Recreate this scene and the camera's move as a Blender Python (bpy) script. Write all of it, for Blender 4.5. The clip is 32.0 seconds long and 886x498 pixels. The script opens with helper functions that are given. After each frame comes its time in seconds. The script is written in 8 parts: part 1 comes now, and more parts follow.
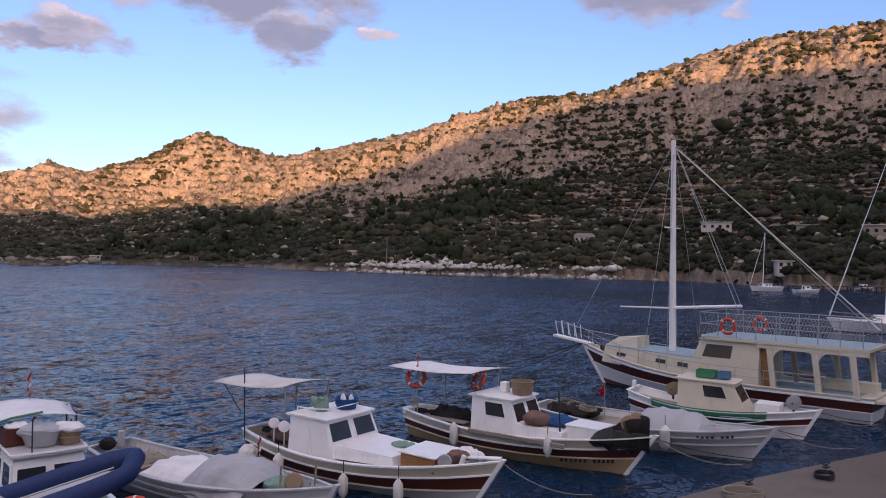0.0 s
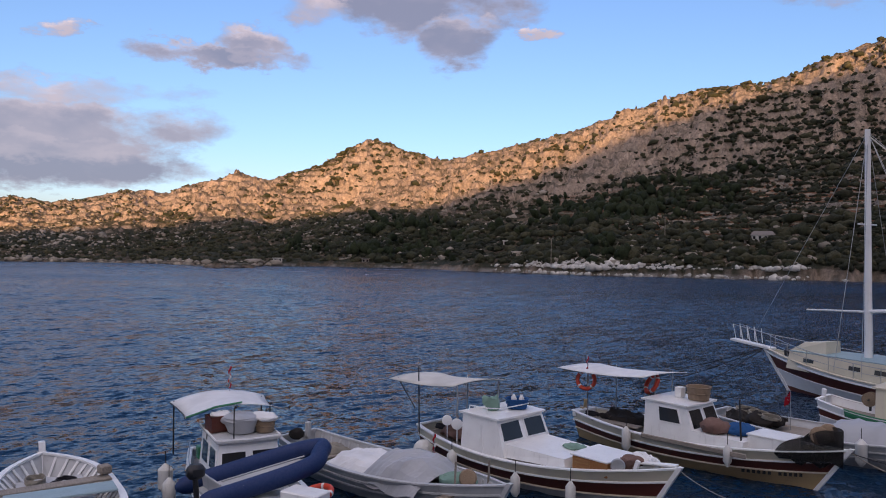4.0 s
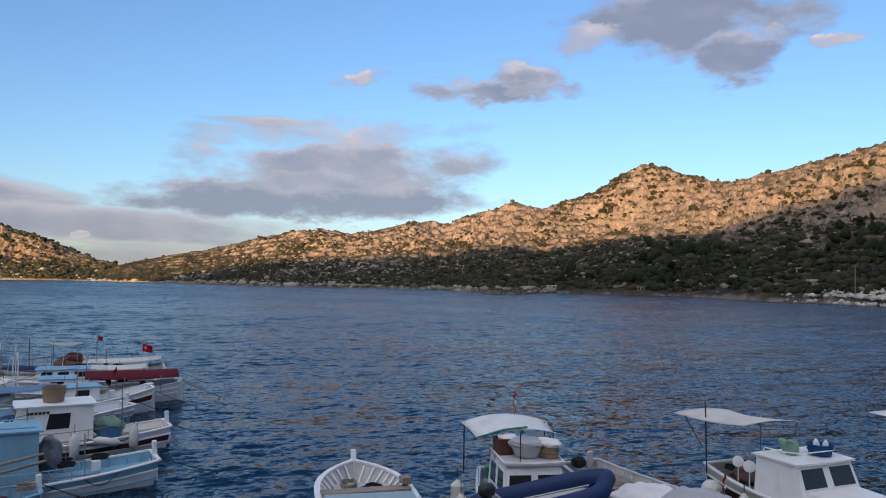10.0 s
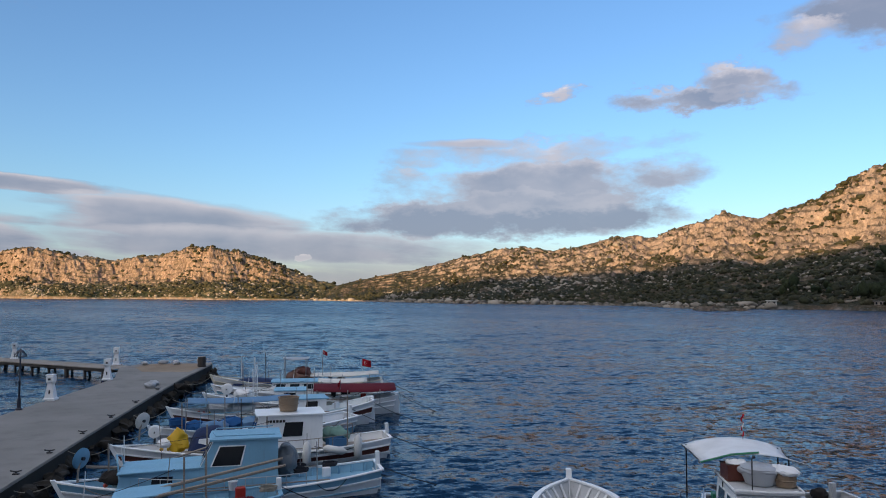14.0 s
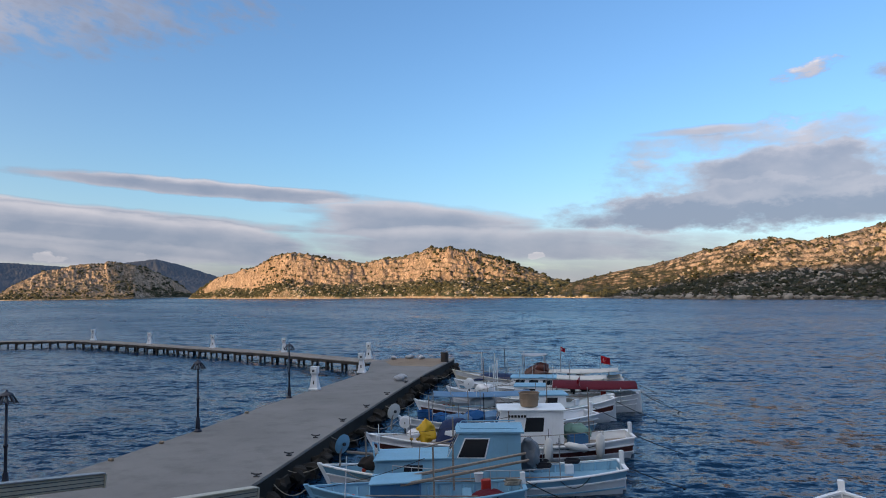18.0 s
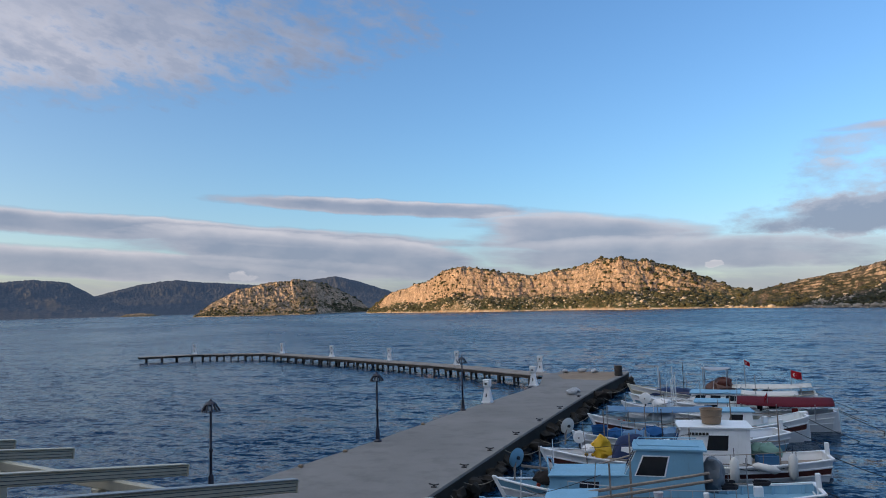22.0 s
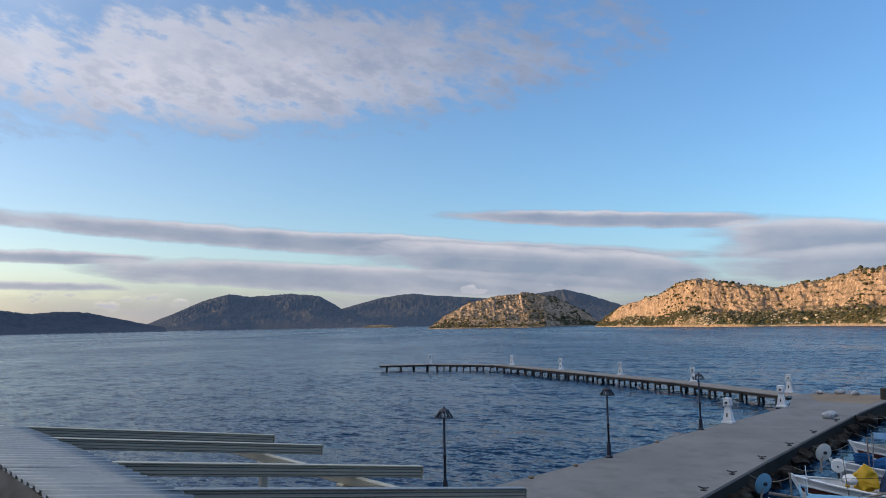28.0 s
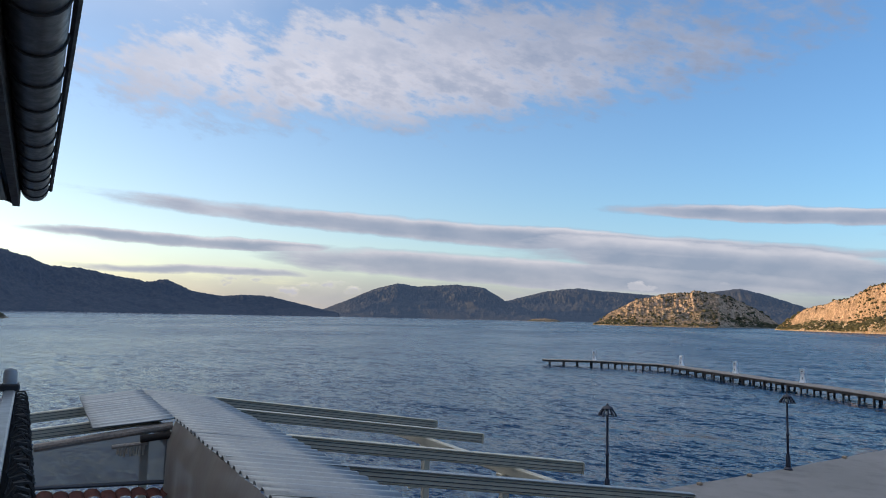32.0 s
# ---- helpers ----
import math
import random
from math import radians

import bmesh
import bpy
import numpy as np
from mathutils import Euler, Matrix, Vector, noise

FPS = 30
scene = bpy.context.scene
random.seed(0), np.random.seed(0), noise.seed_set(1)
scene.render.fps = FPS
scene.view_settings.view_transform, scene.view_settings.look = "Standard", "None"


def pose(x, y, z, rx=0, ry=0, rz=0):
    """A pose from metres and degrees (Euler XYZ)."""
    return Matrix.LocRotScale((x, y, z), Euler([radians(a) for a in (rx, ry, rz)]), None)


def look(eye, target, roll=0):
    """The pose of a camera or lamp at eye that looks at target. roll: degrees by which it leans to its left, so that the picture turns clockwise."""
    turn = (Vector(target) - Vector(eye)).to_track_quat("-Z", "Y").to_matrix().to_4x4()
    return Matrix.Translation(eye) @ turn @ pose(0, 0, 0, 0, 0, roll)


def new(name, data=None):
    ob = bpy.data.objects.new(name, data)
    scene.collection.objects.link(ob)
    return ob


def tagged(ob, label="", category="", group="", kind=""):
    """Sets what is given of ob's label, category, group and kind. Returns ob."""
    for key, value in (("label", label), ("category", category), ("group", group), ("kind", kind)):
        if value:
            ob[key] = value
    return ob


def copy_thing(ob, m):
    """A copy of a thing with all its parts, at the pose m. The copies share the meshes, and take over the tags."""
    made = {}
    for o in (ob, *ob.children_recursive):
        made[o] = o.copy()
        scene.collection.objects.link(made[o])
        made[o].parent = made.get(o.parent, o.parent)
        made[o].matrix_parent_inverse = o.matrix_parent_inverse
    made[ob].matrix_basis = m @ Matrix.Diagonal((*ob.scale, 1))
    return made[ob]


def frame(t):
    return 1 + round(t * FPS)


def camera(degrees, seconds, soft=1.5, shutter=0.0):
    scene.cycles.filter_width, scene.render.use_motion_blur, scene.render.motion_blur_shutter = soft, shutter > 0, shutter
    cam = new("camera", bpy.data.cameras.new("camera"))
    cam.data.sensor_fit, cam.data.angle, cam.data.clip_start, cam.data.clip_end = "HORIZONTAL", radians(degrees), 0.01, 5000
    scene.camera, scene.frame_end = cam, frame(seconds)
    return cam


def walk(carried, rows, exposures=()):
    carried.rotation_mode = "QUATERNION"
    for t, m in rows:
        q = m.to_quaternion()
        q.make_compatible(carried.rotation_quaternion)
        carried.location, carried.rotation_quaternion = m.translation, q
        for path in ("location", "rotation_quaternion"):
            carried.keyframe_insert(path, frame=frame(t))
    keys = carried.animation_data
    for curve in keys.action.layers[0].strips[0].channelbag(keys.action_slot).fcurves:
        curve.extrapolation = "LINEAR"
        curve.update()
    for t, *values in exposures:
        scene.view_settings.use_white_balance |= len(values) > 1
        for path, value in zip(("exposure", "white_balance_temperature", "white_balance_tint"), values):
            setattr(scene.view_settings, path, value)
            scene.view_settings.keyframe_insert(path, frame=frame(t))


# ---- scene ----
cam = camera(60.1, 32.0, soft=1.0)
PATH = [
    (0, (0.315, 0.603, 6.835), (0.382, 2.601, 6.848), 1.1),
    (0.5, (0.312, 0.658, 6.836), (0.322, 2.658, 6.853), 0.8),
    (1, (0.286, 0.59, 6.837), (0.245, 2.59, 6.859), 0.8),
    (1.5, (0.268, 0.517, 6.849), (0.189, 2.515, 6.871), 0.6),
    (2, (0.237, 0.499, 6.851), (0.095, 2.493, 6.88), 0.4),
    (2.5, (0.24, 0.482, 6.859), (0.043, 2.472, 6.883), 0.3),
    (3, (0.24, 0.47, 6.89), (-0.004, 2.455, 6.908), 0.3),
    (3.5, (0.202, 0.415, 6.868), (-0.1, 2.392, 6.881), 0.5),
    (5.5, (0.116, 0.371, 6.86), (-0.374, 2.31, 6.872), 0.5),
    (6, (0.121, 0.304, 6.877), (-0.412, 2.231, 6.899), 0.4),
    (6.5, (0.123, 0.277, 6.897), (-0.468, 2.188, 6.928), 0.3),
    (7, (0.115, 0.242, 6.903), (-0.547, 2.129, 6.942), 0.2),
    (7.5, (0.103, 0.214, 6.919), (-0.624, 2.077, 6.964), 0.3),
    (8, (0.09, 0.104, 6.914), (-0.702, 1.94, 6.965), 0.4),
    (8.5, (0.079, 0.034, 6.913), (-0.781, 1.839, 6.966), 0.3),
    (9, (0.086, 0.029, 6.9), (-0.829, 1.807, 6.951), 0.2),
    (9.5, (0.077, -0.04, 6.956), (-0.895, 1.708, 7.014), 0.7),
    (10, (0.064, -0.085, 6.952), (-0.951, 1.637, 7.023), 0.8),
    (10.5, (0.069, -0.127, 6.951), (-0.997, 1.564, 7.024), 0.7),
    (11, (0.051, -0.15, 6.95), (-1.067, 1.507, 7.026), 0.5),
    (11.5, (-0.013, -0.085, 6.957), (-1.187, 1.533, 7.038), 0.4),
    (12, (-0.049, -0.097, 6.934), (-1.267, 1.488, 7.006), 0.3),
    (12.5, (-0.089, -0.091, 6.933), (-1.373, 1.441, 7.012), 0.3),
    (13, (-0.161, -0.075, 6.926), (-1.503, 1.405, 7.022), 0.2),
    (13.5, (-0.196, -0.115, 6.934), (-1.578, 1.327, 7.041), 0.3),
    (14, (-0.206, -0.157, 6.903), (-1.631, 1.241, 7.015), 0.1),
    (14.5, (-0.211, -0.186, 6.915), (-1.696, 1.15, 7.014), 0.2),
    (16.5, (-0.465, -0.111, 6.849), (-2.134, 0.985, 6.959), -0.6),
    (17, (-0.502, -0.106, 6.844), (-2.211, 0.927, 6.958), -0.8),
    (17.5, (-0.483, -0.098, 6.845), (-2.232, 0.867, 6.958), -0.9),
    (18, (-0.465, -0.111, 6.844), (-2.242, 0.8, 6.952), -0.7),
    (18.5, (-0.439, -0.132, 6.858), (-2.239, 0.732, 6.979), -1.0),
    (19, (-0.438, -0.138, 6.869), (-2.264, 0.667, 6.997), -1.0),
    (19.5, (-0.464, -0.111, 6.879), (-2.314, 0.636, 7.027), -0.9),
    (20, (-0.446, -0.116, 6.86), (-2.316, 0.579, 7.004), -1.1),
    (20.5, (-0.443, -0.117, 6.865), (-2.334, 0.521, 6.994), -1.2),
    (21, (-0.402, -0.134, 6.865), (-2.311, 0.45, 6.994), -1.3),
    (21.5, (-0.406, -0.145, 6.884), (-2.326, 0.397, 7.025), -1.4),
    (22, (-0.41, -0.141, 6.879), (-2.34, 0.362, 7.028), -1.5),
    (22.5, (-0.418, -0.13, 6.877), (-2.36, 0.327, 7.024), -1.8),
    (23, (-0.384, -0.133, 6.874), (-2.335, 0.278, 7.019), -2.0),
    (23.5, (-0.34, -0.144, 6.881), (-2.302, 0.214, 7.023), -2.3),
    (24, (-0.33, -0.121, 6.866), (-2.301, 0.19, 6.991), -2.4),
    (24.5, (-0.379, -0.1, 6.875), (-2.358, 0.169, 6.988), -2.8),
    (25, (-0.373, -0.115, 6.881), (-2.358, 0.09, 7.005), -2.5),
    (25.5, (-0.481, -0.113, 6.864), (-2.47, 0.04, 7.002), -2.2),
    (27.5, (-0.52, -0.094, 6.822), (-2.51, -0.13, 7.02), -0.8),
    (28, (-0.534, -0.091, 6.81), (-2.523, -0.172, 7.006), -1.0),
    (28.5, (-0.555, -0.081, 6.832), (-2.541, -0.188, 7.046), -1.0),
    (29, (-0.585, -0.04, 6.836), (-2.566, -0.217, 7.044), -1.1),
    (29.5, (-0.581, -0.047, 6.864), (-2.56, -0.267, 7.053), -1.3),
    (30, (-0.576, -0.06, 6.855), (-2.554, -0.304, 7.029), -0.8),
    (30.5, (-0.613, -0.067, 6.822), (-2.581, -0.375, 7.004), 0.1),
    (31, (-0.62, -0.069, 6.806), (-2.575, -0.453, 6.984), 0.4),
    (31.5, (-0.637, -0.085, 6.787), (-2.578, -0.535, 6.961), 0.9),
    (32, (-0.655, -0.095, 6.768), (-2.582, -0.6, 6.945), 1.3),
]
walk(cam, [(t, look(eye, target, roll)) for t, eye, target, roll in PATH],
     [(0, 0.20, 7100, 31), (1, 0.16, 7050, 30), (2, 0.0, 6980, 28), (3, 0.0, 6930, 26), (6, -0.04, 6750, 20), (9, 0.0, 6650, 14), (13, 0.02, 6500, 10), (19, 0.12, 6350, 9), (22, 0.08, 6250, 8), (28, 0.12, 6250, 8), (32, 0.20, 6300, 8)])

# ---- light ----
SUN_AZ, SUN_EL = 190.0, 8.0          # degrees, counter-clockwise from +y, and above the horizon
SUN_WAY = Vector((-math.sin(radians(SUN_AZ)) * math.cos(radians(SUN_EL)), math.cos(radians(SUN_AZ)) * math.cos(radians(SUN_EL)), math.sin(radians(SUN_EL))))
sun = new("sun", bpy.data.lights.new("sun", "SUN"))
sun.data.energy, sun.data.angle, sun.data.color = 7.2, radians(0.6), (1.0, 0.62, 0.27)
sun.matrix_world = look(SUN_WAY * 900, (0, 0, 0))

world = bpy.data.worlds.new("evening_sky")
scene.world = world
world.use_nodes = True
WN, WL = world.node_tree.nodes, world.node_tree.links
WN.clear()


def wmath(op, a, b=0.0, c=None, clamp=False):
    n = WN.new("ShaderNodeMath")
    n.operation, n.use_clamp = op, clamp
    for i, v in enumerate((a, b) if c is None else (a, b, c)):
        if isinstance(v, (int, float)):
            n.inputs[i].default_value = v
        else:
            WL.new(v, n.inputs[i])
    return n.outputs[0]


def wmix(f, a, b):
    n = WN.new("ShaderNodeMix")
    n.data_type = "RGBA"
    for i, v in ((0, f), (6, a), (7, b)):
        if isinstance(v, (int, float)):
            n.inputs[i].default_value = v
        elif isinstance(v, tuple):
            n.inputs[i].default_value = (*v, 1)
        else:
            WL.new(v, n.inputs[i])
    return n.outputs[2]


def wsmooth(v, lo, hi):
    n = WN.new("ShaderNodeMapRange")
    n.interpolation_type = "SMOOTHSTEP"
    WL.new(v, n.inputs[0])
    n.inputs[1].default_value, n.inputs[2].default_value = lo, hi
    return n.outputs[0]


def wnoise(vec, scale, detail, rough=0.55):
    n = WN.new("ShaderNodeTexNoise")
    n.inputs["Scale"].default_value, n.inputs["Detail"].default_value, n.inputs["Roughness"].default_value = scale, detail, rough
    WL.new(vec, n.inputs["Vector"])
    return n.outputs["Fac"]


def build_sky():
    sky = WN.new("ShaderNodeTexSky")
    sky.sky_type, sky.sun_disc = "NISHITA", False
    sky.sun_elevation, sky.sun_rotation = radians(SUN_EL), radians(-SUN_AZ)
    sky.air_density, sky.dust_density, sky.ozone_density = 1.0, 0.6, 1.6
    co = WN.new("ShaderNodeTexCoord")
    sep = WN.new("ShaderNodeSeparateXYZ")
    WL.new(co.outputs["Generated"], sep.inputs[0])
    az = wmath("MULTIPLY", wmath("ARCTAN2", wmath("MULTIPLY", sep.outputs[0], -1.0), sep.outputs[1]), 57.2958)
    el = wmath("MULTIPLY", wmath("ARCSINE", sep.outputs[2]), 57.2958)
    comb = WN.new("ShaderNodeCombineXYZ")
    WL.new(wmath("MULTIPLY", az, 0.5), comb.inputs[0])
    WL.new(el, comb.inputs[1])
    flat = comb.outputs[0]
    big, fine = wnoise(flat, 0.16, 5.0, 0.6), wnoise(flat, 0.62, 6.0, 0.62)
    ripple = WN.new("ShaderNodeCombineXYZ")
    WL.new(wmath("ADD", wmath("MULTIPLY", az, 0.42), wmath("MULTIPLY", el, 0.10)), ripple.inputs[0])
    WL.new(wmath("SUBTRACT", wmath("MULTIPLY", el, 0.95), wmath("MULTIPLY", az, 0.22)), ripple.inputs[1])
    rip = wmath("ADD", wmath("MULTIPLY", wnoise(ripple.outputs[0], 0.36, 6.0, 0.6), 0.5), wmath("MULTIPLY", wnoise(ripple.outputs[0], 1.15, 5.0, 0.6), 0.5))
    az2 = wmath("ADD", az, wmath("MULTIPLY", wmath("SUBTRACT", big, 0.5), 9.0))
    el2 = wmath("ADD", el, wmath("MULTIPLY", wmath("SUBTRACT", fine, 0.5), 3.2))
    # clouds: azimuth, elevation, half width, half height, lean, softness, light
    HEAPS = [
        (12.8, 18.6, 8.6, 2.6, 0.00, 0.5, -0.05), (9.4, 15.4, 2.9, 2.0, 0.00, 0.5, -0.1), (20.2, 17.2, 2.6, 1.0, 0.0, 1.1, 0.5), (3.4, 15.9, 1.7, 0.45, 0.0, 0.8, 0.6),
        (-17.5, 18.6, 6.0, 2.0, 0.0, 0.6, 0.0), (-22.5, 16.8, 1.9, 0.6, 0.0, 0.9, 0.75), (26.8, 13.7, 5.2, 0.85, 0.0, 0.5, 0.05), (24.2, 14.6, 2.3, 1.25, 0.0, 0.5, 0.15),
        (37.0, 14.4, 2.0, 0.5, -0.25, 1.2, 0.6), (40.5, 5.6, 12.5, 1.8, -0.02, 0.45, -0.05), (38.5, 8.0, 10.5, 2.0, -0.05, 0.6, 0.20), (38.5, 10.4, 9.5, 1.0, -0.04, 1.0, 0.6),
    ]
    HEAPS += [
        (55.9, 2.5, 0.55, 0.3, 0.0, 0.5, 1.0), (90.2, 2.5, 0.9, 0.4, 0.0, 0.6, 0.9), (84.5, 2.5, 0.6, 0.35, 0.0, 0.6, 0.8),
        (111.2, 1.7, 0.96, 0.3, 0.0, 1.5, 0.45), (112.9, 2.2, 1.2, 0.4, 0.0, 1.5, 0.45), (114.4, 2.0, 1.08, 0.45, 0.0, 1.5, 0.45), (116.0, 1.6, 1.08, 0.35, 0.0, 1.5, 0.45), (118.3, 2.3, 0.84, 0.3, 0.0, 1.5, 0.45), (120.4, 2.3, 1.08, 0.35, 0.0, 1.5, 0.45),
    ]
    LAYERS = [
        (43.0, 11.0, 6.0, 0.4, 0.02, 1.0, 0.6), (80.0, 7.5, 12.0, 0.55, 0.06, 0.2, 0.05), (101.0, 6.2, 27.0, 0.75, 0.06, 0.25, 0.05),
        (122.0, 5.05, 9.0, 0.4, 0.01, 0.3, 0.12), (99.0, 3.4, 21.0, 1.0, 0.05, 0.35, 0.10), (84.5, 4.0, 14.0, 1.5, 0.09, 0.3, 0.02), (65.0, 5.0, 9.5, 1.55, 0.08, 0.35, 0.10),
        (58.0, 3.3, 17.0, 1.3, 0.02, 0.7, 0.12), (122.0, 2.9, 8.0, 0.4, 0.0, 0.6, 0.15),
    ]
    streak = WN.new("ShaderNodeCombineXYZ")
    WL.new(wmath("MULTIPLY", az, 0.16), streak.inputs[0])
    WL.new(wmath("SUBTRACT", el, wmath("MULTIPLY", az, 0.06)), streak.inputs[1])
    wisp, shade = wnoise(flat, 0.34, 7.0, 0.6), wnoise(flat, 0.5, 4.0, 0.5)
    flatwisp, soft_warp = wnoise(streak.outputs[0], 0.8, 7.0, 0.6), wnoise(streak.outputs[0], 0.45, 2.0, 0.5)
    az3 = wmath("ADD", az, wmath("MULTIPLY", wmath("SUBTRACT", soft_warp, 0.5), 16.0))
    el3 = wmath("ADD", el, wmath("ADD", wmath("MULTIPLY", wmath("SUBTRACT", soft_warp, 0.5), 1.0), wmath("MULTIPLY", wmath("SUBTRACT", fine, 0.5), 0.5)))
    puffy = wnoise(flat, 1.5, 5.0, 0.6)
    cover, lit = None, None
    for layer, group in ((False, HEAPS), (True, LAYERS)):
        for a, e, w, h, lean, soft, light in group:
            A_, E_, N_ = (az3, el3, flatwisp) if layer else (az2, el2, wisp)
            if h < 0.6 and w < 2.5:
                A_, E_, N_ = az, wmath("ADD", el, wmath("MULTIPLY", wmath("SUBTRACT", fine, 0.5), 0.9)), puffy
            da = wmath("SUBTRACT", A_, a)
            de = wmath("SUBTRACT", wmath("SUBTRACT", E_, e), wmath("MULTIPLY", da, lean))
            d = wmath("ADD", wmath("POWER", wmath("ABSOLUTE", wmath("DIVIDE", da, w * 1.2)), 2.0), wmath("POWER", wmath("ABSOLUTE", wmath("DIVIDE", de, h * 1.25)), 2.0))
            dense = wmath("ADD", wmath("SUBTRACT", 1.0, d), wmath("MULTIPLY", wmath("SUBTRACT", N_, 0.5), 1.1 if layer else 2.3 if N_ is wisp else 4.0))
            m = wsmooth(dense, 0.0, 0.3 + soft * 0.8)
            top = wmath("MULTIPLY", wsmooth(de, h * 0.1, h * 1.25), 0.45 if layer else 0.62)
            edge = wmath("MULTIPLY", wsmooth(dense, 0.9, 0.15), 0.30)
            rim = wmath("MULTIPLY", m, wmath("ADD", wmath("ADD", light * 0.8, top), edge))
            cover = m if cover is None else wmath("MAXIMUM", cover, m)
            lit = rim if lit is None else wmath("MAXIMUM", wmath("MULTIPLY", lit, wmath("SUBTRACT", 1.0, wmath("MULTIPLY", m, 0.55))), rim)
    # grey haze along the western horizon
    haze = wmath("MULTIPLY", wmath("MULTIPLY", wsmooth(el, 4.6, 1.0), wsmooth(az, 26.0, 52.0)), wmath("MULTIPLY", wsmooth(az, 142.0, 112.0), wsmooth(flatwisp, 0.2, 0.55)))
    cover = wmath("MAXIMUM", cover, wmath("MULTIPLY", haze, 0.8))
    lit = wmath("MAXIMUM", lit, wmath("MULTIPLY", haze, 0.16))
    # high rippled cloud bank, bright to the west, grey at its eastern end
    da, de = wmath("DIVIDE", wmath("SUBTRACT", az, 106.0), 30.0), wmath("DIVIDE", wmath("SUBTRACT", wmath("SUBTRACT", el, wmath("MULTIPLY", wmath("SUBTRACT", 108.0, az), 0.07)), 18.4), 5.0)
    bank = wmath("SUBTRACT", 1.0, wmath("ADD", wmath("MULTIPLY", da, da), wmath("MULTIPLY", de, de)))
    bank = wsmooth(wmath("ADD", bank, wmath("MULTIPLY", wmath("SUBTRACT", rip, 0.5), 4.2)), -0.15, 0.9)
    west = wsmooth(az, 78.0, 122.0)
    lit = wmath("MAXIMUM", lit, wmath("MULTIPLY", bank, wmath("ADD", wmath("MULTIPLY", west, 0.42), wmath("MULTIPLY", wsmooth(rip, 0.60, 0.40), wmath("ADD", 0.12, wmath("MULTIPLY", wsmooth(el, 22.0, 14.0), 0.38))))))
    cover = wmath("MAXIMUM", cover, wmath("MULTIPLY", bank, 0.92))
    # bright broken cloud added overhead and southward, out of view, to light the harbour
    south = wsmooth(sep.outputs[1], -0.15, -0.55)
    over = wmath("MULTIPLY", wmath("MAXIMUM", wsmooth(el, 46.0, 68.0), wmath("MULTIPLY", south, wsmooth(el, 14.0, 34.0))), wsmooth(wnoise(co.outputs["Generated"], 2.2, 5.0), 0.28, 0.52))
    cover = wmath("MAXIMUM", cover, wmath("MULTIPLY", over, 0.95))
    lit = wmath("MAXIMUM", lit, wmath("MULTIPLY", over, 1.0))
    tone = wmath("ADD", lit, wmath("MULTIPLY", wmath("SUBTRACT", shade, 0.5), 0.5), clamp=True)
    # the unseen added cloud is set brighter than the visible ones, as fill
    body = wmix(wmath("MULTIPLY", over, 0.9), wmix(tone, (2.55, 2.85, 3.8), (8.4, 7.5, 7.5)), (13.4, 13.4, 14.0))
    tint = WN.new("ShaderNodeMix")
    tint.data_type, tint.blend_type = "RGBA", "MULTIPLY"
    tint.inputs[0].default_value = 1.0
    WL.new(sky.outputs[0], tint.inputs[6])
    near = WN.new("ShaderNodeVectorMath")
    near.operation = "DOT_PRODUCT"
    WL.new(co.outputs["Generated"], near.inputs[0])
    near.inputs[1].default_value = tuple(SUN_WAY)
    glow = wsmooth(near.outputs["Value"], -0.55, 0.9)
    high = wmix(glow, SKY_TINT, SKY_GLOW)
    WL.new(wmix(wsmooth(el, 9.0, 0.0), high, wmix(glow, SKY_LOW, SKY_GLOW)), tint.inputs[7])
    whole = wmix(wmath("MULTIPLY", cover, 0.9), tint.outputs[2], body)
    back = WN.new("ShaderNodeBackground")
    back.inputs[1].default_value = 0.1
    WL.new(whole, back.inputs[0])
    out = WN.new("ShaderNodeOutputWorld")
    WL.new(back.outputs[0], out.inputs[0])


SKY_TINT, SKY_LOW, SKY_GLOW = (1.42, 1.88, 2.58), (1.52, 1.80, 2.85), (2.75, 2.52, 2.8)   # clear blue, paler low down, warm about the sun
build_sky()


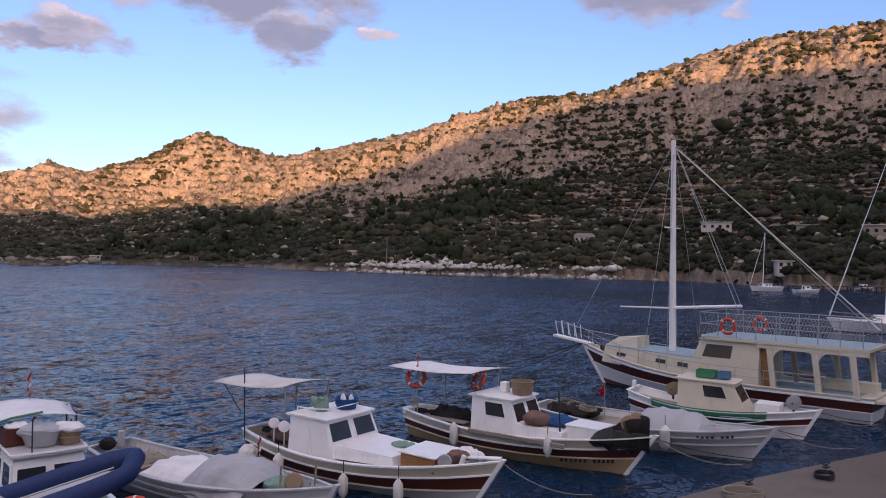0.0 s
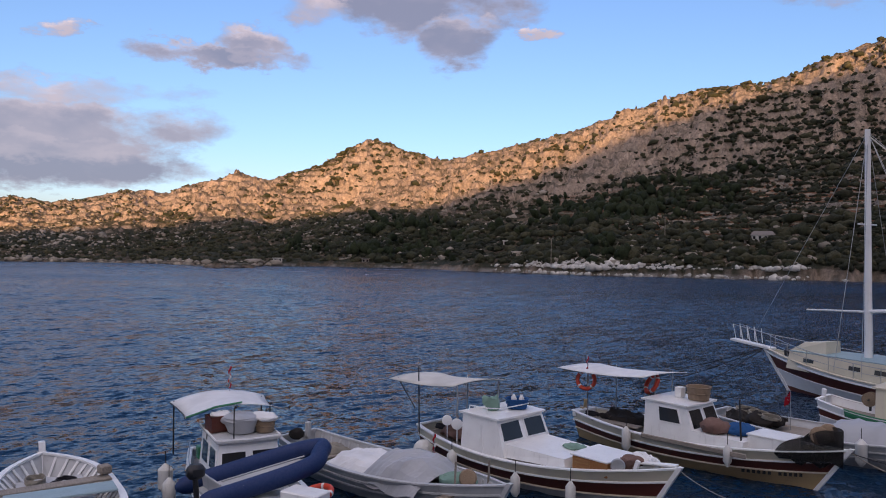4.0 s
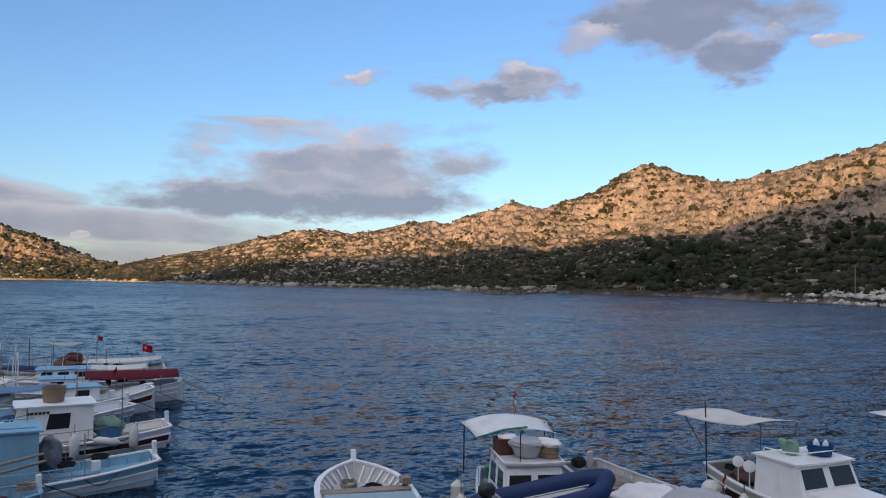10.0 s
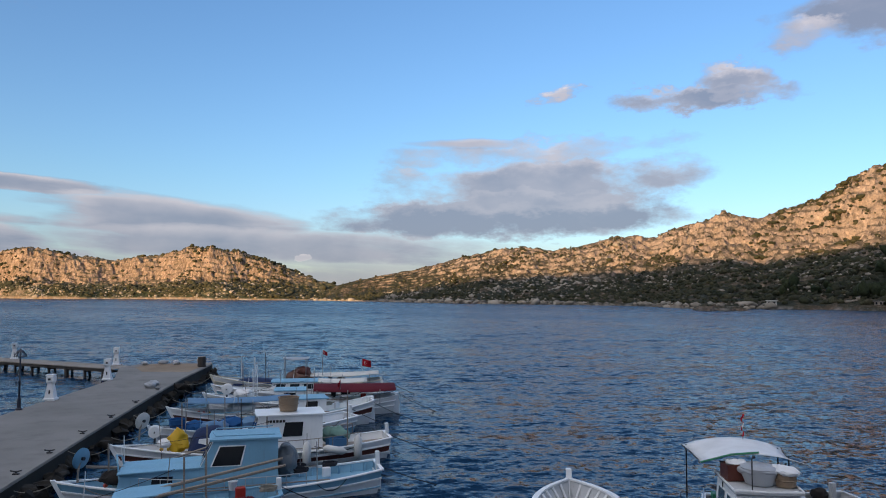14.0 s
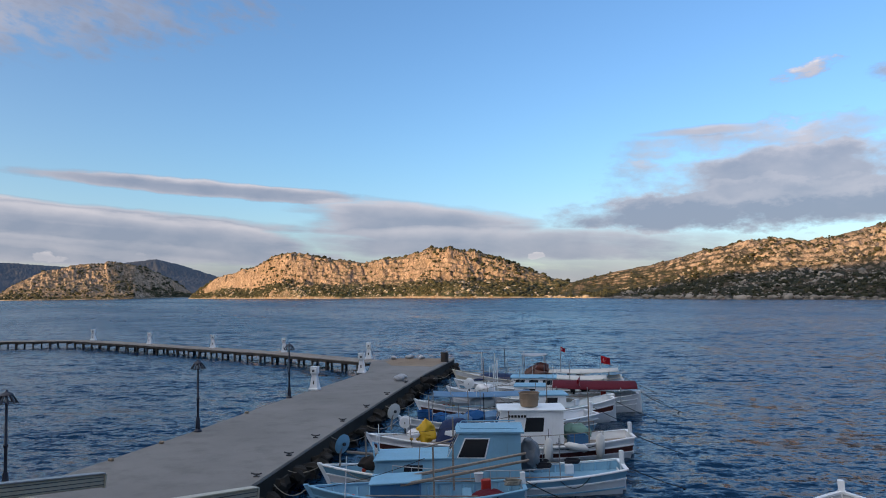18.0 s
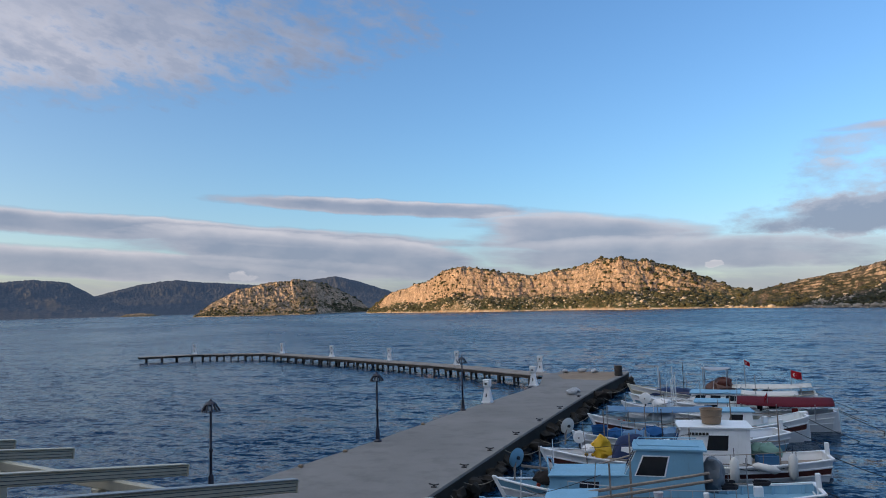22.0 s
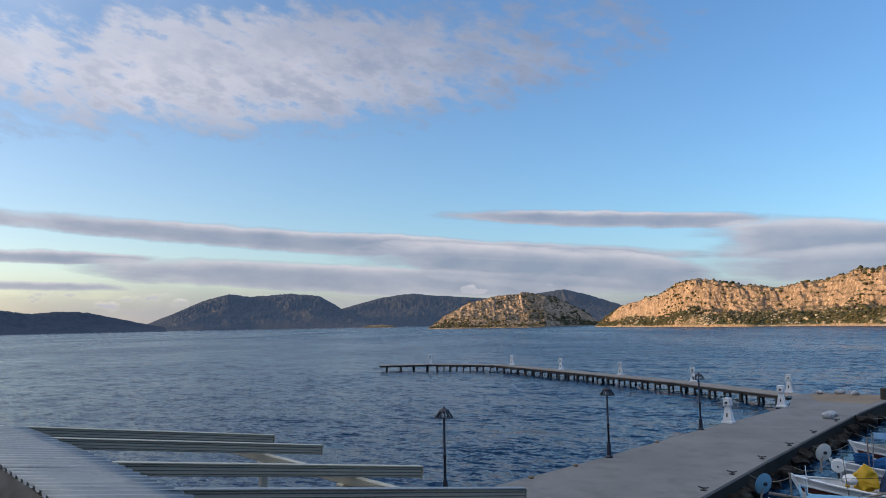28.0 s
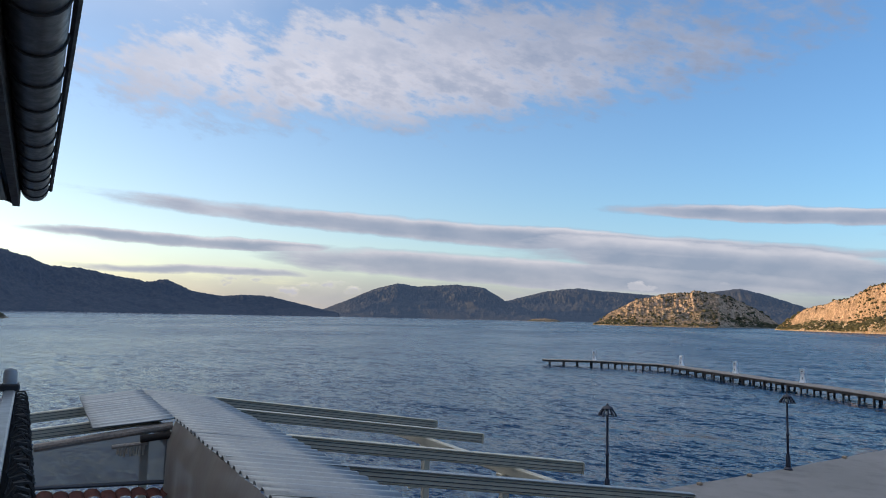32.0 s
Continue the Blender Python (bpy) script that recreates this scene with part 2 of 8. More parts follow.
# ---- materials ----
class Mat:
    """A node material in the making: short calls for textures and mixes."""

    def __init__(self, name, rough=0.6, metal=0.0, spec=0.5):
        self.m = bpy.data.materials.new(name)
        self.m.use_nodes = True
        self.n, self.l = self.m.node_tree.nodes, self.m.node_tree.links
        self.b = self.n["Principled BSDF"]
        self.b.inputs["Roughness"].default_value, self.b.inputs["Metallic"].default_value = rough, metal
        self.b.inputs["Specular IOR Level"].default_value = spec
        geo = self.n.new("ShaderNodeNewGeometry")
        self.pos, self.normal, self.island = geo.outputs["Position"], geo.outputs["Normal"], geo.outputs["Random Per Island"]
        self.obj = self.n.new("ShaderNodeTexCoord").outputs["Object"]
        self.rand = self.n.new("ShaderNodeObjectInfo").outputs["Random"]

    def put(self, socket, v):
        if isinstance(v, tuple):
            socket.default_value = (*v, 1) if len(v) == 3 and socket.type == "RGBA" else v
        elif isinstance(v, (int, float)):
            socket.default_value = v
        else:
            self.l.new(v, socket)

    def math(self, op, a, b=0.0, clamp=False):
        n = self.n.new("ShaderNodeMath")
        n.operation, n.use_clamp = op, clamp
        self.put(n.inputs[0], a), self.put(n.inputs[1], b)
        return n.outputs[0]

    def mapped(self, vec, scale):
        n = self.n.new("ShaderNodeMapping")
        self.l.new(vec, n.inputs[0])
        n.inputs["Scale"].default_value = scale
        return n.outputs[0]

    def noise(self, scale, detail=4.0, rough=0.55, vec=None, stretch=None):
        n = self.n.new("ShaderNodeTexNoise")
        n.inputs["Scale"].default_value, n.inputs["Detail"].default_value, n.inputs["Roughness"].default_value = scale, detail, rough
        v = vec or self.obj
        self.l.new(self.mapped(v, stretch) if stretch else v, n.inputs["Vector"])
        return n.outputs["Fac"]

    def voronoi(self, scale, vec=None, feature="F1"):
        n = self.n.new("ShaderNodeTexVoronoi")
        n.feature = feature
        n.inputs["Scale"].default_value = scale
        self.l.new(vec or self.obj, n.inputs["Vector"])
        return n.outputs["Distance"]

    def step(self, v, lo, hi, a=0.0, b=1.0):
        n = self.n.new("ShaderNodeMapRange")
        n.interpolation_type = "SMOOTHSTEP"
        self.l.new(v, n.inputs[0])
        for i, w in enumerate((lo, hi, a, b)):
            n.inputs[i + 1].default_value = w
        return n.outputs[0]

    def mix(self, f, a, b, blend="MIX"):
        n = self.n.new("ShaderNodeMix")
        n.data_type, n.blend_type = "RGBA", blend
        self.put(n.inputs[0], f), self.put(n.inputs[6], a), self.put(n.inputs[7], b)
        return n.outputs[2]

    def height(self):
        n = self.n.new("ShaderNodeSeparateXYZ")
        self.l.new(self.pos, n.inputs[0])
        return n.outputs

    def slope(self):
        n = self.n.new("ShaderNodeSeparateXYZ")
        self.l.new(self.normal, n.inputs[0])
        return n.outputs[2]

    def color(self, v):
        self.put(self.b.inputs["Base Color"], v)
        return self

    def rough(self, v):
        self.put(self.b.inputs["Roughness"], v)
        return self

    def bump(self, v, strength=0.3, distance=0.02):
        n = self.n.new("ShaderNodeBump")
        n.inputs["Strength"].default_value, n.inputs["Distance"].default_value = strength, distance
        prev = self.b.inputs["Normal"].links
        if prev:
            self.l.new(prev[0].from_socket, n.inputs["Normal"])
        self.l.new(v, n.inputs["Height"])
        self.l.new(n.outputs[0], self.b.inputs["Normal"])
        return self


def painted(name, rgb, rough=0.45, dirt=0.35, metal=0.0, scale=3.0, stain=(0.16, 0.13, 0.10)):
    """Weathered paint: broad stains, small chips, a faint brush relief."""
    k = Mat(name, rough, metal)
    broad, small = k.noise(scale * 0.6, 5), k.noise(scale * 7, 6, 0.65)
    c = k.mix(k.step(broad, 0.3, 0.75, 0.0, dirt), rgb, tuple(v * 0.72 + s * 0.10 for v, s in zip(rgb, stain)))
    c = k.mix(k.step(small, 0.62, 0.78, 0.0, dirt * 1.3), c, stain)
    drip = k.noise(scale * 3.5, 4, 0.6, stretch=(1.0, 1.0, 0.13))
    c = k.mix(k.math("MULTIPLY", k.step(drip, 0.54, 0.72, 0.0, dirt * 0.9), k.step(broad, 0.35, 0.6)), c, tuple(v * 0.45 + t * 0.4 for v, t in zip(rgb, stain)))
    c = k.mix(k.math("MULTIPLY", k.rand, 0.10), c, (0.5, 0.47, 0.42), "OVERLAY")
    k.color(c).rough(k.step(small, 0.3, 0.8, rough - 0.08, rough + 0.2)).bump(small, 0.15, 0.004)
    return k.m


def timber(name, a, b, rough=0.7, grain=(1.5, 14, 14)):
    k = Mat(name, rough)
    g, broad = k.noise(2.2, 6, 0.6, stretch=grain), k.noise(0.9, 4)
    c = k.mix(k.step(g, 0.3, 0.72), a, b)
    c = k.mix(k.step(broad, 0.4, 0.8, 0.0, 0.5), c, tuple(v * 0.55 for v in a))
    k.color(c).bump(g, 0.35, 0.006)
    return k.m


# ---- mesh helpers ----
def mesh_of(name, verts, faces, smooth=False):
    me = bpy.data.meshes.new(name)
    me.from_pydata([tuple(map(float, v)) for v in verts], [], [tuple(map(int, f)) for f in faces])
    if smooth:
        me.shade_smooth()
    return me


def grid_object(name, pts, mat, smooth=True):
    """A sheet from an array of points, rows x columns x 3."""
    a, b = pts.shape[:2]
    i = np.arange(a * b).reshape(a, b)
    quads = np.stack((i[:-1, :-1], i[1:, :-1], i[1:, 1:], i[:-1, 1:]), -1).reshape(-1, 4)
    me = bpy.data.meshes.new(name)
    me.vertices.add(a * b)
    me.vertices.foreach_set("co", pts.reshape(-1).astype(np.float32))
    me.loops.add(quads.size)
    me.loops.foreach_set("vertex_index", quads.reshape(-1).astype(np.int32))
    me.polygons.add(len(quads))
    me.polygons.foreach_set("loop_start", np.arange(0, quads.size, 4, dtype=np.int32))
    me.update(calc_edges=True)
    if smooth:
        me.shade_smooth()
    me.materials.append(mat)
    return new(name, me)


def lattice_noise(x, y, seed=0):
    """Smooth noise in -1..1 over the plane."""
    xi, yi = np.floor(x).astype(np.int64), np.floor(y).astype(np.int64)
    fx, fy = x - xi, y - yi
    fx, fy = fx * fx * (3 - 2 * fx), fy * fy * (3 - 2 * fy)

    def h(a, b):
        n = (a * 374761393 + b * 668265263 + seed * 974634777) & 0x7FFFFFFF
        n = ((n ^ (n >> 13)) * 1274126177) & 0x7FFFFFFF
        n = ((n ^ (n >> 15)) * 2246822519) & 0x7FFFFFFF
        return n / 0x3FFFFFFF - 1.0
    return (h(xi, yi) * (1 - fx) + h(xi + 1, yi) * fx) * (1 - fy) + (h(xi, yi + 1) * (1 - fx) + h(xi + 1, yi + 1) * fx) * fy


def fractal(x, y, size, octaves=5, seed=0, ridged=False):
    out, amp, total = 0.0, 1.0, 0.0
    for o in range(octaves):
        n = lattice_noise(x / size + 13.7 * o, y / size - 7.1 * o, seed + o)
        out = out + amp * (1 - 2 * np.abs(n) if ridged else n)
        total, amp, size = total + amp, amp * 0.5, size * 0.5
    return out / total


# ---- land ----
def ramp(v, lo, hi):
    t = np.clip((v - lo) / (hi - lo), 0, 1)
    return t * t * (3 - 2 * t)


class Land:
    """Rising ground round the bay: by azimuth, the skyline's elevation and the distances of shore and crest."""

    crags = 1.0

    def __init__(self, rows, seed, cliff=0.35, rough=1.0, terraces=None, toe=0.6):
        self.rows, self.seed, self.cliff, self.amp, self.terraces, self.toe = np.array(rows), seed, cliff, rough, terraces, toe

    def at(self, az, v):
        """Place at azimuth az (degrees) and v: 0 shore, 1 crest, beyond it the far side."""
        a = self.rows[:, 0]
        el, shore, crest = (np.interp(az, a, self.rows[:, i]) for i in (1, 2, 3))
        shore = shore + 6.0 * fractal(az * 3.0, az * 0 + self.seed, 4.0, 3, self.seed)
        r = shore + (crest - shore) * v
        x, y = -np.sin(np.radians(az)) * r, np.cos(np.radians(az)) * r
        top = np.maximum(np.tan(np.radians(el)) * crest + 6.85, -3.0)
        k = np.clip(top / 60.0, 0.12, 1.0) * self.amp
        warp = 0.10 * fractal(x, y, 90.0, 3, self.seed + 3)
        w = np.clip(v + warp * np.clip(v * (1 - v) * 4, 0, 1), 0, None)
        rise = (1 - self.cliff) * np.clip(w, 0, 1) ** (1 / self.toe * 0.62) + self.cliff * ramp(w, 0.55, 0.96)
        h = top * np.where(v <= 1, rise, 1.0 - 0.6 * np.clip(v - 1, 0, 1) ** 1.3)
        inner = np.clip(v * 6, 0, 1)
        crag = fractal(x, y, 34.0, 5, self.seed + 5, True)
        fine = fractal(x, y, 7.0, 3, self.seed + 9, True)
        fade = np.where(v < 0.9, 1.0, 0.5)
        ledge = np.abs(fractal(x, y, 16.0, 3, self.seed + 15)) ** 0.6
        upper = ramp(v, 0.30, 0.7)
        h = h + k * inner * fade * (5.0 * crag + (1.6 + 3.2 * upper) * fine * 0.9 + 6.0 * upper * (0.45 - ledge))
        arc = np.radians(az) * np.mean(crest)
        gully = fractal(arc, r * 0.16, 15.0, 4, self.seed + 21, True)
        h = h + k * inner * fade * upper * 2.2 * gully * self.crags
        lift = 4.0 * k * fractal(x, y, 24.0, 3, self.seed + 25)
        band = np.maximum(5.5 * k, 1.0)
        step = np.floor((h + lift) / band)
        ledged = (step + ramp((h + lift) / band - step, 0.6, 1.0)) * band - lift
        share = 0.5 * self.crags * upper * np.where(v < 0.97, 1.0, 0.3)
        h = h * (1 - share) + ledged * share
        if self.terraces is not None:
            a0, a1, z0, z1 = self.terraces
            inside = ramp(az, a0 - 4, a0) * (1 - ramp(az, a1, a1 + 6)) * ramp(h, z0, z0 + 3) * (1 - ramp(h, z1 - 5, z1 + 3))
            inside = inside * ramp(fractal(x, y, 60.0, 2, 77), -0.5, -0.1)
            stepped = np.floor(h / 2.3) * 2.3 + 2.3 * ramp((h / 2.3) % 1.0, 0.72, 1.0)
            h = h * (1 - inside) + stepped * inside
        h = np.where(v < 0.02, -2.5 + 3.2 * v / 0.02, h + 0.6)
        return x, y, h

    def sheet(self, name, mat, step, n, far=1.6, label=""):
        az = np.arange(self.rows[0, 0], self.rows[-1, 0] + step / 2, step)
        v = np.concatenate((np.linspace(0, 1.0, n), np.linspace(1.0, far, max(6, n // 8))[1:]))
        A, V = np.meshgrid(az, v, indexing="ij")
        x, y, h = self.at(A, V)
        pts = np.stack((x, y, h), -1)
        pts[:, -1, 2] = -4.0
        pts[0, :, 2], pts[-1, :, 2] = -4.0, -4.0
        ob = grid_object(name, pts, mat)
        return tagged(ob, label, "hill", kind="structure")


def hillside(name, rock, rock2, bush, soil, bare, haze=None, fields=None):
    k = Mat(name, 0.9, spec=0.2)
    z = k.height()[2]
    big, mid, fine = k.noise(0.018, 5, 0.6, k.pos), k.noise(0.11, 6, 0.65, k.pos), k.noise(0.55, 6, 0.7, k.pos)
    crack = k.noise(0.3, 7, 0.75, k.pos, (1.0, 1.0, 0.28))
    stone = k.mix(k.step(crack, 0.35, 0.68), rock2, rock)
    stone = k.mix(k.step(fine, 0.3, 0.62, 0.75, 0.0), stone, tuple(v * 0.45 for v in rock2))
    ground = k.mix(k.step(mid, 0.42, 0.62), soil, tuple(v * 0.6 for v in soil))
    ground = k.mix(k.step(fine, 0.52, 0.66), ground, rock2)
    steep = k.step(k.slope(), 0.55, 0.86)
    rise_z = k.math("SUBTRACT", z, k.math("MULTIPLY", k.step(k.height()[0], -90.0, 90.0), 26.0)) if fields else z
    high = k.step(k.math("ADD", rise_z, k.math("MULTIPLY", k.math("SUBTRACT", big, 0.5), bare * 1.1)), bare * 0.35, bare * 1.25)
    rocky = k.math("ADD", k.math("MULTIPLY", k.math("SUBTRACT", 1.0, steep), 0.8), k.math("MULTIPLY", high, 0.55), True)
    c = k.mix(rocky, ground, stone)
    green = k.math("MULTIPLY", k.step(k.math("ADD", mid, k.math("MULTIPLY", fine, 0.35)), 0.57, 0.71), k.math("SUBTRACT", 1.0, k.math("MULTIPLY", rocky, 0.8)))
    c = k.mix(green, c, bush)
    if fields:
        # old terraced fields: red soil between pale stone lines
        z0, z1, x0, rise = fields
        patch = k.math("MULTIPLY", k.math("MULTIPLY", k.step(z, z0, z0 + 4), k.step(z, z1 - 6, z1, 1.0, 0.0)), k.math("MULTIPLY", k.step(k.height()[0], x0 - 25, x0 + 25), k.step(big, 0.36, 0.5)))
        turn = k.math("FRACT", k.math("DIVIDE", k.math("ADD", z, k.math("MULTIPLY", k.math("SUBTRACT", mid, 0.5), 1.6)), rise))
        earth = k.mix(k.step(fine, 0.35, 0.6), (0.17, 0.062, 0.030), (0.26, 0.12, 0.065))
        earth = k.mix(k.step(mid, 0.5, 0.62), earth, bush)
        c = k.mix(k.math("MULTIPLY", patch, 0.85), c, k.mix(k.math("MULTIPLY", k.step(turn, 0.66, 0.74), k.step(fine, 0.36, 0.5)), earth, (0.42, 0.36, 0.29)))
    shore = k.math("MULTIPLY", k.step(z, 0.4, 1.8, 1.0, 0.0), k.step(mid, 0.46, 0.6))
    c = k.mix(shore, c, (0.30, 0.27, 0.24))
    k.color(c).bump(crack, 1.0, 2.6).bump(fine, 0.8, 0.6)
    # distance haze is added as a faint blue glow of the surface
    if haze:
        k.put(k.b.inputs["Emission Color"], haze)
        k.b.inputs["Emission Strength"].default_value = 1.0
    return k.m


M_HILL = hillside("limestone_hillside", (0.62, 0.475, 0.37), (0.36, 0.275, 0.215), (0.034, 0.038, 0.022), (0.105, 0.080, 0.052), 34.0, None, (8.0, 46.0, -10.0, 2.3))
M_HEAD = hillside("limestone_headland", (0.58, 0.43, 0.325), (0.23, 0.16, 0.115), (0.035, 0.045, 0.02), (0.15, 0.13, 0.07), 16.0)
M_ISLE = hillside("limestone_island", (0.64, 0.49, 0.38), (0.30, 0.22, 0.16), (0.03, 0.038, 0.02), (0.13, 0.10, 0.065), 5.0)
# cloud shade is put into these dark tones, haze into the last colour
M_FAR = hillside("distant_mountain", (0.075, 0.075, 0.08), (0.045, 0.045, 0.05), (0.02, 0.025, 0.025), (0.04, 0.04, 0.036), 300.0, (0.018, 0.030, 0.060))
# tones darkened again to hold the slope's shade; the last colour is haze glow
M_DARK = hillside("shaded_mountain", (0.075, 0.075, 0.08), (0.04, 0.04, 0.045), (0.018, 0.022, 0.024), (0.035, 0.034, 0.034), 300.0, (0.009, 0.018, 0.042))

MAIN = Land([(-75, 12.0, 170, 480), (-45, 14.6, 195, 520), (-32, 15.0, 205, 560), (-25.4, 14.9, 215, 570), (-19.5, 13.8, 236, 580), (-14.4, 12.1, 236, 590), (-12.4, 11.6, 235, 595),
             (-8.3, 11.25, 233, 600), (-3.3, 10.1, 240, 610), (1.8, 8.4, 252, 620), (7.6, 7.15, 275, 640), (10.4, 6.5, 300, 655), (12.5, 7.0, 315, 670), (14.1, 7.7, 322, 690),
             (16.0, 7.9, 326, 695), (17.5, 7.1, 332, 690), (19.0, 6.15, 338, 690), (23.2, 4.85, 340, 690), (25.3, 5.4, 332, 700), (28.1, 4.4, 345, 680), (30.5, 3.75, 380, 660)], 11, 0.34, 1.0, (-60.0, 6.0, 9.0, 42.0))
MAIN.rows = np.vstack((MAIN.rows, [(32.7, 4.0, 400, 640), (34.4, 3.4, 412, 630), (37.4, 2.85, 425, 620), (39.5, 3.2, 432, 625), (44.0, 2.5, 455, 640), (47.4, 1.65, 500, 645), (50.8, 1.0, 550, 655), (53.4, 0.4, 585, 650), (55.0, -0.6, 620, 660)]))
HEAD = Land([(52.5, -0.5, 620, 700), (53.6, 0.5, 618, 720), (54.7, 0.7, 620, 730), (57.6, 1.8, 630, 760), (59.9, 2.55, 640, 780), (62.3, 3.0, 650, 790), (63.9, 2.95, 690, 810), (66.4, 2.4, 735, 850),
             (68.5, 1.98, 755, 870), (71.0, 2.2, 765, 890), (73.5, 2.75, 800, 910), (75.2, 2.6, 850, 930), (76.5, 1.85, 890, 960), (79.4, 1.0, 980, 1040), (81.3, -0.4, 1080, 1120)], 23, 0.55, 1.1, None, 0.75)
ISLE = Land([(80.6, -0.3, 1440, 1480), (82.0, 0.75, 1380, 1470), (83.0, 1.25, 1320, 1450), (84.2, 1.75, 1240, 1420), (84.9, 1.95, 1170, 1400), (86.1, 2.12, 1165, 1390), (88.5, 1.9, 1180, 1380), (90.5, 1.45, 1195, 1370), (92.4, 0.5, 1225, 1340), (93.6, -0.4, 1260, 1310)], 31, 0.3, 1.0)
RANGE = Land([(97.5, 0.4, 2700, 3000), (99.9, 1.25, 2700, 3100), (101.5, 2.2, 2700, 3200), (103.6, 2.4, 2700, 3250), (106.5, 2.18, 2700, 3250), (108.0, 2.4, 2650, 3200), (109.8, 1.9, 2600, 3150), (111.5, 1.15, 2600, 3000), (113.6, 0.3, 2600, 2900), (115.0, -0.2, 2600, 2800)], 41, 0.1, 0.9)
RANGE_B = Land([(80.0, 1.0, 3300, 3800), (86.0, 1.5, 3300, 3800), (89.3, 1.86, 3300, 3800), (93.2, 2.15, 3200, 3800), (94.7, 2.3, 3200, 3800), (97.0, 2.05, 3200, 3800), (98.8, 1.55, 3200, 3700), (100.2, 1.2, 3200, 3600), (101.5, 0.3, 3200, 3500)], 43, 0.1, 0.9)
PEAK = Land([(77.5, 0.3, 3900, 4300), (79.4, 1.2, 3900, 4300), (81.5, 1.9, 3900, 4350), (83.4, 2.42, 3900, 4350), (85.7, 2.1, 3900, 4350), (89.0, 1.5, 3900, 4300), (91.0, 0.4, 3900, 4200)], 47, 0.1, 0.9)
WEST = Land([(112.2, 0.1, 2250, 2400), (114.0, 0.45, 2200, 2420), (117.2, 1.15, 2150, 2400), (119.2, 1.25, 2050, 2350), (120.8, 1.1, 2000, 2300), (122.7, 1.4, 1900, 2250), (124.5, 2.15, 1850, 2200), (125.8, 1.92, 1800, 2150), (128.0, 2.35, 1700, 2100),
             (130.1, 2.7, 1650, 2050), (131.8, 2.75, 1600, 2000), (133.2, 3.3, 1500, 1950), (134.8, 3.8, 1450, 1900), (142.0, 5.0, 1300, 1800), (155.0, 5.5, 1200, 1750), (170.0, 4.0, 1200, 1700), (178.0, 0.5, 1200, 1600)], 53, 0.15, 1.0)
for far_land in (RANGE, RANGE_B, PEAK, WEST):
    far_land.crags = 0.12
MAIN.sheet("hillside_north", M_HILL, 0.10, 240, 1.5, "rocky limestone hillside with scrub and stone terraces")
HEAD.sheet("headland", M_HEAD, 0.045, 130, 1.6, "sunlit limestone headland with scrub along the shore")
ISLE.sheet("islet_hill", M_ISLE, 0.04, 100, 1.8, "small rocky island lit by the low sun")
REEF = Land([(95.5, -0.3, 2320, 2345), (96.2, -0.02, 2300, 2350), (97.0, 0.05, 2300, 2350), (97.9, 0.0, 2300, 2350), (98.7, -0.3, 2320, 2345)], 57, 0.3, 0.6)
REEF.sheet("rock_islet", M_ISLE, 0.03, 30, 1.4, "low red rock islet far out in the bay")
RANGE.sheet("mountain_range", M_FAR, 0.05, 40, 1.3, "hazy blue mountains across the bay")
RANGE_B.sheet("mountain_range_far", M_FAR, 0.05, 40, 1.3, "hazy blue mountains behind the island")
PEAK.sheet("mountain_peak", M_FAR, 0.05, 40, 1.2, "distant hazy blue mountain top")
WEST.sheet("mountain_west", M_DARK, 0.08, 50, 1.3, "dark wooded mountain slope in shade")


ICO = np.array([(0, 0, 1)] + [(0.894 * math.cos(radians(72 * i)), 0.894 * math.sin(radians(72 * i)), 0.447) for i in range(5)]
               + [(0.894 * math.cos(radians(72 * i + 36)), 0.894 * math.sin(radians(72 * i + 36)), -0.447) for i in range(5)] + [(0, 0, -1)])
ICO_F = np.array([(0, 1 + i, 1 + (i + 1) % 5) for i in range(5)] + [(1 + i, 6 + i, 1 + (i + 1) % 5) for i in range(5)]
                 + [(1 + (i + 1) % 5, 6 + i, 6 + (i + 1) % 5) for i in range(5)] + [(6 + i, 11, 6 + (i + 1) % 5) for i in range(5)])


def lumps(name, at, radii, mat, jitter, label, category, smooth=False):
    """Many small uneven clumps as one object."""
    n = len(at)
    rng = np.random.default_rng(len(name) * 7 + n)
    v = ICO[None] * (1 + jitter * rng.uniform(-1, 1, (n, 12, 1)))
    turn = rng.uniform(0, 6.28, n)
    c, s = np.cos(turn)[:, None], np.sin(turn)[:, None]
    v = np.stack((v[..., 0] * c - v[..., 1] * s, v[..., 0] * s + v[..., 1] * c, v[..., 2]), -1) * radii[:, None] + at[:, None]
    f = (ICO_F[None] + 12 * np.arange(n)[:, None, None]).reshape(-1)
    me = bpy.data.meshes.new(name)
    me.vertices.add(n * 12)
    me.vertices.foreach_set("co", v.reshape(-1).astype(np.float32))
    me.loops.add(len(f))
    me.loops.foreach_set("vertex_index", f.astype(np.int32))
    me.polygons.add(len(f) // 3)
    me.polygons.foreach_set("loop_start", np.arange(0, len(f), 3, dtype=np.int32))
    me.update(calc_edges=True)
    if smooth:
        me.shade_smooth()
    me.materials.append(mat)
    return tagged(new(name, me), label, category, kind="stuff")


def foliage(name, a, b):
    k = Mat(name, 0.85, spec=0.2)
    c = k.mix(k.island, a, b)
    c = k.mix(k.step(k.noise(1.4, 4, 0.7, k.pos), 0.4, 0.7, 0.0, 0.7), c, tuple(v * 0.35 for v in a))
    k.color(c).bump(k.noise(3.0, 4, 0.7, k.pos), 1.0, 0.5)
    return k.m


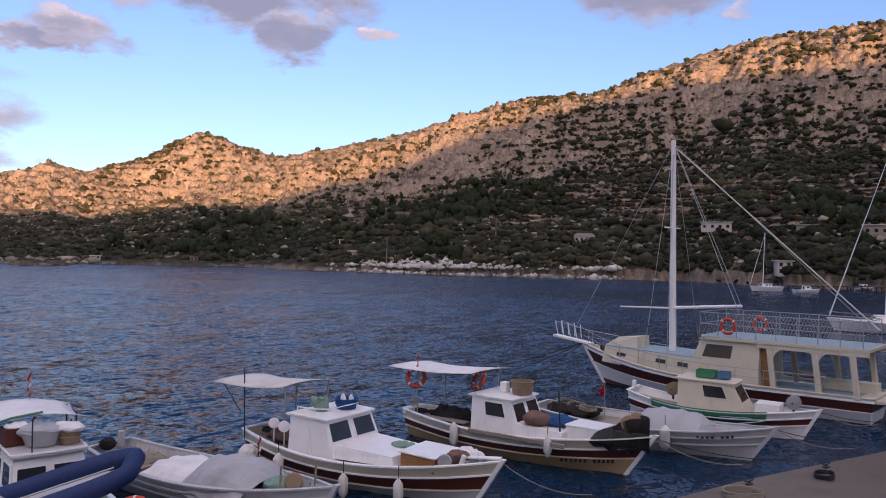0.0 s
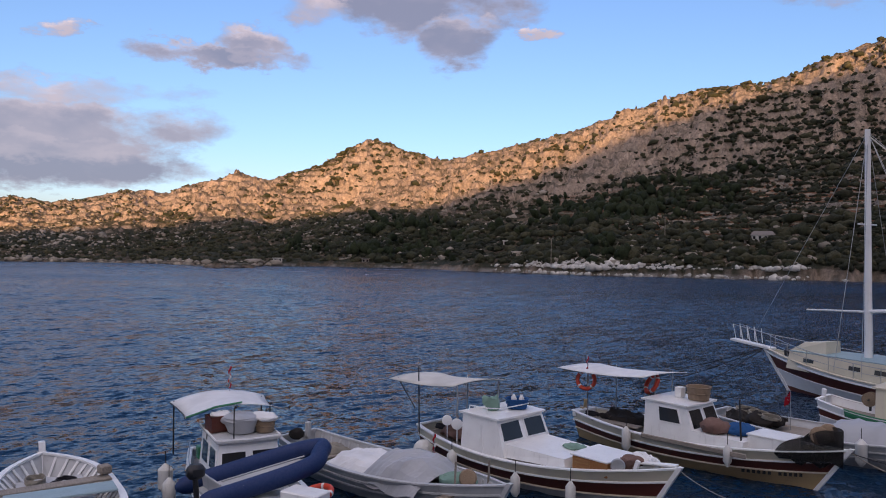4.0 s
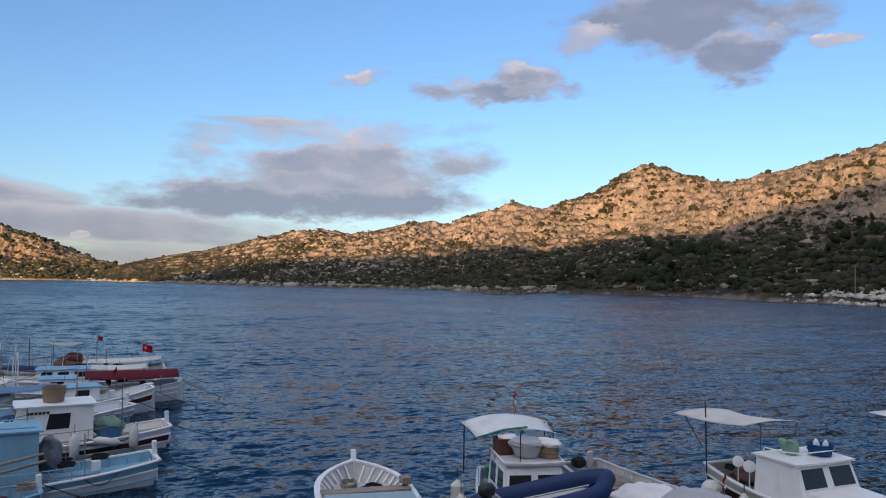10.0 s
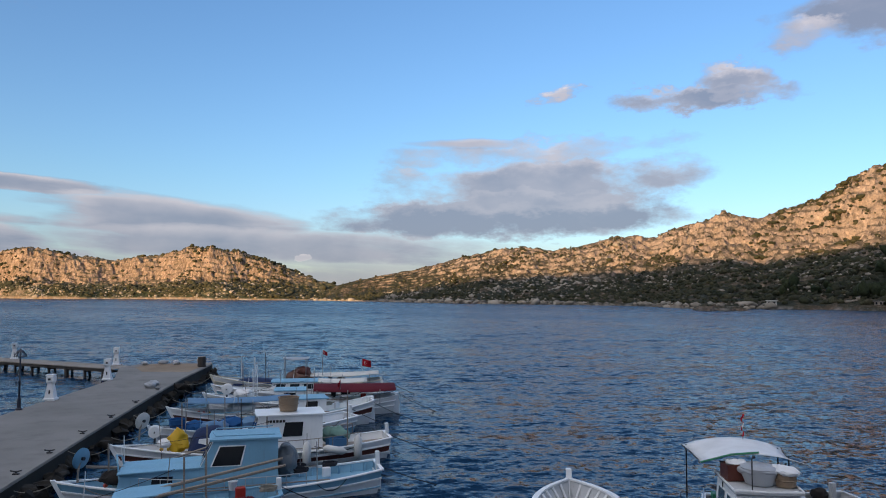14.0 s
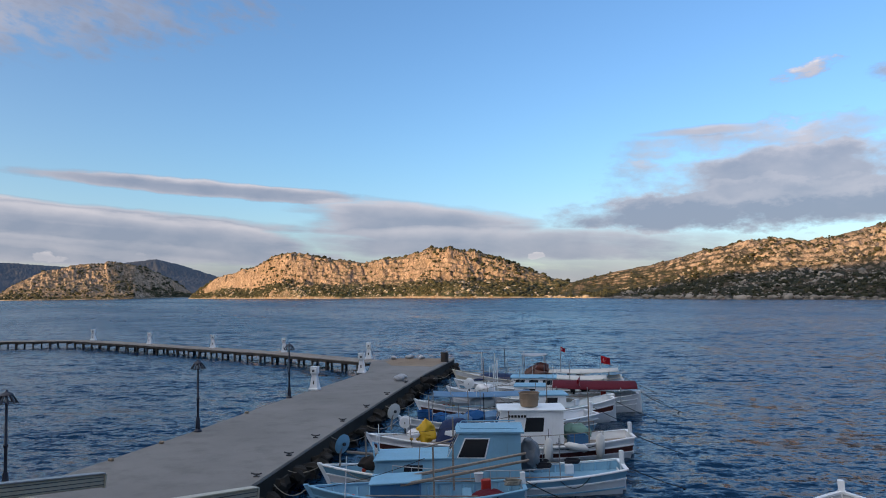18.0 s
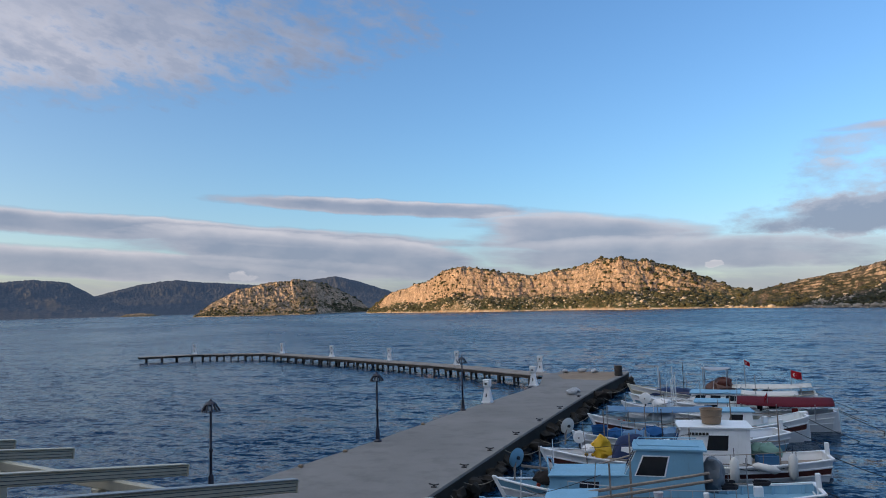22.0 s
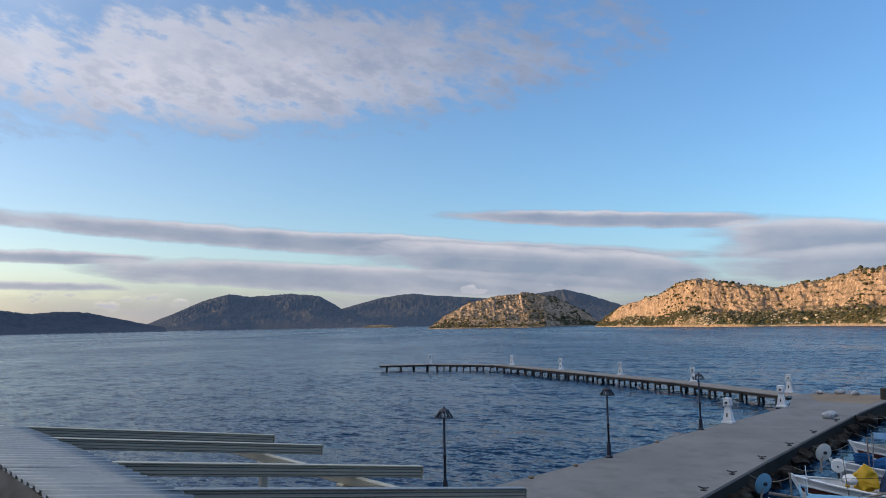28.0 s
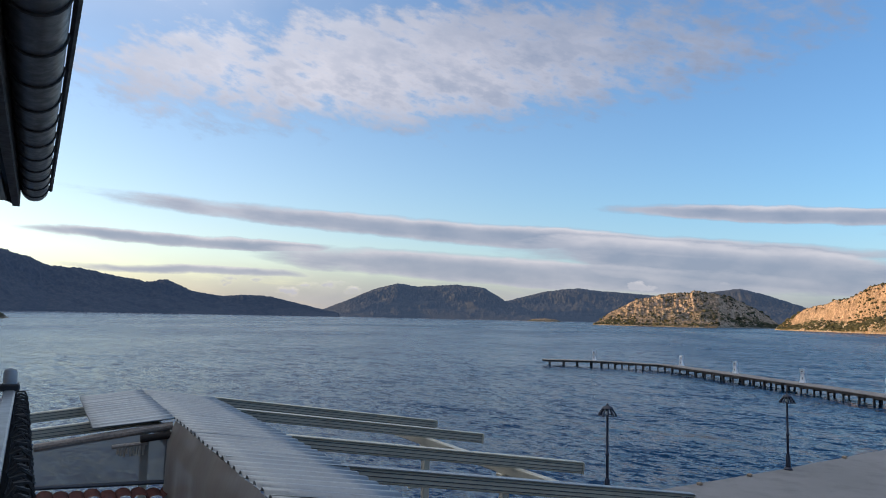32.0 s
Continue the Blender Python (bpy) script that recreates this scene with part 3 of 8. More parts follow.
M_SCRUB = foliage("maquis_scrub", (0.030, 0.036, 0.018), (0.085, 0.078, 0.042))
# darker scrub for the slope below the shadow line
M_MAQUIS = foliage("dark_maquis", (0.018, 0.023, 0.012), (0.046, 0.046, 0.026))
M_PINE = foliage("dark_pine", (0.016, 0.026, 0.010), (0.035, 0.045, 0.018))
rock = Mat("pale_boulders", 0.9, spec=0.2)
rock.color(rock.mix(rock.island, (0.20, 0.175, 0.14), (0.38, 0.33, 0.27))).bump(rock.noise(1.5, 5, 0.7, rock.pos), 0.8, 0.3)
M_BOULDER = rock.m
rock = Mat("white_shore_rock", 0.9, spec=0.2)
rock.color(rock.mix(rock.island, (0.36, 0.34, 0.31), (0.62, 0.59, 0.54))).bump(rock.noise(1.5, 5, 0.7, rock.pos), 0.8, 0.3)
M_SHOREROCK = rock.m


def scatter(land, az0, az1, v0, v1, n, seed, keep, low=0.35):
    """Random places on a slope; keep(az, v, x, y, z, patchy) gives the chance of each."""
    rng = np.random.default_rng(seed)
    az, v = rng.uniform(az0, az1, n), v0 + (v1 - v0) * rng.uniform(0, 1, n) ** 0.9
    x, y, z = land.at(az, v)
    patch = fractal(x, y, 45.0, 4, seed)
    ok = (rng.uniform(0, 1, n) < keep(az, v, x, y, z, patch)) & (z > low)
    return np.stack((x, y, z), -1)[ok], rng, int(ok.sum())


def grow():
    at, rng, n = scatter(MAIN, -45, 55, 0.03, 1.02, 52000, 5, lambda az, v, x, y, z, p: np.clip(0.55 + 1.4 * p - 0.30 * ramp(v, 0.45, 0.8) - 0.34 * ramp(az, 28, 40) * ramp(v, 0.2, 0.5), 0.05, 1))
    r = (rng.gamma(3.0, 0.27, n)[:, None] * np.array([1.15, 1.15, 0.8]) + 0.25) * (1 - 0.35 * ramp(np.degrees(np.arctan2(-at[:, 0], at[:, 1])), 20, 36))[:, None]
    lumps("scrub_north", at + r * [0, 0, 0.35], r, M_SCRUB, 0.35, "dark green scrub bushes dotted over the hillside", "scrub")
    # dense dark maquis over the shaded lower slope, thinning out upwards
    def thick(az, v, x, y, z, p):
        # upper edge set along the shadow line; the dark tone also deepens the shade
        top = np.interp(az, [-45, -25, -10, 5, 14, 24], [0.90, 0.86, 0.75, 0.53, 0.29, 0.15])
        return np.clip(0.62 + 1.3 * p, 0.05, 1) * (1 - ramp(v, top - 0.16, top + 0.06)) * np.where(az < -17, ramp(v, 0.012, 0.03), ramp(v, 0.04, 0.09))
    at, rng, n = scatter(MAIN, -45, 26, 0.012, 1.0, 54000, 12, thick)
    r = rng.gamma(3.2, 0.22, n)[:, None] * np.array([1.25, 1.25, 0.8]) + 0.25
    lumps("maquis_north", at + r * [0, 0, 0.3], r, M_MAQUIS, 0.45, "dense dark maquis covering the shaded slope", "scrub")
    wood = lambda az, v, x, y, z, p: 0.55 * np.clip(0.4 + 1.8 * p, 0, 1) * ramp(az, -13, -9) * (1 - ramp(az, 1, 6)) * ramp(v, 0.28, 0.36) * (1 - ramp(v, 0.52, 0.62)) + np.clip(p * 1.3 - 0.05, 0, 1) * (v < 0.35)
    at, rng, n = scatter(MAIN, -45, 22, 0.04, 0.65, 5200, 6, wood)
    r = rng.uniform(1.2, 3.0, n)[:, None] * np.array([1.0, 1.0, 1.25])
    for i in range(2):
        off = rng.normal(0, 1, (n, 3)) * r * [0.45, 0.45, 0.35]
        lumps("pines_north", at + off + r * [0, 0, 0.6], r * (0.9 - 0.25 * i), M_PINE, 0.4, "dark pine trees on the lower hillside", "trees")
    at, rng, n = scatter(MAIN, -40, 50, 0.03, 0.9, 15000, 7, lambda az, v, x, y, z, p: np.clip(0.34 - 1.2 * p, 0.03, 1))
    r = rng.gamma(2.2, 0.21, n)[:, None] * np.array([1.3, 1.1, 0.7]) + 0.2
    lumps("boulders_north", at + r * [0, 0, 0.2], r, M_BOULDER, 0.4, "pale limestone boulders on the slope", "rocks")
    at, rng, n = scatter(MAIN, -24, 9, 0.008, 0.05, 6500, 8, lambda az, v, x, y, z, p: np.clip(1.05 - v * 32 + 1.2 * p, 0, 1) * ramp(az, -24, -18) * (1 - ramp(az, 3, 8)), 0.1)
    r = rng.gamma(2.0, 0.17, n)[:, None] * np.array([1.3, 1.1, 0.8]) + 0.16
    lumps("shore_rocks", at + r * [0, 0, 0.2], r, M_SHOREROCK, 0.4, "white boulders along the waterline", "rocks")
    at, rng, n = scatter(MAIN, 22, 55, 0.008, 0.03, 900, 9, lambda az, v, x, y, z, p: 0.5 + p, 0.05)
    r = rng.gamma(2.5, 0.3, n)[:, None] * np.array([1.5, 1.3, 0.7]) + 0.2
    lumps("shore_rocks_far", at, r, M_BOULDER, 0.4, "pale boulders along the far waterline", "rocks")
    for land, a0, a1, name, n0, sc in ((HEAD, 53, 81, "scrub_headland", 15000, 0.72), (ISLE, 81, 93.4, "scrub_islet", 4600, 0.9)):
        at, rng, n = scatter(land, a0, a1, 0.03, 1.02, n0, 15, lambda az, v, x, y, z, p: np.clip(0.62 + 1.2 * p - 0.62 * ramp(v, 0.3, 0.6) + 0.30 * ramp(v, 0.93, 1.0), 0.03, 1))
        r = (rng.gamma(3.0, 0.36, n)[:, None] * np.array([1.2, 1.2, 0.8]) + 0.3) * sc
        lumps(name, at + r * [0, 0, 0.3], r, M_SCRUB, 0.35, "green scrub bushes over pale rock", "scrub")
        at, rng, n = scatter(land, a0, a1, 0.02, 0.95, n0 // 2, 16, lambda az, v, x, y, z, p: np.clip(0.3 - 0.9 * p, 0.03, 1) * (1 - ramp(v, 0.3, 0.6)))
        r = (rng.gamma(2.5, 0.3, n)[:, None] * np.array([1.2, 1.0, 0.9]) + 0.3) * sc
        lumps(name.replace("scrub", "boulders"), at, r, M_BOULDER, 0.4, "pale limestone boulders on the slope", "rocks")


grow()


def terrace_walls():
    """Low dry-stone walls that follow the contours of the old fields."""
    k = Mat("dry_stone_wall", 0.9, spec=0.2)
    n = k.noise(1.3, 5, 0.7, k.pos)
    k.color(k.mix(k.step(n, 0.35, 0.65), (0.16, 0.12, 0.09), (0.40, 0.34, 0.28))).bump(n, 1.0, 0.3)
    v = np.linspace(0.03, 0.7, 260)
    verts, faces = [], []
    for i in range(15):
        level = 6.0 + 2.75 * i
        az = np.arange(-38, 9, 0.22)
        A, V = np.meshgrid(az, v, indexing="ij")
        x, y, h = MAIN.at(A, V)
        first = np.argmax(h > level, 1)
        gate = fractal(az * 1.0, az * 0 + i * 5.3, 5.0, 3, 83)
        run = []
        for j in range(len(az)):
            ok = first[j] > 0 and gate[j] > (0.02 if az[j] > -6 else -0.18) and level < 20 + (az[j] < -6) * 30 and (level > 9 or az[j] > -8)
            if ok:
                run.append((x[j, first[j]], y[j, first[j]], level))
            if (not ok or j == len(az) - 1) and len(run) > 2:
                b = len(verts)
                for p in run:
                    rag = 0.25 * math.sin(p[0] * 1.9 + p[1])
                    verts += [(p[0], p[1] - 1.0, level - 1.3), (p[0], p[1] - 0.8, level + 0.45 + rag), (p[0], p[1] + 0.2, level + 0.45 + rag), (p[0], p[1] + 0.4, level - 0.9)]
                for q in range(len(run) - 1):
                    a = b + 4 * q
                    faces += [(a + c, a + c + 1, a + c + 5, a + c + 4) for c in range(3)]
            if not ok:
                run = []
    me = mesh_of("terrace_walls", verts, faces)
    me.materials.append(k.m)
    tagged(new("terrace_walls", me), "pale dry-stone terrace walls across the slope", "wall", kind="stuff")


terrace_walls()


def hill_behind():
    """The ridge behind the village, that shades the harbour from the low sun."""
    xs, ys = np.linspace(-400, 1270, 150), np.linspace(-60, -760, 60)
    X, Y = np.meshgrid(xs, ys, indexing="ij")
    crest = np.interp(X, [-400, -365, -330, -289, -209, -109, -29, 46, 101, 156, 211, 251, 301, 336, 371, 411, 671, 1270], [0, 40, 96, 120, 134, 143, 154, 158, 178, 201, 222, 232, 250, 246, 232, 232, 240, 238])
    start = np.interp(X, [-400, -250, -60, 50], [380, 340, 200, 70])
    across = np.where(Y > -400, ramp((-Y - start) / (400 - start), 0, 1) ** 0.8, 1 - 0.8 * ramp(-Y, 400, 780))
    Z = crest * across + 4.0 * fractal(X, Y, 60, 4, 91) * across - 3.0 * (1 - across) ** 3
    ob = grid_object("hill_south", np.stack((X, Y, Z), -1), M_HILL)
    tagged(ob, "scrub-covered ridge behind the village", "hill", kind="structure")


hill_behind()


# ---- water ----
def sea():
    k = Mat("sea_water", 0.06, spec=0.20)
    k.b.inputs["IOR"].default_value = 1.333
    wind = k.noise(0.010, 3, 0.5, k.pos, (0.5, 1.6, 1.0))
    c = k.mix(k.step(wind, 0.35, 0.65), (0.0026, 0.021, 0.052), (0.0040, 0.028, 0.068))
    # open water is choppier than the sheltered harbour
    reach = k.n.new("ShaderNodeVectorMath")
    reach.operation = "LENGTH"
    k.l.new(k.pos, reach.inputs[0])
    k.color(c).rough(k.math("ADD", k.step(k.math("LOGARITHM", reach.outputs["Value"], math.e), 3.2, 6.2, 0.12, 0.26), k.step(wind, 0.3, 0.7, -0.06, 0.05)))
    # wind wavelets: long-crested ripples from two neighbouring directions, and a fine chop between them
    total = None
    for way, size, long, amount, detail in ((50.0, 0.035, 0.30, 0.16, 2.0), (75.0, 0.14, 0.34, 0.34, 2.0), (45.0, 0.42, 0.36, 0.50, 2.0), (38.0, 1.1, 0.38, 0.60, 2.0), (82.0, 1.5, 0.42, 0.60, 2.0), (60.0, 2.9, 0.42, 0.80, 3.0), (15.0, 4.6, 0.5, 0.65, 2.0), (100.0, 6.5, 0.6, 0.65, 2.0)):
        turn = k.n.new("ShaderNodeMapping")
        turn.vector_type = "POINT"
        turn.inputs["Rotation"].default_value = (0.0, 0.0, -radians(way))
        k.l.new(k.pos, turn.inputs[0])
        n = k.noise(size, detail, 0.55, turn.outputs[0], (long, 1.0, 1.0))
        slope = k.math("MULTIPLY", k.math("SUBTRACT", n, 0.5), amount)
        side = k.math("MULTIPLY", k.math("SUBTRACT", k.noise(size * 1.7, 2.0, 0.5, turn.outputs[0]), 0.5), amount * 0.45)
        push = k.n.new("ShaderNodeCombineXYZ")
        w = radians(way)
        k.l.new(k.math("ADD", k.math("MULTIPLY", slope, -math.sin(w)), k.math("MULTIPLY", side, math.cos(w))), push.inputs[0])
        k.l.new(k.math("ADD", k.math("MULTIPLY", slope, math.cos(w)), k.math("MULTIPLY", side, math.sin(w))), push.inputs[1])
        if total is None:
            total = push.outputs[0]
        else:
            add = k.n.new("ShaderNodeVectorMath")
            add.operation = "ADD"
            k.l.new(total, add.inputs[0]), k.l.new(push.outputs[0], add.inputs[1])
            total = add.outputs[0]
    gust = k.n.new("ShaderNodeVectorMath")
    gust.operation = "SCALE"
    k.l.new(total, gust.inputs[0]), k.l.new(k.step(wind, 0.3, 0.7, 0.85, 1.25), gust.inputs["Scale"])
    add = k.n.new("ShaderNodeVectorMath")
    add.operation = "ADD"
    k.l.new(gust.outputs[0], add.inputs[0]), k.l.new(k.normal, add.inputs[1])
    unit = k.n.new("ShaderNodeVectorMath")
    unit.operation = "NORMALIZE"
    k.l.new(add.outputs[0], unit.inputs[0])
    k.l.new(unit.outputs[0], k.b.inputs["Normal"])
    r = np.concatenate((np.geomspace(8, 1500, 720), np.geomspace(1515, 4900, 50)))
    for name, a0, a1, n in (("sea", -42, 142, 1000), ("sea_behind", 142, 318, 90)):
        A, R_ = np.meshgrid(np.radians(np.linspace(a0, a1, n)), r, indexing="ij")
        x, y = -np.sin(A) * R_, np.cos(A) * R_
        h = 0.05 * fractal(x, y, 5.0, 2, 59) * (1 - ramp(R_, 90, 200))
        # wavelets of many lengths, the short ones near, the long ones far out
        for i in range(7):
            size = 0.26 * 2.0 ** i
            share = np.clip(1.2 - np.abs(np.log2(size / (0.0095 * np.maximum(R_, 26)))), 0, 1)
            h = h + size * (0.19 - 0.08 * ramp(np.log(R_), 3.4, 5.5)) * share * fractal((x * 0.64 + y * 0.77) * 0.4, y * 0.64 - x * 0.77, size, 2, 61 + 5 * i)
        h = h * (1 - 0.8 * ramp(R_, 120, 420))
        calm = 0.85 + 0.5 * fractal(x * 0.5, y, 60.0, 3, 73)
        h = h * calm * (1 - ramp(R_, 1400, 2600)) * ramp(R_, 8, 12) * (1.0 if name == "sea" else 0.0)
        ob = grid_object(name, np.stack((x, y, h - 0.03), -1), k.m)
        tagged(ob, "dark blue rippled sea water of the bay", "water", kind="structure")


sea()


# ---- things and parts ----
def thing(name, label, category, m, group=""):
    ob = new(name)
    ob.empty_display_size = 0.3
    ob.matrix_world = m
    return tagged(ob, label, category, group)


def part(name, bm, mat, parent, label="", smooth=False):
    me = bpy.data.meshes.new(name)
    if isinstance(bm, tuple):
        me.from_pydata([tuple(map(float, v)) for v in bm[0]], [], [tuple(map(int, f)) for f in bm[1]])
        bm2 = bmesh.new()
        bm2.from_mesh(me)
        bmesh.ops.recalc_face_normals(bm2, faces=bm2.faces)
        bm2.to_mesh(me)
        bm2.free()
    else:
        bm.to_mesh(me)
        bm.free()
    if smooth:
        me.shade_smooth()
        me.set_sharp_from_angle(angle=radians(40))
    me.materials.append(mat)
    ob = new(name, me)
    ob.parent = parent
    if label:
        ob["label"] = label
    return ob


def solo(name, bm, mat, m, label, category, group="", kind="", smooth=False):
    """A thing of one mesh."""
    ob = part(name, bm, mat, None, smooth=smooth)
    ob.matrix_world = m
    return tagged(ob, label, category, group, kind)


def box(size, at=(0, 0, 0), turn=(0, 0, 0), bevel=0.015, bm=None):
    bm = bm or bmesh.new()
    made = bmesh.ops.create_cube(bm, size=1.0, matrix=pose(*at, *turn) @ Matrix.Diagonal((*size, 1)))
    if bevel:
        edges = {e for v in made["verts"] for e in v.link_edges}
        bmesh.ops.bevel(bm, geom=list(edges), offset=min(bevel, min(size) * 0.35), segments=1, affect="EDGES", clamp_overlap=True)
    return bm


def rod(a, b, r, r2=None, n=10, bm=None):
    bm = bm or bmesh.new()
    a, b = Vector(a), Vector(b)
    m = Matrix.Translation((a + b) / 2) @ (b - a).to_track_quat("Z", "Y").to_matrix().to_4x4()
    bmesh.ops.create_cone(bm, cap_ends=True, segments=n, radius1=r, radius2=r if r2 is None else r2, depth=(b - a).length, matrix=m)
    return bm


def ball(at, radii, bm=None, n=12, rough=0.0, seed=0):
    bm = bm or bmesh.new()
    made = bmesh.ops.create_uvsphere(bm, u_segments=n, v_segments=max(6, n * 2 // 3), radius=1.0, matrix=Matrix.Translation(at) @ Matrix.Diagonal((*radii, 1)))
    if rough:
        for v in made["verts"]:
            v.co += Vector(noise.noise_vector(v.co * 3.1 + Vector((seed, seed, 0)))) * rough
    return bm


def lathe(profile, n=18, bm=None, at=(0, 0, 0)):
    """Turned about z: (radius, height) from bottom to top, closed at both ends."""
    bm = bm or bmesh.new()
    rings = [[bm.verts.new((r * math.cos(2 * math.pi * i / n) + at[0], r * math.sin(2 * math.pi * i / n) + at[1], z + at[2])) for i in range(n)] for r, z in profile]
    for p, q in zip(rings, rings[1:]):
        for i in range(n):
            bm.faces.new((p[i], p[(i + 1) % n], q[(i + 1) % n], q[i]))
    bm.faces.new(rings[0][::-1])
    bm.faces.new(rings[-1])
    return bm


def tube(points, r, n=6, bm=None, closed=False):
    """A round tube through points."""
    bm = bm or bmesh.new()
    pts = [Vector(p) for p in points]
    rings = []
    for i, p in enumerate(pts):
        a = pts[i - 1] if i or closed else p
        b = pts[(i + 1) % len(pts)] if i < len(pts) - 1 or closed else p
        way = (b - a).normalized()
        side = way.cross(Vector((0, 0, 1)))
        side = side.normalized() if side.length > 0.05 else Vector((1, 0, 0))
        up = side.cross(way).normalized()
        rings.append([bm.verts.new(p + (side * math.cos(2 * math.pi * j / n) + up * math.sin(2 * math.pi * j / n)) * r) for j in range(n)])
    loop = list(zip(rings, rings[1:])) + ([(rings[-1], rings[0])] if closed else [])
    for p, q in loop:
        for j in range(n):
            bm.faces.new((p[j], p[(j + 1) % n], q[(j + 1) % n], q[j]))
    if not closed:
        bm.faces.new(rings[0][::-1])
        bm.faces.new(rings[-1])
    bmesh.ops.recalc_face_normals(bm, faces=bm.faces)
    return bm


def sagging(a, b, sag, n=10):
    a, b = Vector(a), Vector(b)
    return [a.lerp(b, i / n) - Vector((0, 0, sag * 4 * (i / n) * (1 - i / n))) for i in range(n + 1)]


def prism(outline, z0, z1, bm=None, bevel=0.0):
    bm = bm or bmesh.new()
    lo, hi = [bm.verts.new((x, y, z0)) for x, y in outline], [bm.verts.new((x, y, z1)) for x, y in outline]
    n = len(outline)
    for i in range(n):
        bm.faces.new((lo[i], lo[(i + 1) % n], hi[(i + 1) % n], hi[i]))
    bm.faces.new(lo[::-1])
    top = bm.faces.new(hi)
    bmesh.ops.recalc_face_normals(bm, faces=bm.faces)
    if bevel:
        bmesh.ops.bevel(bm, geom=list(top.edges), offset=bevel, segments=2, affect="EDGES")
    return bm


# ---- paints and stuffs ----
M_WHITE = painted("boat_white_paint", (0.85, 0.85, 0.84), 0.4, 0.28)
M_CREAM = painted("cream_paint", (0.66, 0.60, 0.47), 0.42, 0.3)
M_GREYW = painted("greyed_white_paint", (0.52, 0.53, 0.54), 0.55, 0.5)
M_MAROON = painted("maroon_paint", (0.115, 0.028, 0.018), 0.4, 0.3)
M_TAN = painted("tan_hull_paint", (0.42, 0.30, 0.16), 0.45, 0.4)
M_NAVY = painted("navy_paint", (0.012, 0.025, 0.09), 0.45, 0.3)
M_SKY = painted("light_blue_paint", (0.20, 0.41, 0.56), 0.45, 0.5)
M_BLUE = painted("blue_paint", (0.045, 0.16, 0.32), 0.5, 0.5)
M_TEAL = painted("pale_deck_paint", (0.30, 0.42, 0.46), 0.6, 0.4)
M_GREEN = painted("green_paint", (0.02, 0.20, 0.09), 0.45, 0.3)
M_RED = painted("red_paint", (0.42, 0.025, 0.015), 0.5, 0.3)
M_ORANGE = painted("orange_plastic", (0.62, 0.06, 0.026), 0.45, 0.25)
M_BLACK = painted("black_rubber", (0.018, 0.018, 0.019), 0.65, 0.2)
M_ANTIFOUL = painted("red_brown_bottom", (0.10, 0.03, 0.02), 0.6, 0.4)
M_STEEL = painted("galvanised_steel", (0.42, 0.43, 0.44), 0.4, 0.3, 0.7)
M_IRON = painted("dark_iron", (0.035, 0.036, 0.04), 0.5, 0.4, 0.3)
M_LAMP = painted("blue_black_iron", (0.012, 0.016, 0.032), 0.45, 0.2)
M_RUST = painted("rusty_box", (0.36, 0.155, 0.05), 0.75, 0.9, stain=(0.20, 0.055, 0.02))
M_PLANK = timber("weathered_planks", (0.24, 0.20, 0.16), (0.36, 0.31, 0.26), 0.8)
M_VARN = timber("varnished_wood", (0.30, 0.13, 0.045), (0.45, 0.23, 0.09), 0.4)
M_POLE = timber("grey_driftwood", (0.20, 0.16, 0.13), (0.34, 0.29, 0.24), 0.8)
M_PILE = timber("wet_dark_timber", (0.035, 0.028, 0.022), (0.075, 0.06, 0.05), 0.7)
M_YELLOW = painted("yellow_plastic", (0.70, 0.42, 0.015), 0.5, 0.25)


def cloth(name, rgb, rough=0.85, fold=6.0):
    k = Mat(name, rough, spec=0.2)
    wrinkle, broad = k.noise(fold, 5, 0.6), k.noise(1.3, 4)
    k.color(k.mix(k.step(broad, 0.35, 0.75, 0.0, 0.4), rgb, tuple(v * 0.62 for v in rgb))).bump(wrinkle, 0.5, 0.03).bump(k.noise(160, 2), 0.15, 0.002)
    return k.m


M_CANVAS = cloth("pale_canvas", (0.66, 0.64, 0.59))
M_CANVASW = cloth("white_canvas", (0.78, 0.78, 0.78))
M_CANVASB = cloth("faded_blue_canvas", (0.13, 0.24, 0.38))
M_CANVASR = cloth("dark_red_canvas", (0.115, 0.014, 0.024))
M_TARP = cloth("grey_plastic_sheet", (0.42, 0.43, 0.45), 0.4, 3.0)
M_TARPB = cloth("navy_tarpaulin", (0.014, 0.028, 0.085), 0.55)
M_ROPE = cloth("worn_rope", (0.30, 0.27, 0.22), 0.9, 30)
M_ROPED = cloth("dark_rope", (0.03, 0.03, 0.035), 0.9, 30)
M_NETB = cloth("brown_fishing_net", (0.20, 0.12, 0.10), 0.95, 22)
M_NETBL = cloth("blue_fishing_net", (0.02, 0.09, 0.24), 0.95, 22)
M_NETG = cloth("green_fishing_net", (0.20, 0.33, 0.27), 0.95, 22)
M_NETD = cloth("black_netting", (0.03, 0.026, 0.024), 0.95, 22)
M_NETCLEAR = cloth("dull_clear_plastic", (0.17, 0.19, 0.21), 0.35, 3.0)
M_WICKER = timber("wicker", (0.20, 0.13, 0.08), (0.34, 0.25, 0.17), 0.8, (30, 30, 60))
M_FLAG = cloth("red_flag_cloth", (0.36, 0.010, 0.02))
M_FLAGW = cloth("white_flag_cloth", (0.75, 0.73, 0.73))
M_FENDER = painted("white_fender_plastic", (0.70, 0.69, 0.65), 0.5, 0.5)
M_LETTER = painted("dark_lettering", (0.03, 0.025, 0.02), 0.6, 0.2)
M_HYPA = painted("dinghy_hypalon", (0.003, 0.024, 0.105), 0.6, 0.06)


def glass():
    k = Mat("dark_window_glass", 0.06)
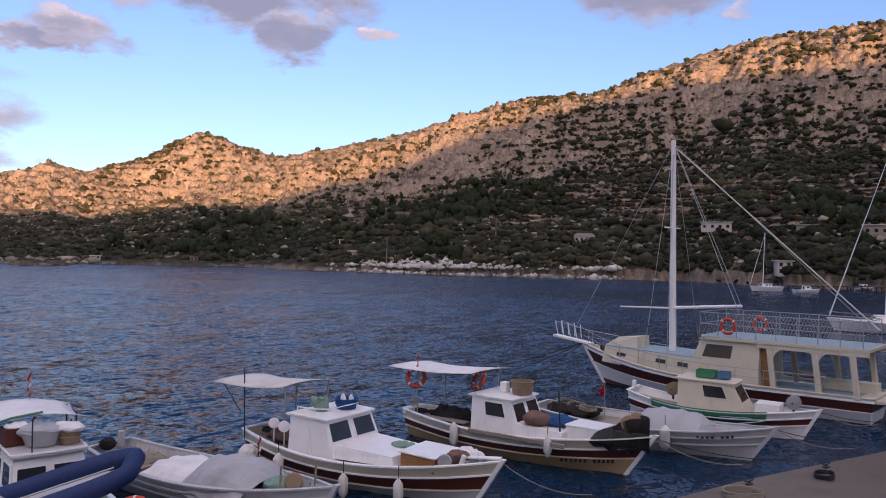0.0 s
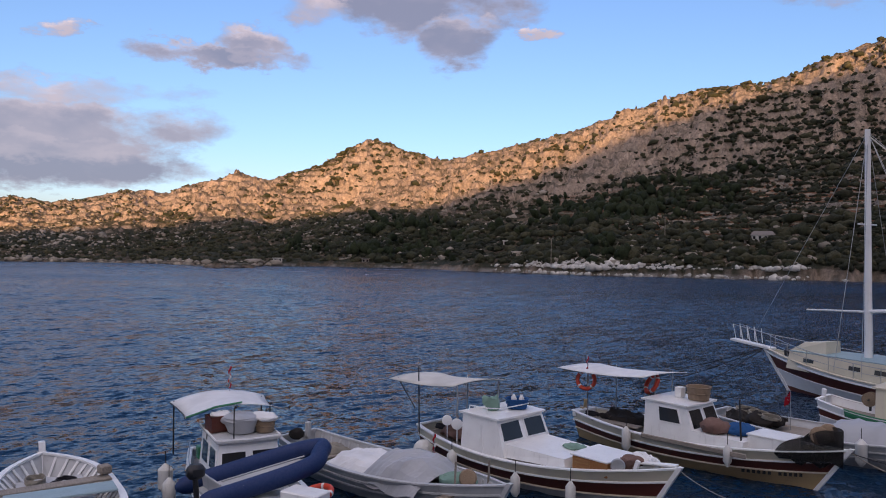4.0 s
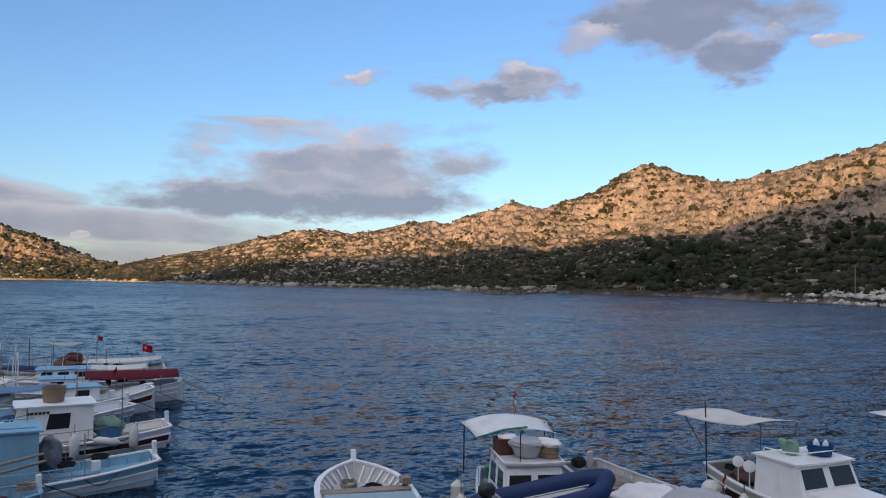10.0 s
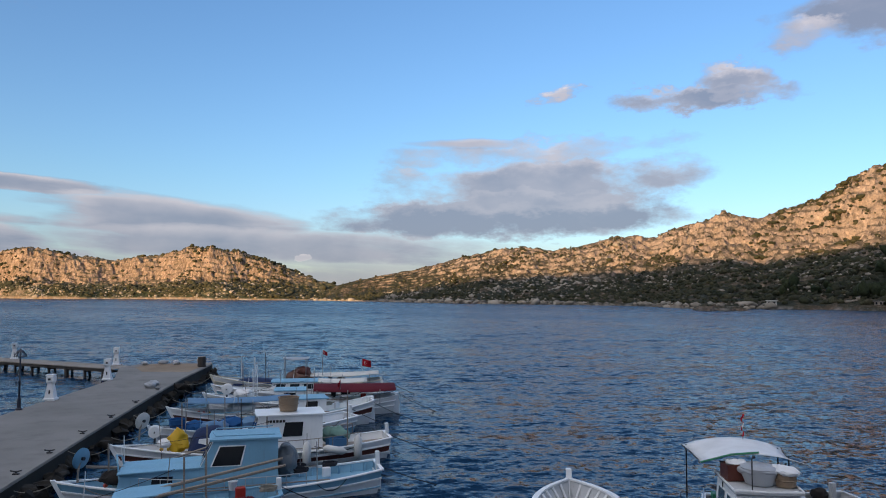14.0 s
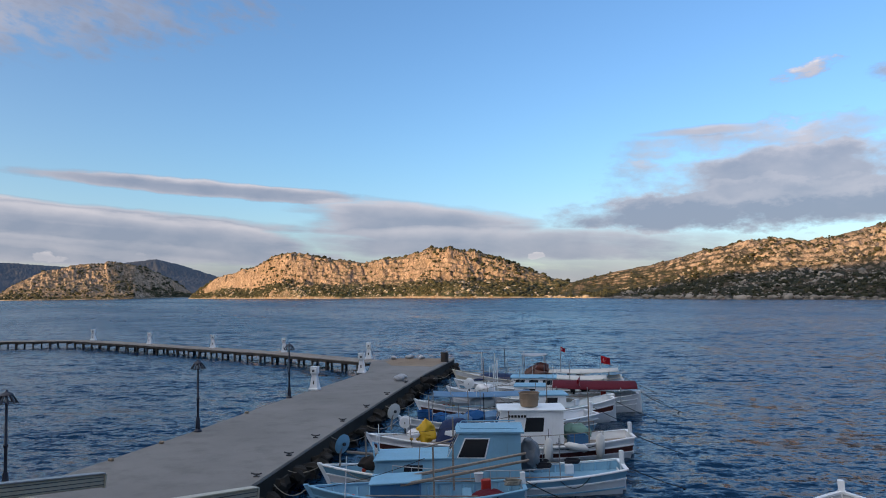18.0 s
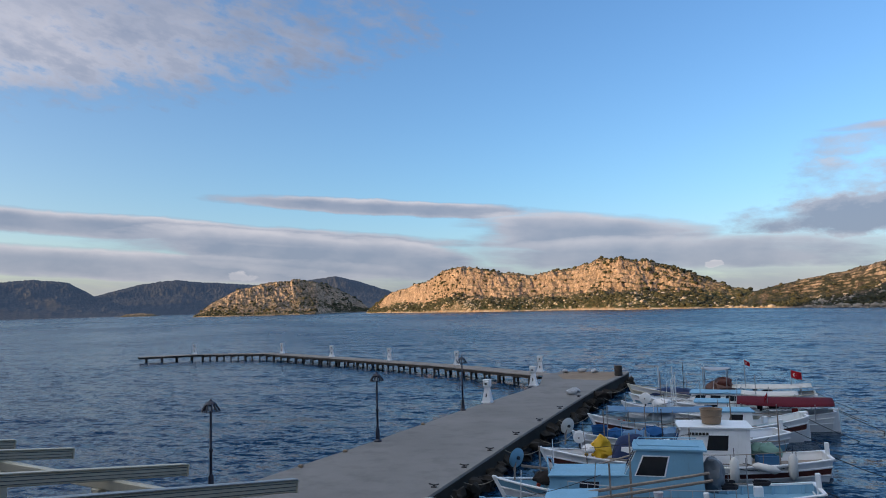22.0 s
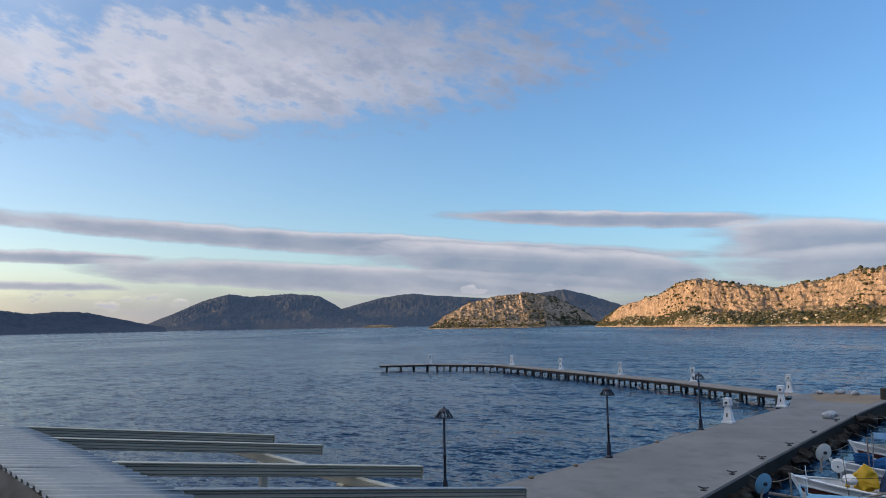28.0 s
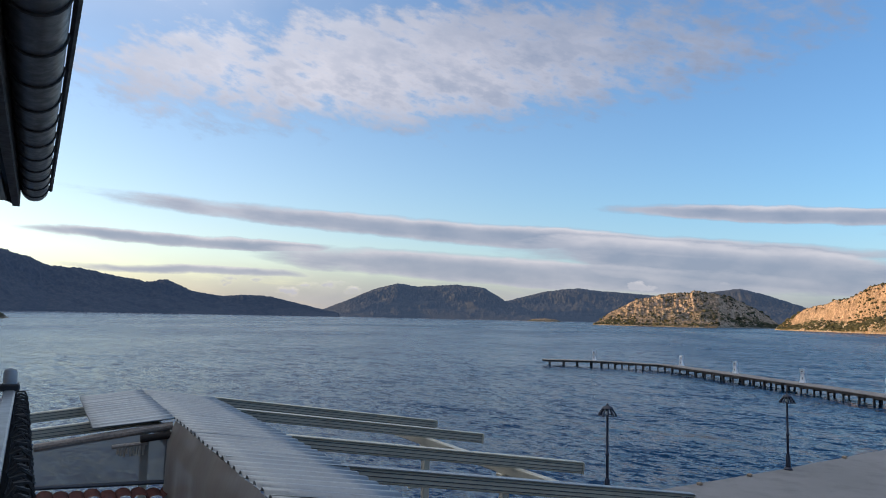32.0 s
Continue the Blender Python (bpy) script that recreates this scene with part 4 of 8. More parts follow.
    k.color(k.mix(k.noise(0.9, 3), (0.012, 0.013, 0.016), (0.035, 0.037, 0.04)))
    return k.m


M_GLASS = glass()


def concrete(name, a, b):
    k = Mat(name, 0.88, spec=0.25)
    broad, mid, fine = k.noise(0.16, 5, 0.6, k.pos), k.noise(0.9, 6, 0.62, k.pos), k.noise(9.0, 5, 0.7, k.pos)
    crack = k.voronoi(0.22, k.mapped(k.pos, (1, 1, 1)), "DISTANCE_TO_EDGE")
    c = k.mix(k.step(broad, 0.3, 0.7), a, b)
    c = k.mix(k.step(mid, 0.45, 0.75, 0.0, 0.45), c, tuple(v * 0.62 for v in a))
    c = k.mix(k.step(fine, 0.55, 0.8, 0.0, 0.35), c, tuple(v * 0.5 for v in a))
    k.color(c).bump(fine, 0.35, 0.01).bump(mid, 0.4, 0.03)
    return k.m


M_CONC = concrete("pale_concrete", (0.198, 0.187, 0.173), (0.252, 0.238, 0.221))
M_QUAY = concrete("worn_brown_concrete", (0.124, 0.102, 0.084), (0.167, 0.143, 0.118))
M_CONCD = concrete("stained_concrete", (0.25, 0.18, 0.12), (0.32, 0.25, 0.18))
M_WET = concrete("wet_weedy_concrete", (0.016, 0.015, 0.013), (0.042, 0.037, 0.031))

M_POST = painted("white_post_paint", (0.84, 0.84, 0.84), 0.5, 0.15)

# ---- pier and quay ----
DECK = 0.9
PIER_L = [(-24.0, -3.9), (-27.3, -1.2), (-35.1, 5.4), (-43.2, 11.8), (-50.9, 18.4), (-54.6, 21.2)]
PIER_R = [(-22.0, 3.6), (-24.1, 5.2), (-33.4, 11.7), (-42.9, 18.5), (-50.3, 23.9), (-58.8, 30.6)]


def pier():
    ob = thing("pier", "pale concrete mole with a dark wet edge", "pier", pose(0, 0, 0))
    ob["kind"] = "structure"
    tip = [(-63.5, 27.0), (-61.5, 24.2)]
    outline = PIER_R + [(-60.4, 31.6)] + tip + PIER_L[::-1]
    part("deck", prism(outline, DECK - 0.09, DECK, bevel=0.03), M_CONC, ob)
    inner = [(x * 0.998 + 0.01, y * 0.998) for x, y in outline]
    part("wall", prism(inner, -2.0, DECK - 0.085), M_WET, ob, "dark wet weed-grown pier wall")
    patch = [(-54.6, 26.6), (-58.2, 29.6), (-59.9, 30.9), (-62.6, 27.1), (-60.8, 25.2), (-57.2, 24.2)]
    part("patch", prism(patch, DECK, DECK + 0.006), M_CONCD, ob, "brown stained concrete patch")
    # rubber and stones along the mooring side
    for i in range(62):
        t = i / 61
        j = min(int(t * 4.999), 4)
        a, b = Vector((*PIER_R[j], 0)), Vector((*PIER_R[j + 1], 0))
        p = a.lerp(b, t * 5 - j)
        out = Vector((0.59, 0.81, 0)) * random.uniform(0.05, 0.40)
        part("edge_stone", ball((p.x + out.x, p.y + out.y, random.uniform(0.05, 0.38)), (random.uniform(0.25, 0.5), random.uniform(0.2, 0.4), random.uniform(0.15, 0.30)), n=10, rough=0.3, seed=i), M_WET, ob)


def quay():
    ob = thing("quay", "worn concrete quay in front of the house", "quay", pose(0, 0, 0))
    ob["kind"] = "structure"
    edge = [(-22.0, 3.4), (-8.0, 10.9), (4.7, 18.0), (6.7, 19.4), (9.0, 20.9), (11.1, 22.1), (15.3, 24.4), (30.0, 32.6), (60.0, 40.0)]
    part("deck", prism(edge + [(60, -6), (-4, -6), (-13.0, -4.4), (-24.0, -3.9)], 0.6, DECK - 0.012, bevel=0.04), M_QUAY, ob)
    part("wall", prism([(x * 0.998, y * 0.998) for x, y in edge] + [(60, -6.1), (-4, -6.1), (-13.0, -4.5), (-23.5, -4.0)], -2, 0.62), M_WET, ob, "dark wet quay wall")


pier()
quay()
ground_pts = np.array([[(-4.0, -6.0, 0.84), (80.0, -6.0, 0.84)], [(10.0, -90.0, 4.0), (140.0, -90.0, 4.0)]])
tagged(grid_object("ground", ground_pts, M_CONCD), "bare village ground behind the quay", "ground", kind="structure")


def jetty():
    ob = thing("jetty", "weathered timber jetty on dark piles with an angled end", "jetty", pose(0, 0, 0))
    knots = [(-61.8, 24.8), (-76.6, 20.0), (-88.0, 14.9), (-99.5, 9.7), (-113.0, 3.4), (-117.8, -6.5), (-116.5, -14.6)]
    deck_w = 2.4
    for (ax, ay), (bx, by) in zip(knots, knots[1:]):
        a, b = Vector((ax, ay, 0)), Vector((bx, by, 0))
        way = (b - a).normalized()
        side = Vector((-way.y, way.x, 0))
        length = (b - a).length
        turn = math.degrees(math.atan2(way.y, way.x))
        mid = (a + b) / 2
        for s in (-1, 1):
            c = mid + side * s * (deck_w / 2 - 0.1)
            part("stringer", box((length + 0.1, 0.14, 0.22), (c.x, c.y, 0.66), (0, 0, turn)), M_PILE, ob)
        n = int(length / 0.42)
        for i in range(n):
            c = a + way * (i + 0.5) * length / n
            plank = box((length / n - 0.035, deck_w + random.uniform(-0.1, 0.1), 0.06), (c.x, c.y, 0.81 + random.uniform(-0.006, 0.006)), (0, 0, turn), 0)
            part("plank", plank, M_PLANK, ob)
        m = max(2, round(length / 2.1))
        for i in range(m):
            for s in (-1, 1):
                c = a + way * (i + 0.5) * length / m + side * s * (deck_w / 2 - 0.12)
                w = random.choice((0.15, 0.18, 0.26))
                part("pile", box((w, w, 2.2), (c.x, c.y, -0.32), (random.uniform(-2, 2), random.uniform(-2, 2), turn), 0.02), M_PILE, ob)
            c = a + way * (i + 0.5) * length / m
            part("cross_beam", box((0.16, deck_w, 0.16), (c.x, c.y, 0.5), (0, 0, turn), 0.01), M_PILE, ob)


jetty()


def pedestal(m):
    """White mooring service post: flared foot, waist, and a hooded head."""
    ob = thing("service_post", "white painted mooring post with a hooded head", "mooring post", m, "posts along the pier")
    foot = bmesh.new()
    rows = [(0.30, 0.0), (0.30, 0.10), (0.25, 0.14), (0.15, 0.82), (0.145, 0.90), (0.19, 0.98)]
    prev = None
    for r, z in rows:
        ring = [foot.verts.new((sx * r, sy * r, z)) for sx, sy in ((-1, -1), (1, -1), (1, 1), (-1, 1))]
        if prev:
            for i in range(4):
                foot.faces.new((prev[i], prev[(i + 1) % 4], ring[(i + 1) % 4], ring[i]))
        prev = ring
    foot.faces.new(prev)
    part("foot", foot, M_POST, ob)
    part("head", box((0.47, 0.42, 0.38), (0, 0, 1.16), bevel=0.05), M_POST, ob)
    part("hood", prism([(-0.24, -0.22), (0.24, -0.22), (0.21, 0.22), (-0.21, 0.22)], 1.35, 1.42, bevel=0.02), M_POST, ob)
    part("socket_panel", box((0.02, 0.14, 0.11), (0.242, 0, 1.16), bevel=0.004), M_IRON, ob, "dark socket panel")
    part("slot", box((0.012, 0.08, 0.22), (0.212, 0, 0.46), (0, -9, 0), 0.003), M_IRON, ob, "dark slot")
    return ob


first_post = pedestal(pose(-45.9, 14.3, DECK, 0, 0, -40))
for x, y, z, rz in ((-53.6, 20.3, DECK, -35), (-64.6, 25.2, 0.84, -30), (-76.8, 20.9, 0.84, -20), (-87.6, 15.9, 0.84, -22), (-99.2, 10.6, 0.84, -24), (-111.6, 5.0, 0.84, -24), (-118.6, -7.2, 0.84, 0)):
    copy_thing(first_post, pose(x, y, z, 0, 0, rz))


def street_lamp(m):
    ob = thing("street_lamp", "dark iron pier lamp with an umbrella of curved ribs", "street lamp", m, "lamps along the pier")
    part("base", lathe([(0.17, 0), (0.17, 0.05), (0.10, 0.12), (0.085, 0.55), (0.065, 0.62)], 14), M_LAMP, ob, smooth=True)
    part("pole", lathe([(0.05, 0.6), (0.048, 1.35), (0.07, 1.38), (0.07, 1.44), (0.045, 1.47), (0.038, 2.85), (0.02, 2.98)], 12), M_LAMP, ob, smooth=True)
    for i in range(10):
        a = 2 * math.pi * i / 10
        pts = [(math.cos(a) * 0.31 * s, math.sin(a) * 0.31 * s, 2.98 - 0.30 * s ** 2.2) for s in (0.06, 0.3, 0.55, 0.8, 1.0)]
        part("rib", tube(pts, 0.028, 5), M_LAMP, ob)
    part("rim", tube([(math.cos(a) * 0.30, math.sin(a) * 0.30, 2.70) for a in np.linspace(0, 2 * math.pi, 21)[:-1]], 0.014, 5, closed=True), M_LAMP, ob)
    part("cap", lathe([(0.03, 2.90), (0.20, 2.93), (0.16, 2.985), (0.05, 3.03), (0.015, 3.10)], 14), M_LAMP, ob, smooth=True)
    part("bulb", ball((0, 0, 2.78), (0.07, 0.07, 0.09)), M_CANVASW, ob, "unlit white globe", True)
    return ob


lamp = street_lamp(pose(-35.0, 5.62, DECK))
copy_thing(lamp, pose(-43.2, 11.95, DECK, 0, 0, 20))
copy_thing(lamp, pose(-27.4, -1.25, DECK, 0, 0, 45))


# ---- boats ----
class Hull:
    """A wooden hull, bow at +x, water at z 0. Parts hang under one thing."""

    def __init__(self, name, label, bow, stern, beam, sheer, tail=0.62, rake=0.9, keel=-0.4, sit=0.0):
        bx, by = bow
        sx, sy = stern
        self.L = math.hypot(bx - sx, by - sy)
        self.m = pose((bx + sx) / 2, (by + sy) / 2, -sit, 0, 0, math.degrees(math.atan2(by - sy, bx - sx)))
        self.ob = thing(name, label, "boat", self.m)
        self.B, self.sheer3, self.tail, self.rake, self.keel = beam, sheer, tail, rake, keel

    def half(self, u):
        if u < 0.45:
            return self.B / 2 * (self.tail + (1 - self.tail) * math.sin(math.pi / 2 * u / 0.45))
        return self.B / 2 * max(0.0, 1 - ((u - 0.45) / 0.55) ** 2.3)

    def sheer(self, u):
        zs, zm, zb = self.sheer3
        if u < 0.4:
            return zm + (zs - zm) * (1 - u / 0.4) ** 2
        return zm + (zb - zm) * ((u - 0.4) / 0.6) ** 2

    def at(self, u, f, side=1, out=0.0):
        z = self.keel + (self.sheer(u) - self.keel) * f
        w = self.half(u) * (0.12 + 0.88 * max(f, 0.0) ** (0.38 + 0.9 * u ** 4))
        x = -self.L / 2 + self.L * u + self.rake * (f - 1) * u ** 5 * 0.9 - 0.25 * (f - 1) * (1 - u) ** 4
        return Vector((x, side * (max(w, 0.02) + out), z))

    def band(self, name, f0, f1, mat, label="", n=24, out=0.0, rows=3):
        v, f = [], []
        fs = [f0 + (f1 - f0) * i / rows for i in range(rows + 1)]
        for side in (1, -1):
            base = len(v)
            for i in range(n + 1):
                v += [self.at(i / n, g, side, out) for g in fs]
            k = rows + 1
            for i in range(n):
                for j in range(rows):
                    a = base + i * k + j
                    f.append((a, a + 1, a + k + 1, a + k))
            if side == 1:
                ring0 = base
        k = rows + 1
        base2 = (n + 1) * k
        for j in range(rows):
            f.append((j, j + 1, base2 + j + 1, base2 + j))
            e = n * k
            f.append((e + j, e + j + 1, base2 + e + j + 1, base2 + e + j))
        return part(name, (v, f), mat, self.ob, label, True)

    def rail(self, name, f, mat, r=0.03, label="", u0=0.0, u1=1.0, out=0.02, tall=1.0, n=26, lift=0.0):
        """A moulding round the hull at height f, square in section."""
        bm = bmesh.new()
        for side in (1, -1):
            rings = []
            for i in range(n + 1):
                u = u0 + (u1 - u0) * i / n
                p = self.at(u, f, side, out) + Vector((0, 0, lift))
                rings.append([bm.verts.new(p + Vector((0, dy * side * r, dz * r * tall))) for dy, dz in ((-1, -1), (1, -0.7), (1, 0.7), (-1, 1))])
            for p, q in zip(rings, rings[1:]):
                for j in range(4):
                    bm.faces.new((p[j], p[(j + 1) % 4], q[(j + 1) % 4], q[j]))
            bm.faces.new(rings[0])
            bm.faces.new(rings[-1])
        if u0 == 0.0:
            a, b = self.at(0, f, 1, out), self.at(0, f, -1, out)
            box((r * 2, (a - b).length, r * 2 * tall), ((a.x + b.x) / 2 - 0.01, 0, a.z + lift), bevel=0, bm=bm)
        bmesh.ops.recalc_face_normals(bm, faces=bm.faces)
        return part(name, bm, mat, self.ob, label)

    def deck(self, name, f, mat, u0=0.0, u1=1.0, label="", inset=0.06, n=20, drop=None):
        v, q = [], []
        for i in range(n + 1):
            u = u0 + (u1 - u0) * i / n
            p = self.at(u, f, 1, -inset)
            z = p.z if drop is None else drop
            v += [(p.x, max(p.y, 0.01), z), (p.x, -max(p.y, 0.01), z), (p.x, -max(p.y, 0.01), z - 0.06), (p.x, max(p.y, 0.01), z - 0.06)]
        for i in range(n):
            a = 4 * i
            for j in range(4):
                q.append((a + j, a + (j + 1) % 4, a + 4 + (j + 1) % 4, a + 4 + j))
        q += [(0, 1, 2, 3), (4 * n, 4 * n + 1, 4 * n + 2, 4 * n + 3)]
        return part(name, (v, q), mat, self.ob, label)

    def inside(self, f0, mat, inset=0.07, n=24):
        """The inner face of the bulwark and the cap rail on it."""
        v, q = [], []
        for side in (1, -1):
            b = len(v)
            for i in range(n + 1):
                u = i / n
                lo, hi = self.at(u, f0, side, -inset), self.at(u, 0.995, side, -inset)
                v += [lo, hi]
            for i in range(n):
                q.append((b + 2 * i, b + 2 * i + 1, b + 2 * i + 3, b + 2 * i + 2))
        q.append((0, 1, 2 * n + 3, 2 * n + 2))
        return part("bulwark_lining", (v, q), mat, self.ob)

    def stem(self, mat, top=0.35, w=0.07, label=""):
        p, q = self.at(1, 1), self.at(1, 0.15)
        way = (p - q)
        bm = bmesh.new()
        pts = [(q + way * 0.0), (q + way * 0.5), p, p + way.normalized() * top]
        rings = []
        for i, c in enumerate(pts):
            c = Vector((c.x + 0.03, 0, c.z))
            rings.append([bm.verts.new(c + Vector(d)) for d in ((-w, -w, 0), (w, -w * 0.8, 0), (w, w * 0.8, 0), (-w, w, 0))])
        for a, b in zip(rings, rings[1:]):
            for j in range(4):
                bm.faces.new((a[j], a[(j + 1) % 4], b[(j + 1) % 4], b[j]))
        bm.faces.new(rings[-1])
        bmesh.ops.recalc_face_normals(bm, faces=bm.faces)
        return part("stem_post", bm, mat, self.ob, label)

    def stern_post(self, mat, top=0.35, w=0.07):
        p = self.at(0, 1)
        x = -self.L / 2 - 0.03
        return part("stern_post", box((w * 2.2, w * 2, p.z + top + 0.3), (x, 0, (p.z + top - 0.3) / 2), (0, 3, 0), 0.02), mat, self.ob)

    def local(self, x, y, z, rx=0, ry=0, rz=0):
        return self.m @ pose(x, y, z, rx, ry, rz)

    def lettering(self, u0, u1, f, side, count, h=0.13, mat=None):
        """A painted name as plain bars along the bow."""
        for i in range(count):
            if i == count // 2:
                continue
            u = u0 + (u1 - u0) * (i + 0.5) / count
            a, b = self.at(u - 0.3 * (u1 - u0) / count, f, side, 0.012), self.at(u + 0.3 * (u1 - u0) / count, f, side, 0.012)
            c, way = (a + b) / 2, b - a
            part("letter_bar", box((way.length, 0.012, h), tuple(c), (0, 0, math.degrees(math.atan2(way.y, way.x))), 0), mat or M_LETTER, self.ob)


def quad_box(c, depth):
    """A slab on four corners (counter-clockwise seen from outside), proud by depth."""
    c = [Vector(p) for p in c]
    n = (c[1] - c[0]).cross(c[3] - c[0]).normalized() * depth
    v = [p for p in c] + [p + n for p in c]
    return v, [(0, 1, 5, 4), (1, 2, 6, 5), (2, 3, 7, 6), (3, 0, 4, 7), (4, 5, 6, 7), (3, 2, 1, 0)]


def on_face(c, u0, u1, v0, v1):
    """Four corners inside a quad, by shares along its two sides."""
    c = [Vector(p) for p in c]

    def at(u, v):
        return c[0].lerp(c[1], u).lerp(c[3].lerp(c[2], u), v)
    return [at(u0, v0), at(u1, v0), at(u1, v1), at(u0, v1)]


def window(parent, face, u0, u1, v0, v1, frame_mat, rim=0.04):
    q = on_face(face, u0, u1, v0, v1)
    mid = sum(q, Vector()) / 4
    n = (q[1] - q[0]).cross(q[3] - q[0]).normalized()
    grown = [p + (p - mid).normalized() * rim * 1.4 for p in q]
    w = part("window_frame", quad_box(grown, 0.018), frame_mat, parent)
    p = part("pane", quad_box([c + n * 0.019 for c in q], 0.006), M_GLASS, parent, "dark glass")
    return w, p


def cabin(h, x0, x1, z0, z1, w0, w1, slant, mat, roof_mat, front=2, sides=((0.25, 0.7),), roof_over=0.12, aft=0.0, brow=0.0, side_v=(0.5, 0.88), front_v=(0.4, 0.88), frame_mat=None, door=True):
    """A wheelhouse: x0 aft, x1 front at the foot, slant back at the top."""
    lo = [(x0, -w0, z0), (x1, -w0 * 0.94, z0), (x1, w0 * 0.94, z0), (x0, w0, z0)]
    hi = [(x0 + aft, -w1, z1), (x1 - slant, -w1 * 0.94, z1 - brow), (x1 - slant, w1 * 0.94, z1 - brow), (x0 + aft, w1, z1)]
    v, f = lo + hi, [(0, 1, 5, 4), (1, 2, 6, 5), (2, 3, 7, 6), (3, 0, 4, 7), (4, 5, 6, 7), (3, 2, 1, 0)]
    part("wheelhouse", (v, f), mat, h.ob)
    frame_mat = frame_mat or mat
    right, left, fr, back = [lo[0], lo[1], hi[1], hi[0]], [lo[2], lo[3], hi[3], hi[2]], [lo[1], lo[2], hi[2], hi[1]], [lo[3], lo[0], hi[0], hi[3]]
    for s0, s1 in sides:
        window(h.ob, right, s0, s1, *side_v, frame_mat)
        window(h.ob, left, 1 - s1, 1 - s0, *side_v, frame_mat)
    for i in range(front):
        window(h.ob, fr, (i + 0.12) / front, (i + 0.88) / front, *front_v, frame_mat)
    if door:
        # a solid dark panel stands in for the unlit opening
        part("door", quad_box(on_face(back, 0.3, 0.7, 0.03, 0.9), 0.02), M_GLASS, h.ob, "dark panel in place of an open doorway")
    o = roof_over
    roof = [(x0 + aft - o, -w1 - o * 0.6), (x1 - slant + o, -w1 * 0.94 - o * 0.6), (x1 - slant + o * 1.4, 0), (x1 - slant + o, w1 * 0.94 + o * 0.6), (x0 + aft - o, w1 + o * 0.6)]
    bm = bmesh.new()
    lo_v = [bm.verts.new((x, y, z1 + 0.004 - (brow if x > x0 + 0.6 else 0))) for x, y in roof]
    hi_v = [bm.verts.new((x, y, z1 + 0.06 - (brow if x > x0 + 0.6 else 0))) for x, y in roof]
    for i in range(5):
        bm.faces.new((lo_v[i], lo_v[(i + 1) % 5], hi_v[(i + 1) % 5], hi_v[i]))
    bm.faces.new(lo_v[::-1]), bm.faces.new(hi_v)
    bmesh.ops.recalc_face_normals(bm, faces=bm.faces)
    part("roof", bm, roof_mat, h.ob)


def awning(h, x0, x1, w, z, posts, mat, sag=0.10, slope=0.0, post_mat=None, z_deck=0.6, skew=0.0):
    """A canvas roof on thin poles."""
    n, k = 10, 8
    v, f = [], []
    for i in range(n + 1):
        for j in range(k + 1):
            s, t = i / n, j / k * 2 - 1
            v.append((x0 + (x1 - x0) * s + skew * t, w * t * (1 - 0.10 * abs(math.sin(math.pi * s))), z + slope * s + sag * (1 - t * t) * 1.0 - 0.10 * math.sin(math.pi * s) * abs(t)))
    for i in range(n):
        for j in range(k):
            a = i * (k + 1) + j
            f.append((a, a + 1, a + k + 2, a + k + 1))
    ob = part("awning", (v, f), mat, h.ob, smooth=True)
    ob.modifiers.new("thick", "SOLIDIFY").thickness = 0.018
    for px_, py_ in posts:
        zz = z + slope * (px_ - x0) / (x1 - x0)
        part("awning_pole", rod((px_, py_, z_deck), (px_, py_, zz + 0.03), 0.022, n=8), post_mat or M_STEEL, h.ob)
    return ob


def fender(m, r=0.13, length=0.62, mat=None):
    ob = thing("fender", "white cylindrical boat fender hanging on a rope", "fender", m, "boat fenders")
    part("body", lathe([(0.03, -length / 2 - 0.08), (r * 0.55, -length / 2), (r, -length / 2 + 0.1), (r, length / 2 - 0.1), (r * 0.5, length / 2), (0.035, length / 2 + 0.06)], 14), mat or M_FENDER, ob, smooth=True)
    part("rope", rod((0, 0, length / 2 + 0.05), (0, 0, length / 2 + 0.4), 0.012, n=5), M_ROPED, ob)
    return ob


def lifebuoy(m, r=0.33):
    ob = thing("lifebuoy", "orange ring lifebuoy with white bands", "lifebuoy", m, "lifebuoys")
    part("ring", tube([(math.cos(a) * r, math.sin(a) * r, 0) for a in np.linspace(0, 2 * math.pi, 25)[:-1]], 0.075, 10, closed=True), M_ORANGE, ob, smooth=True)
    for i in range(4):
        a0 = math.pi / 4 + i * math.pi / 2
        part("band", tube([(math.cos(a0 + d) * r, math.sin(a0 + d) * r, 0) for d in (-0.1, 0, 0.1)], 0.079, 10), M_FLAGW, ob)
    return ob


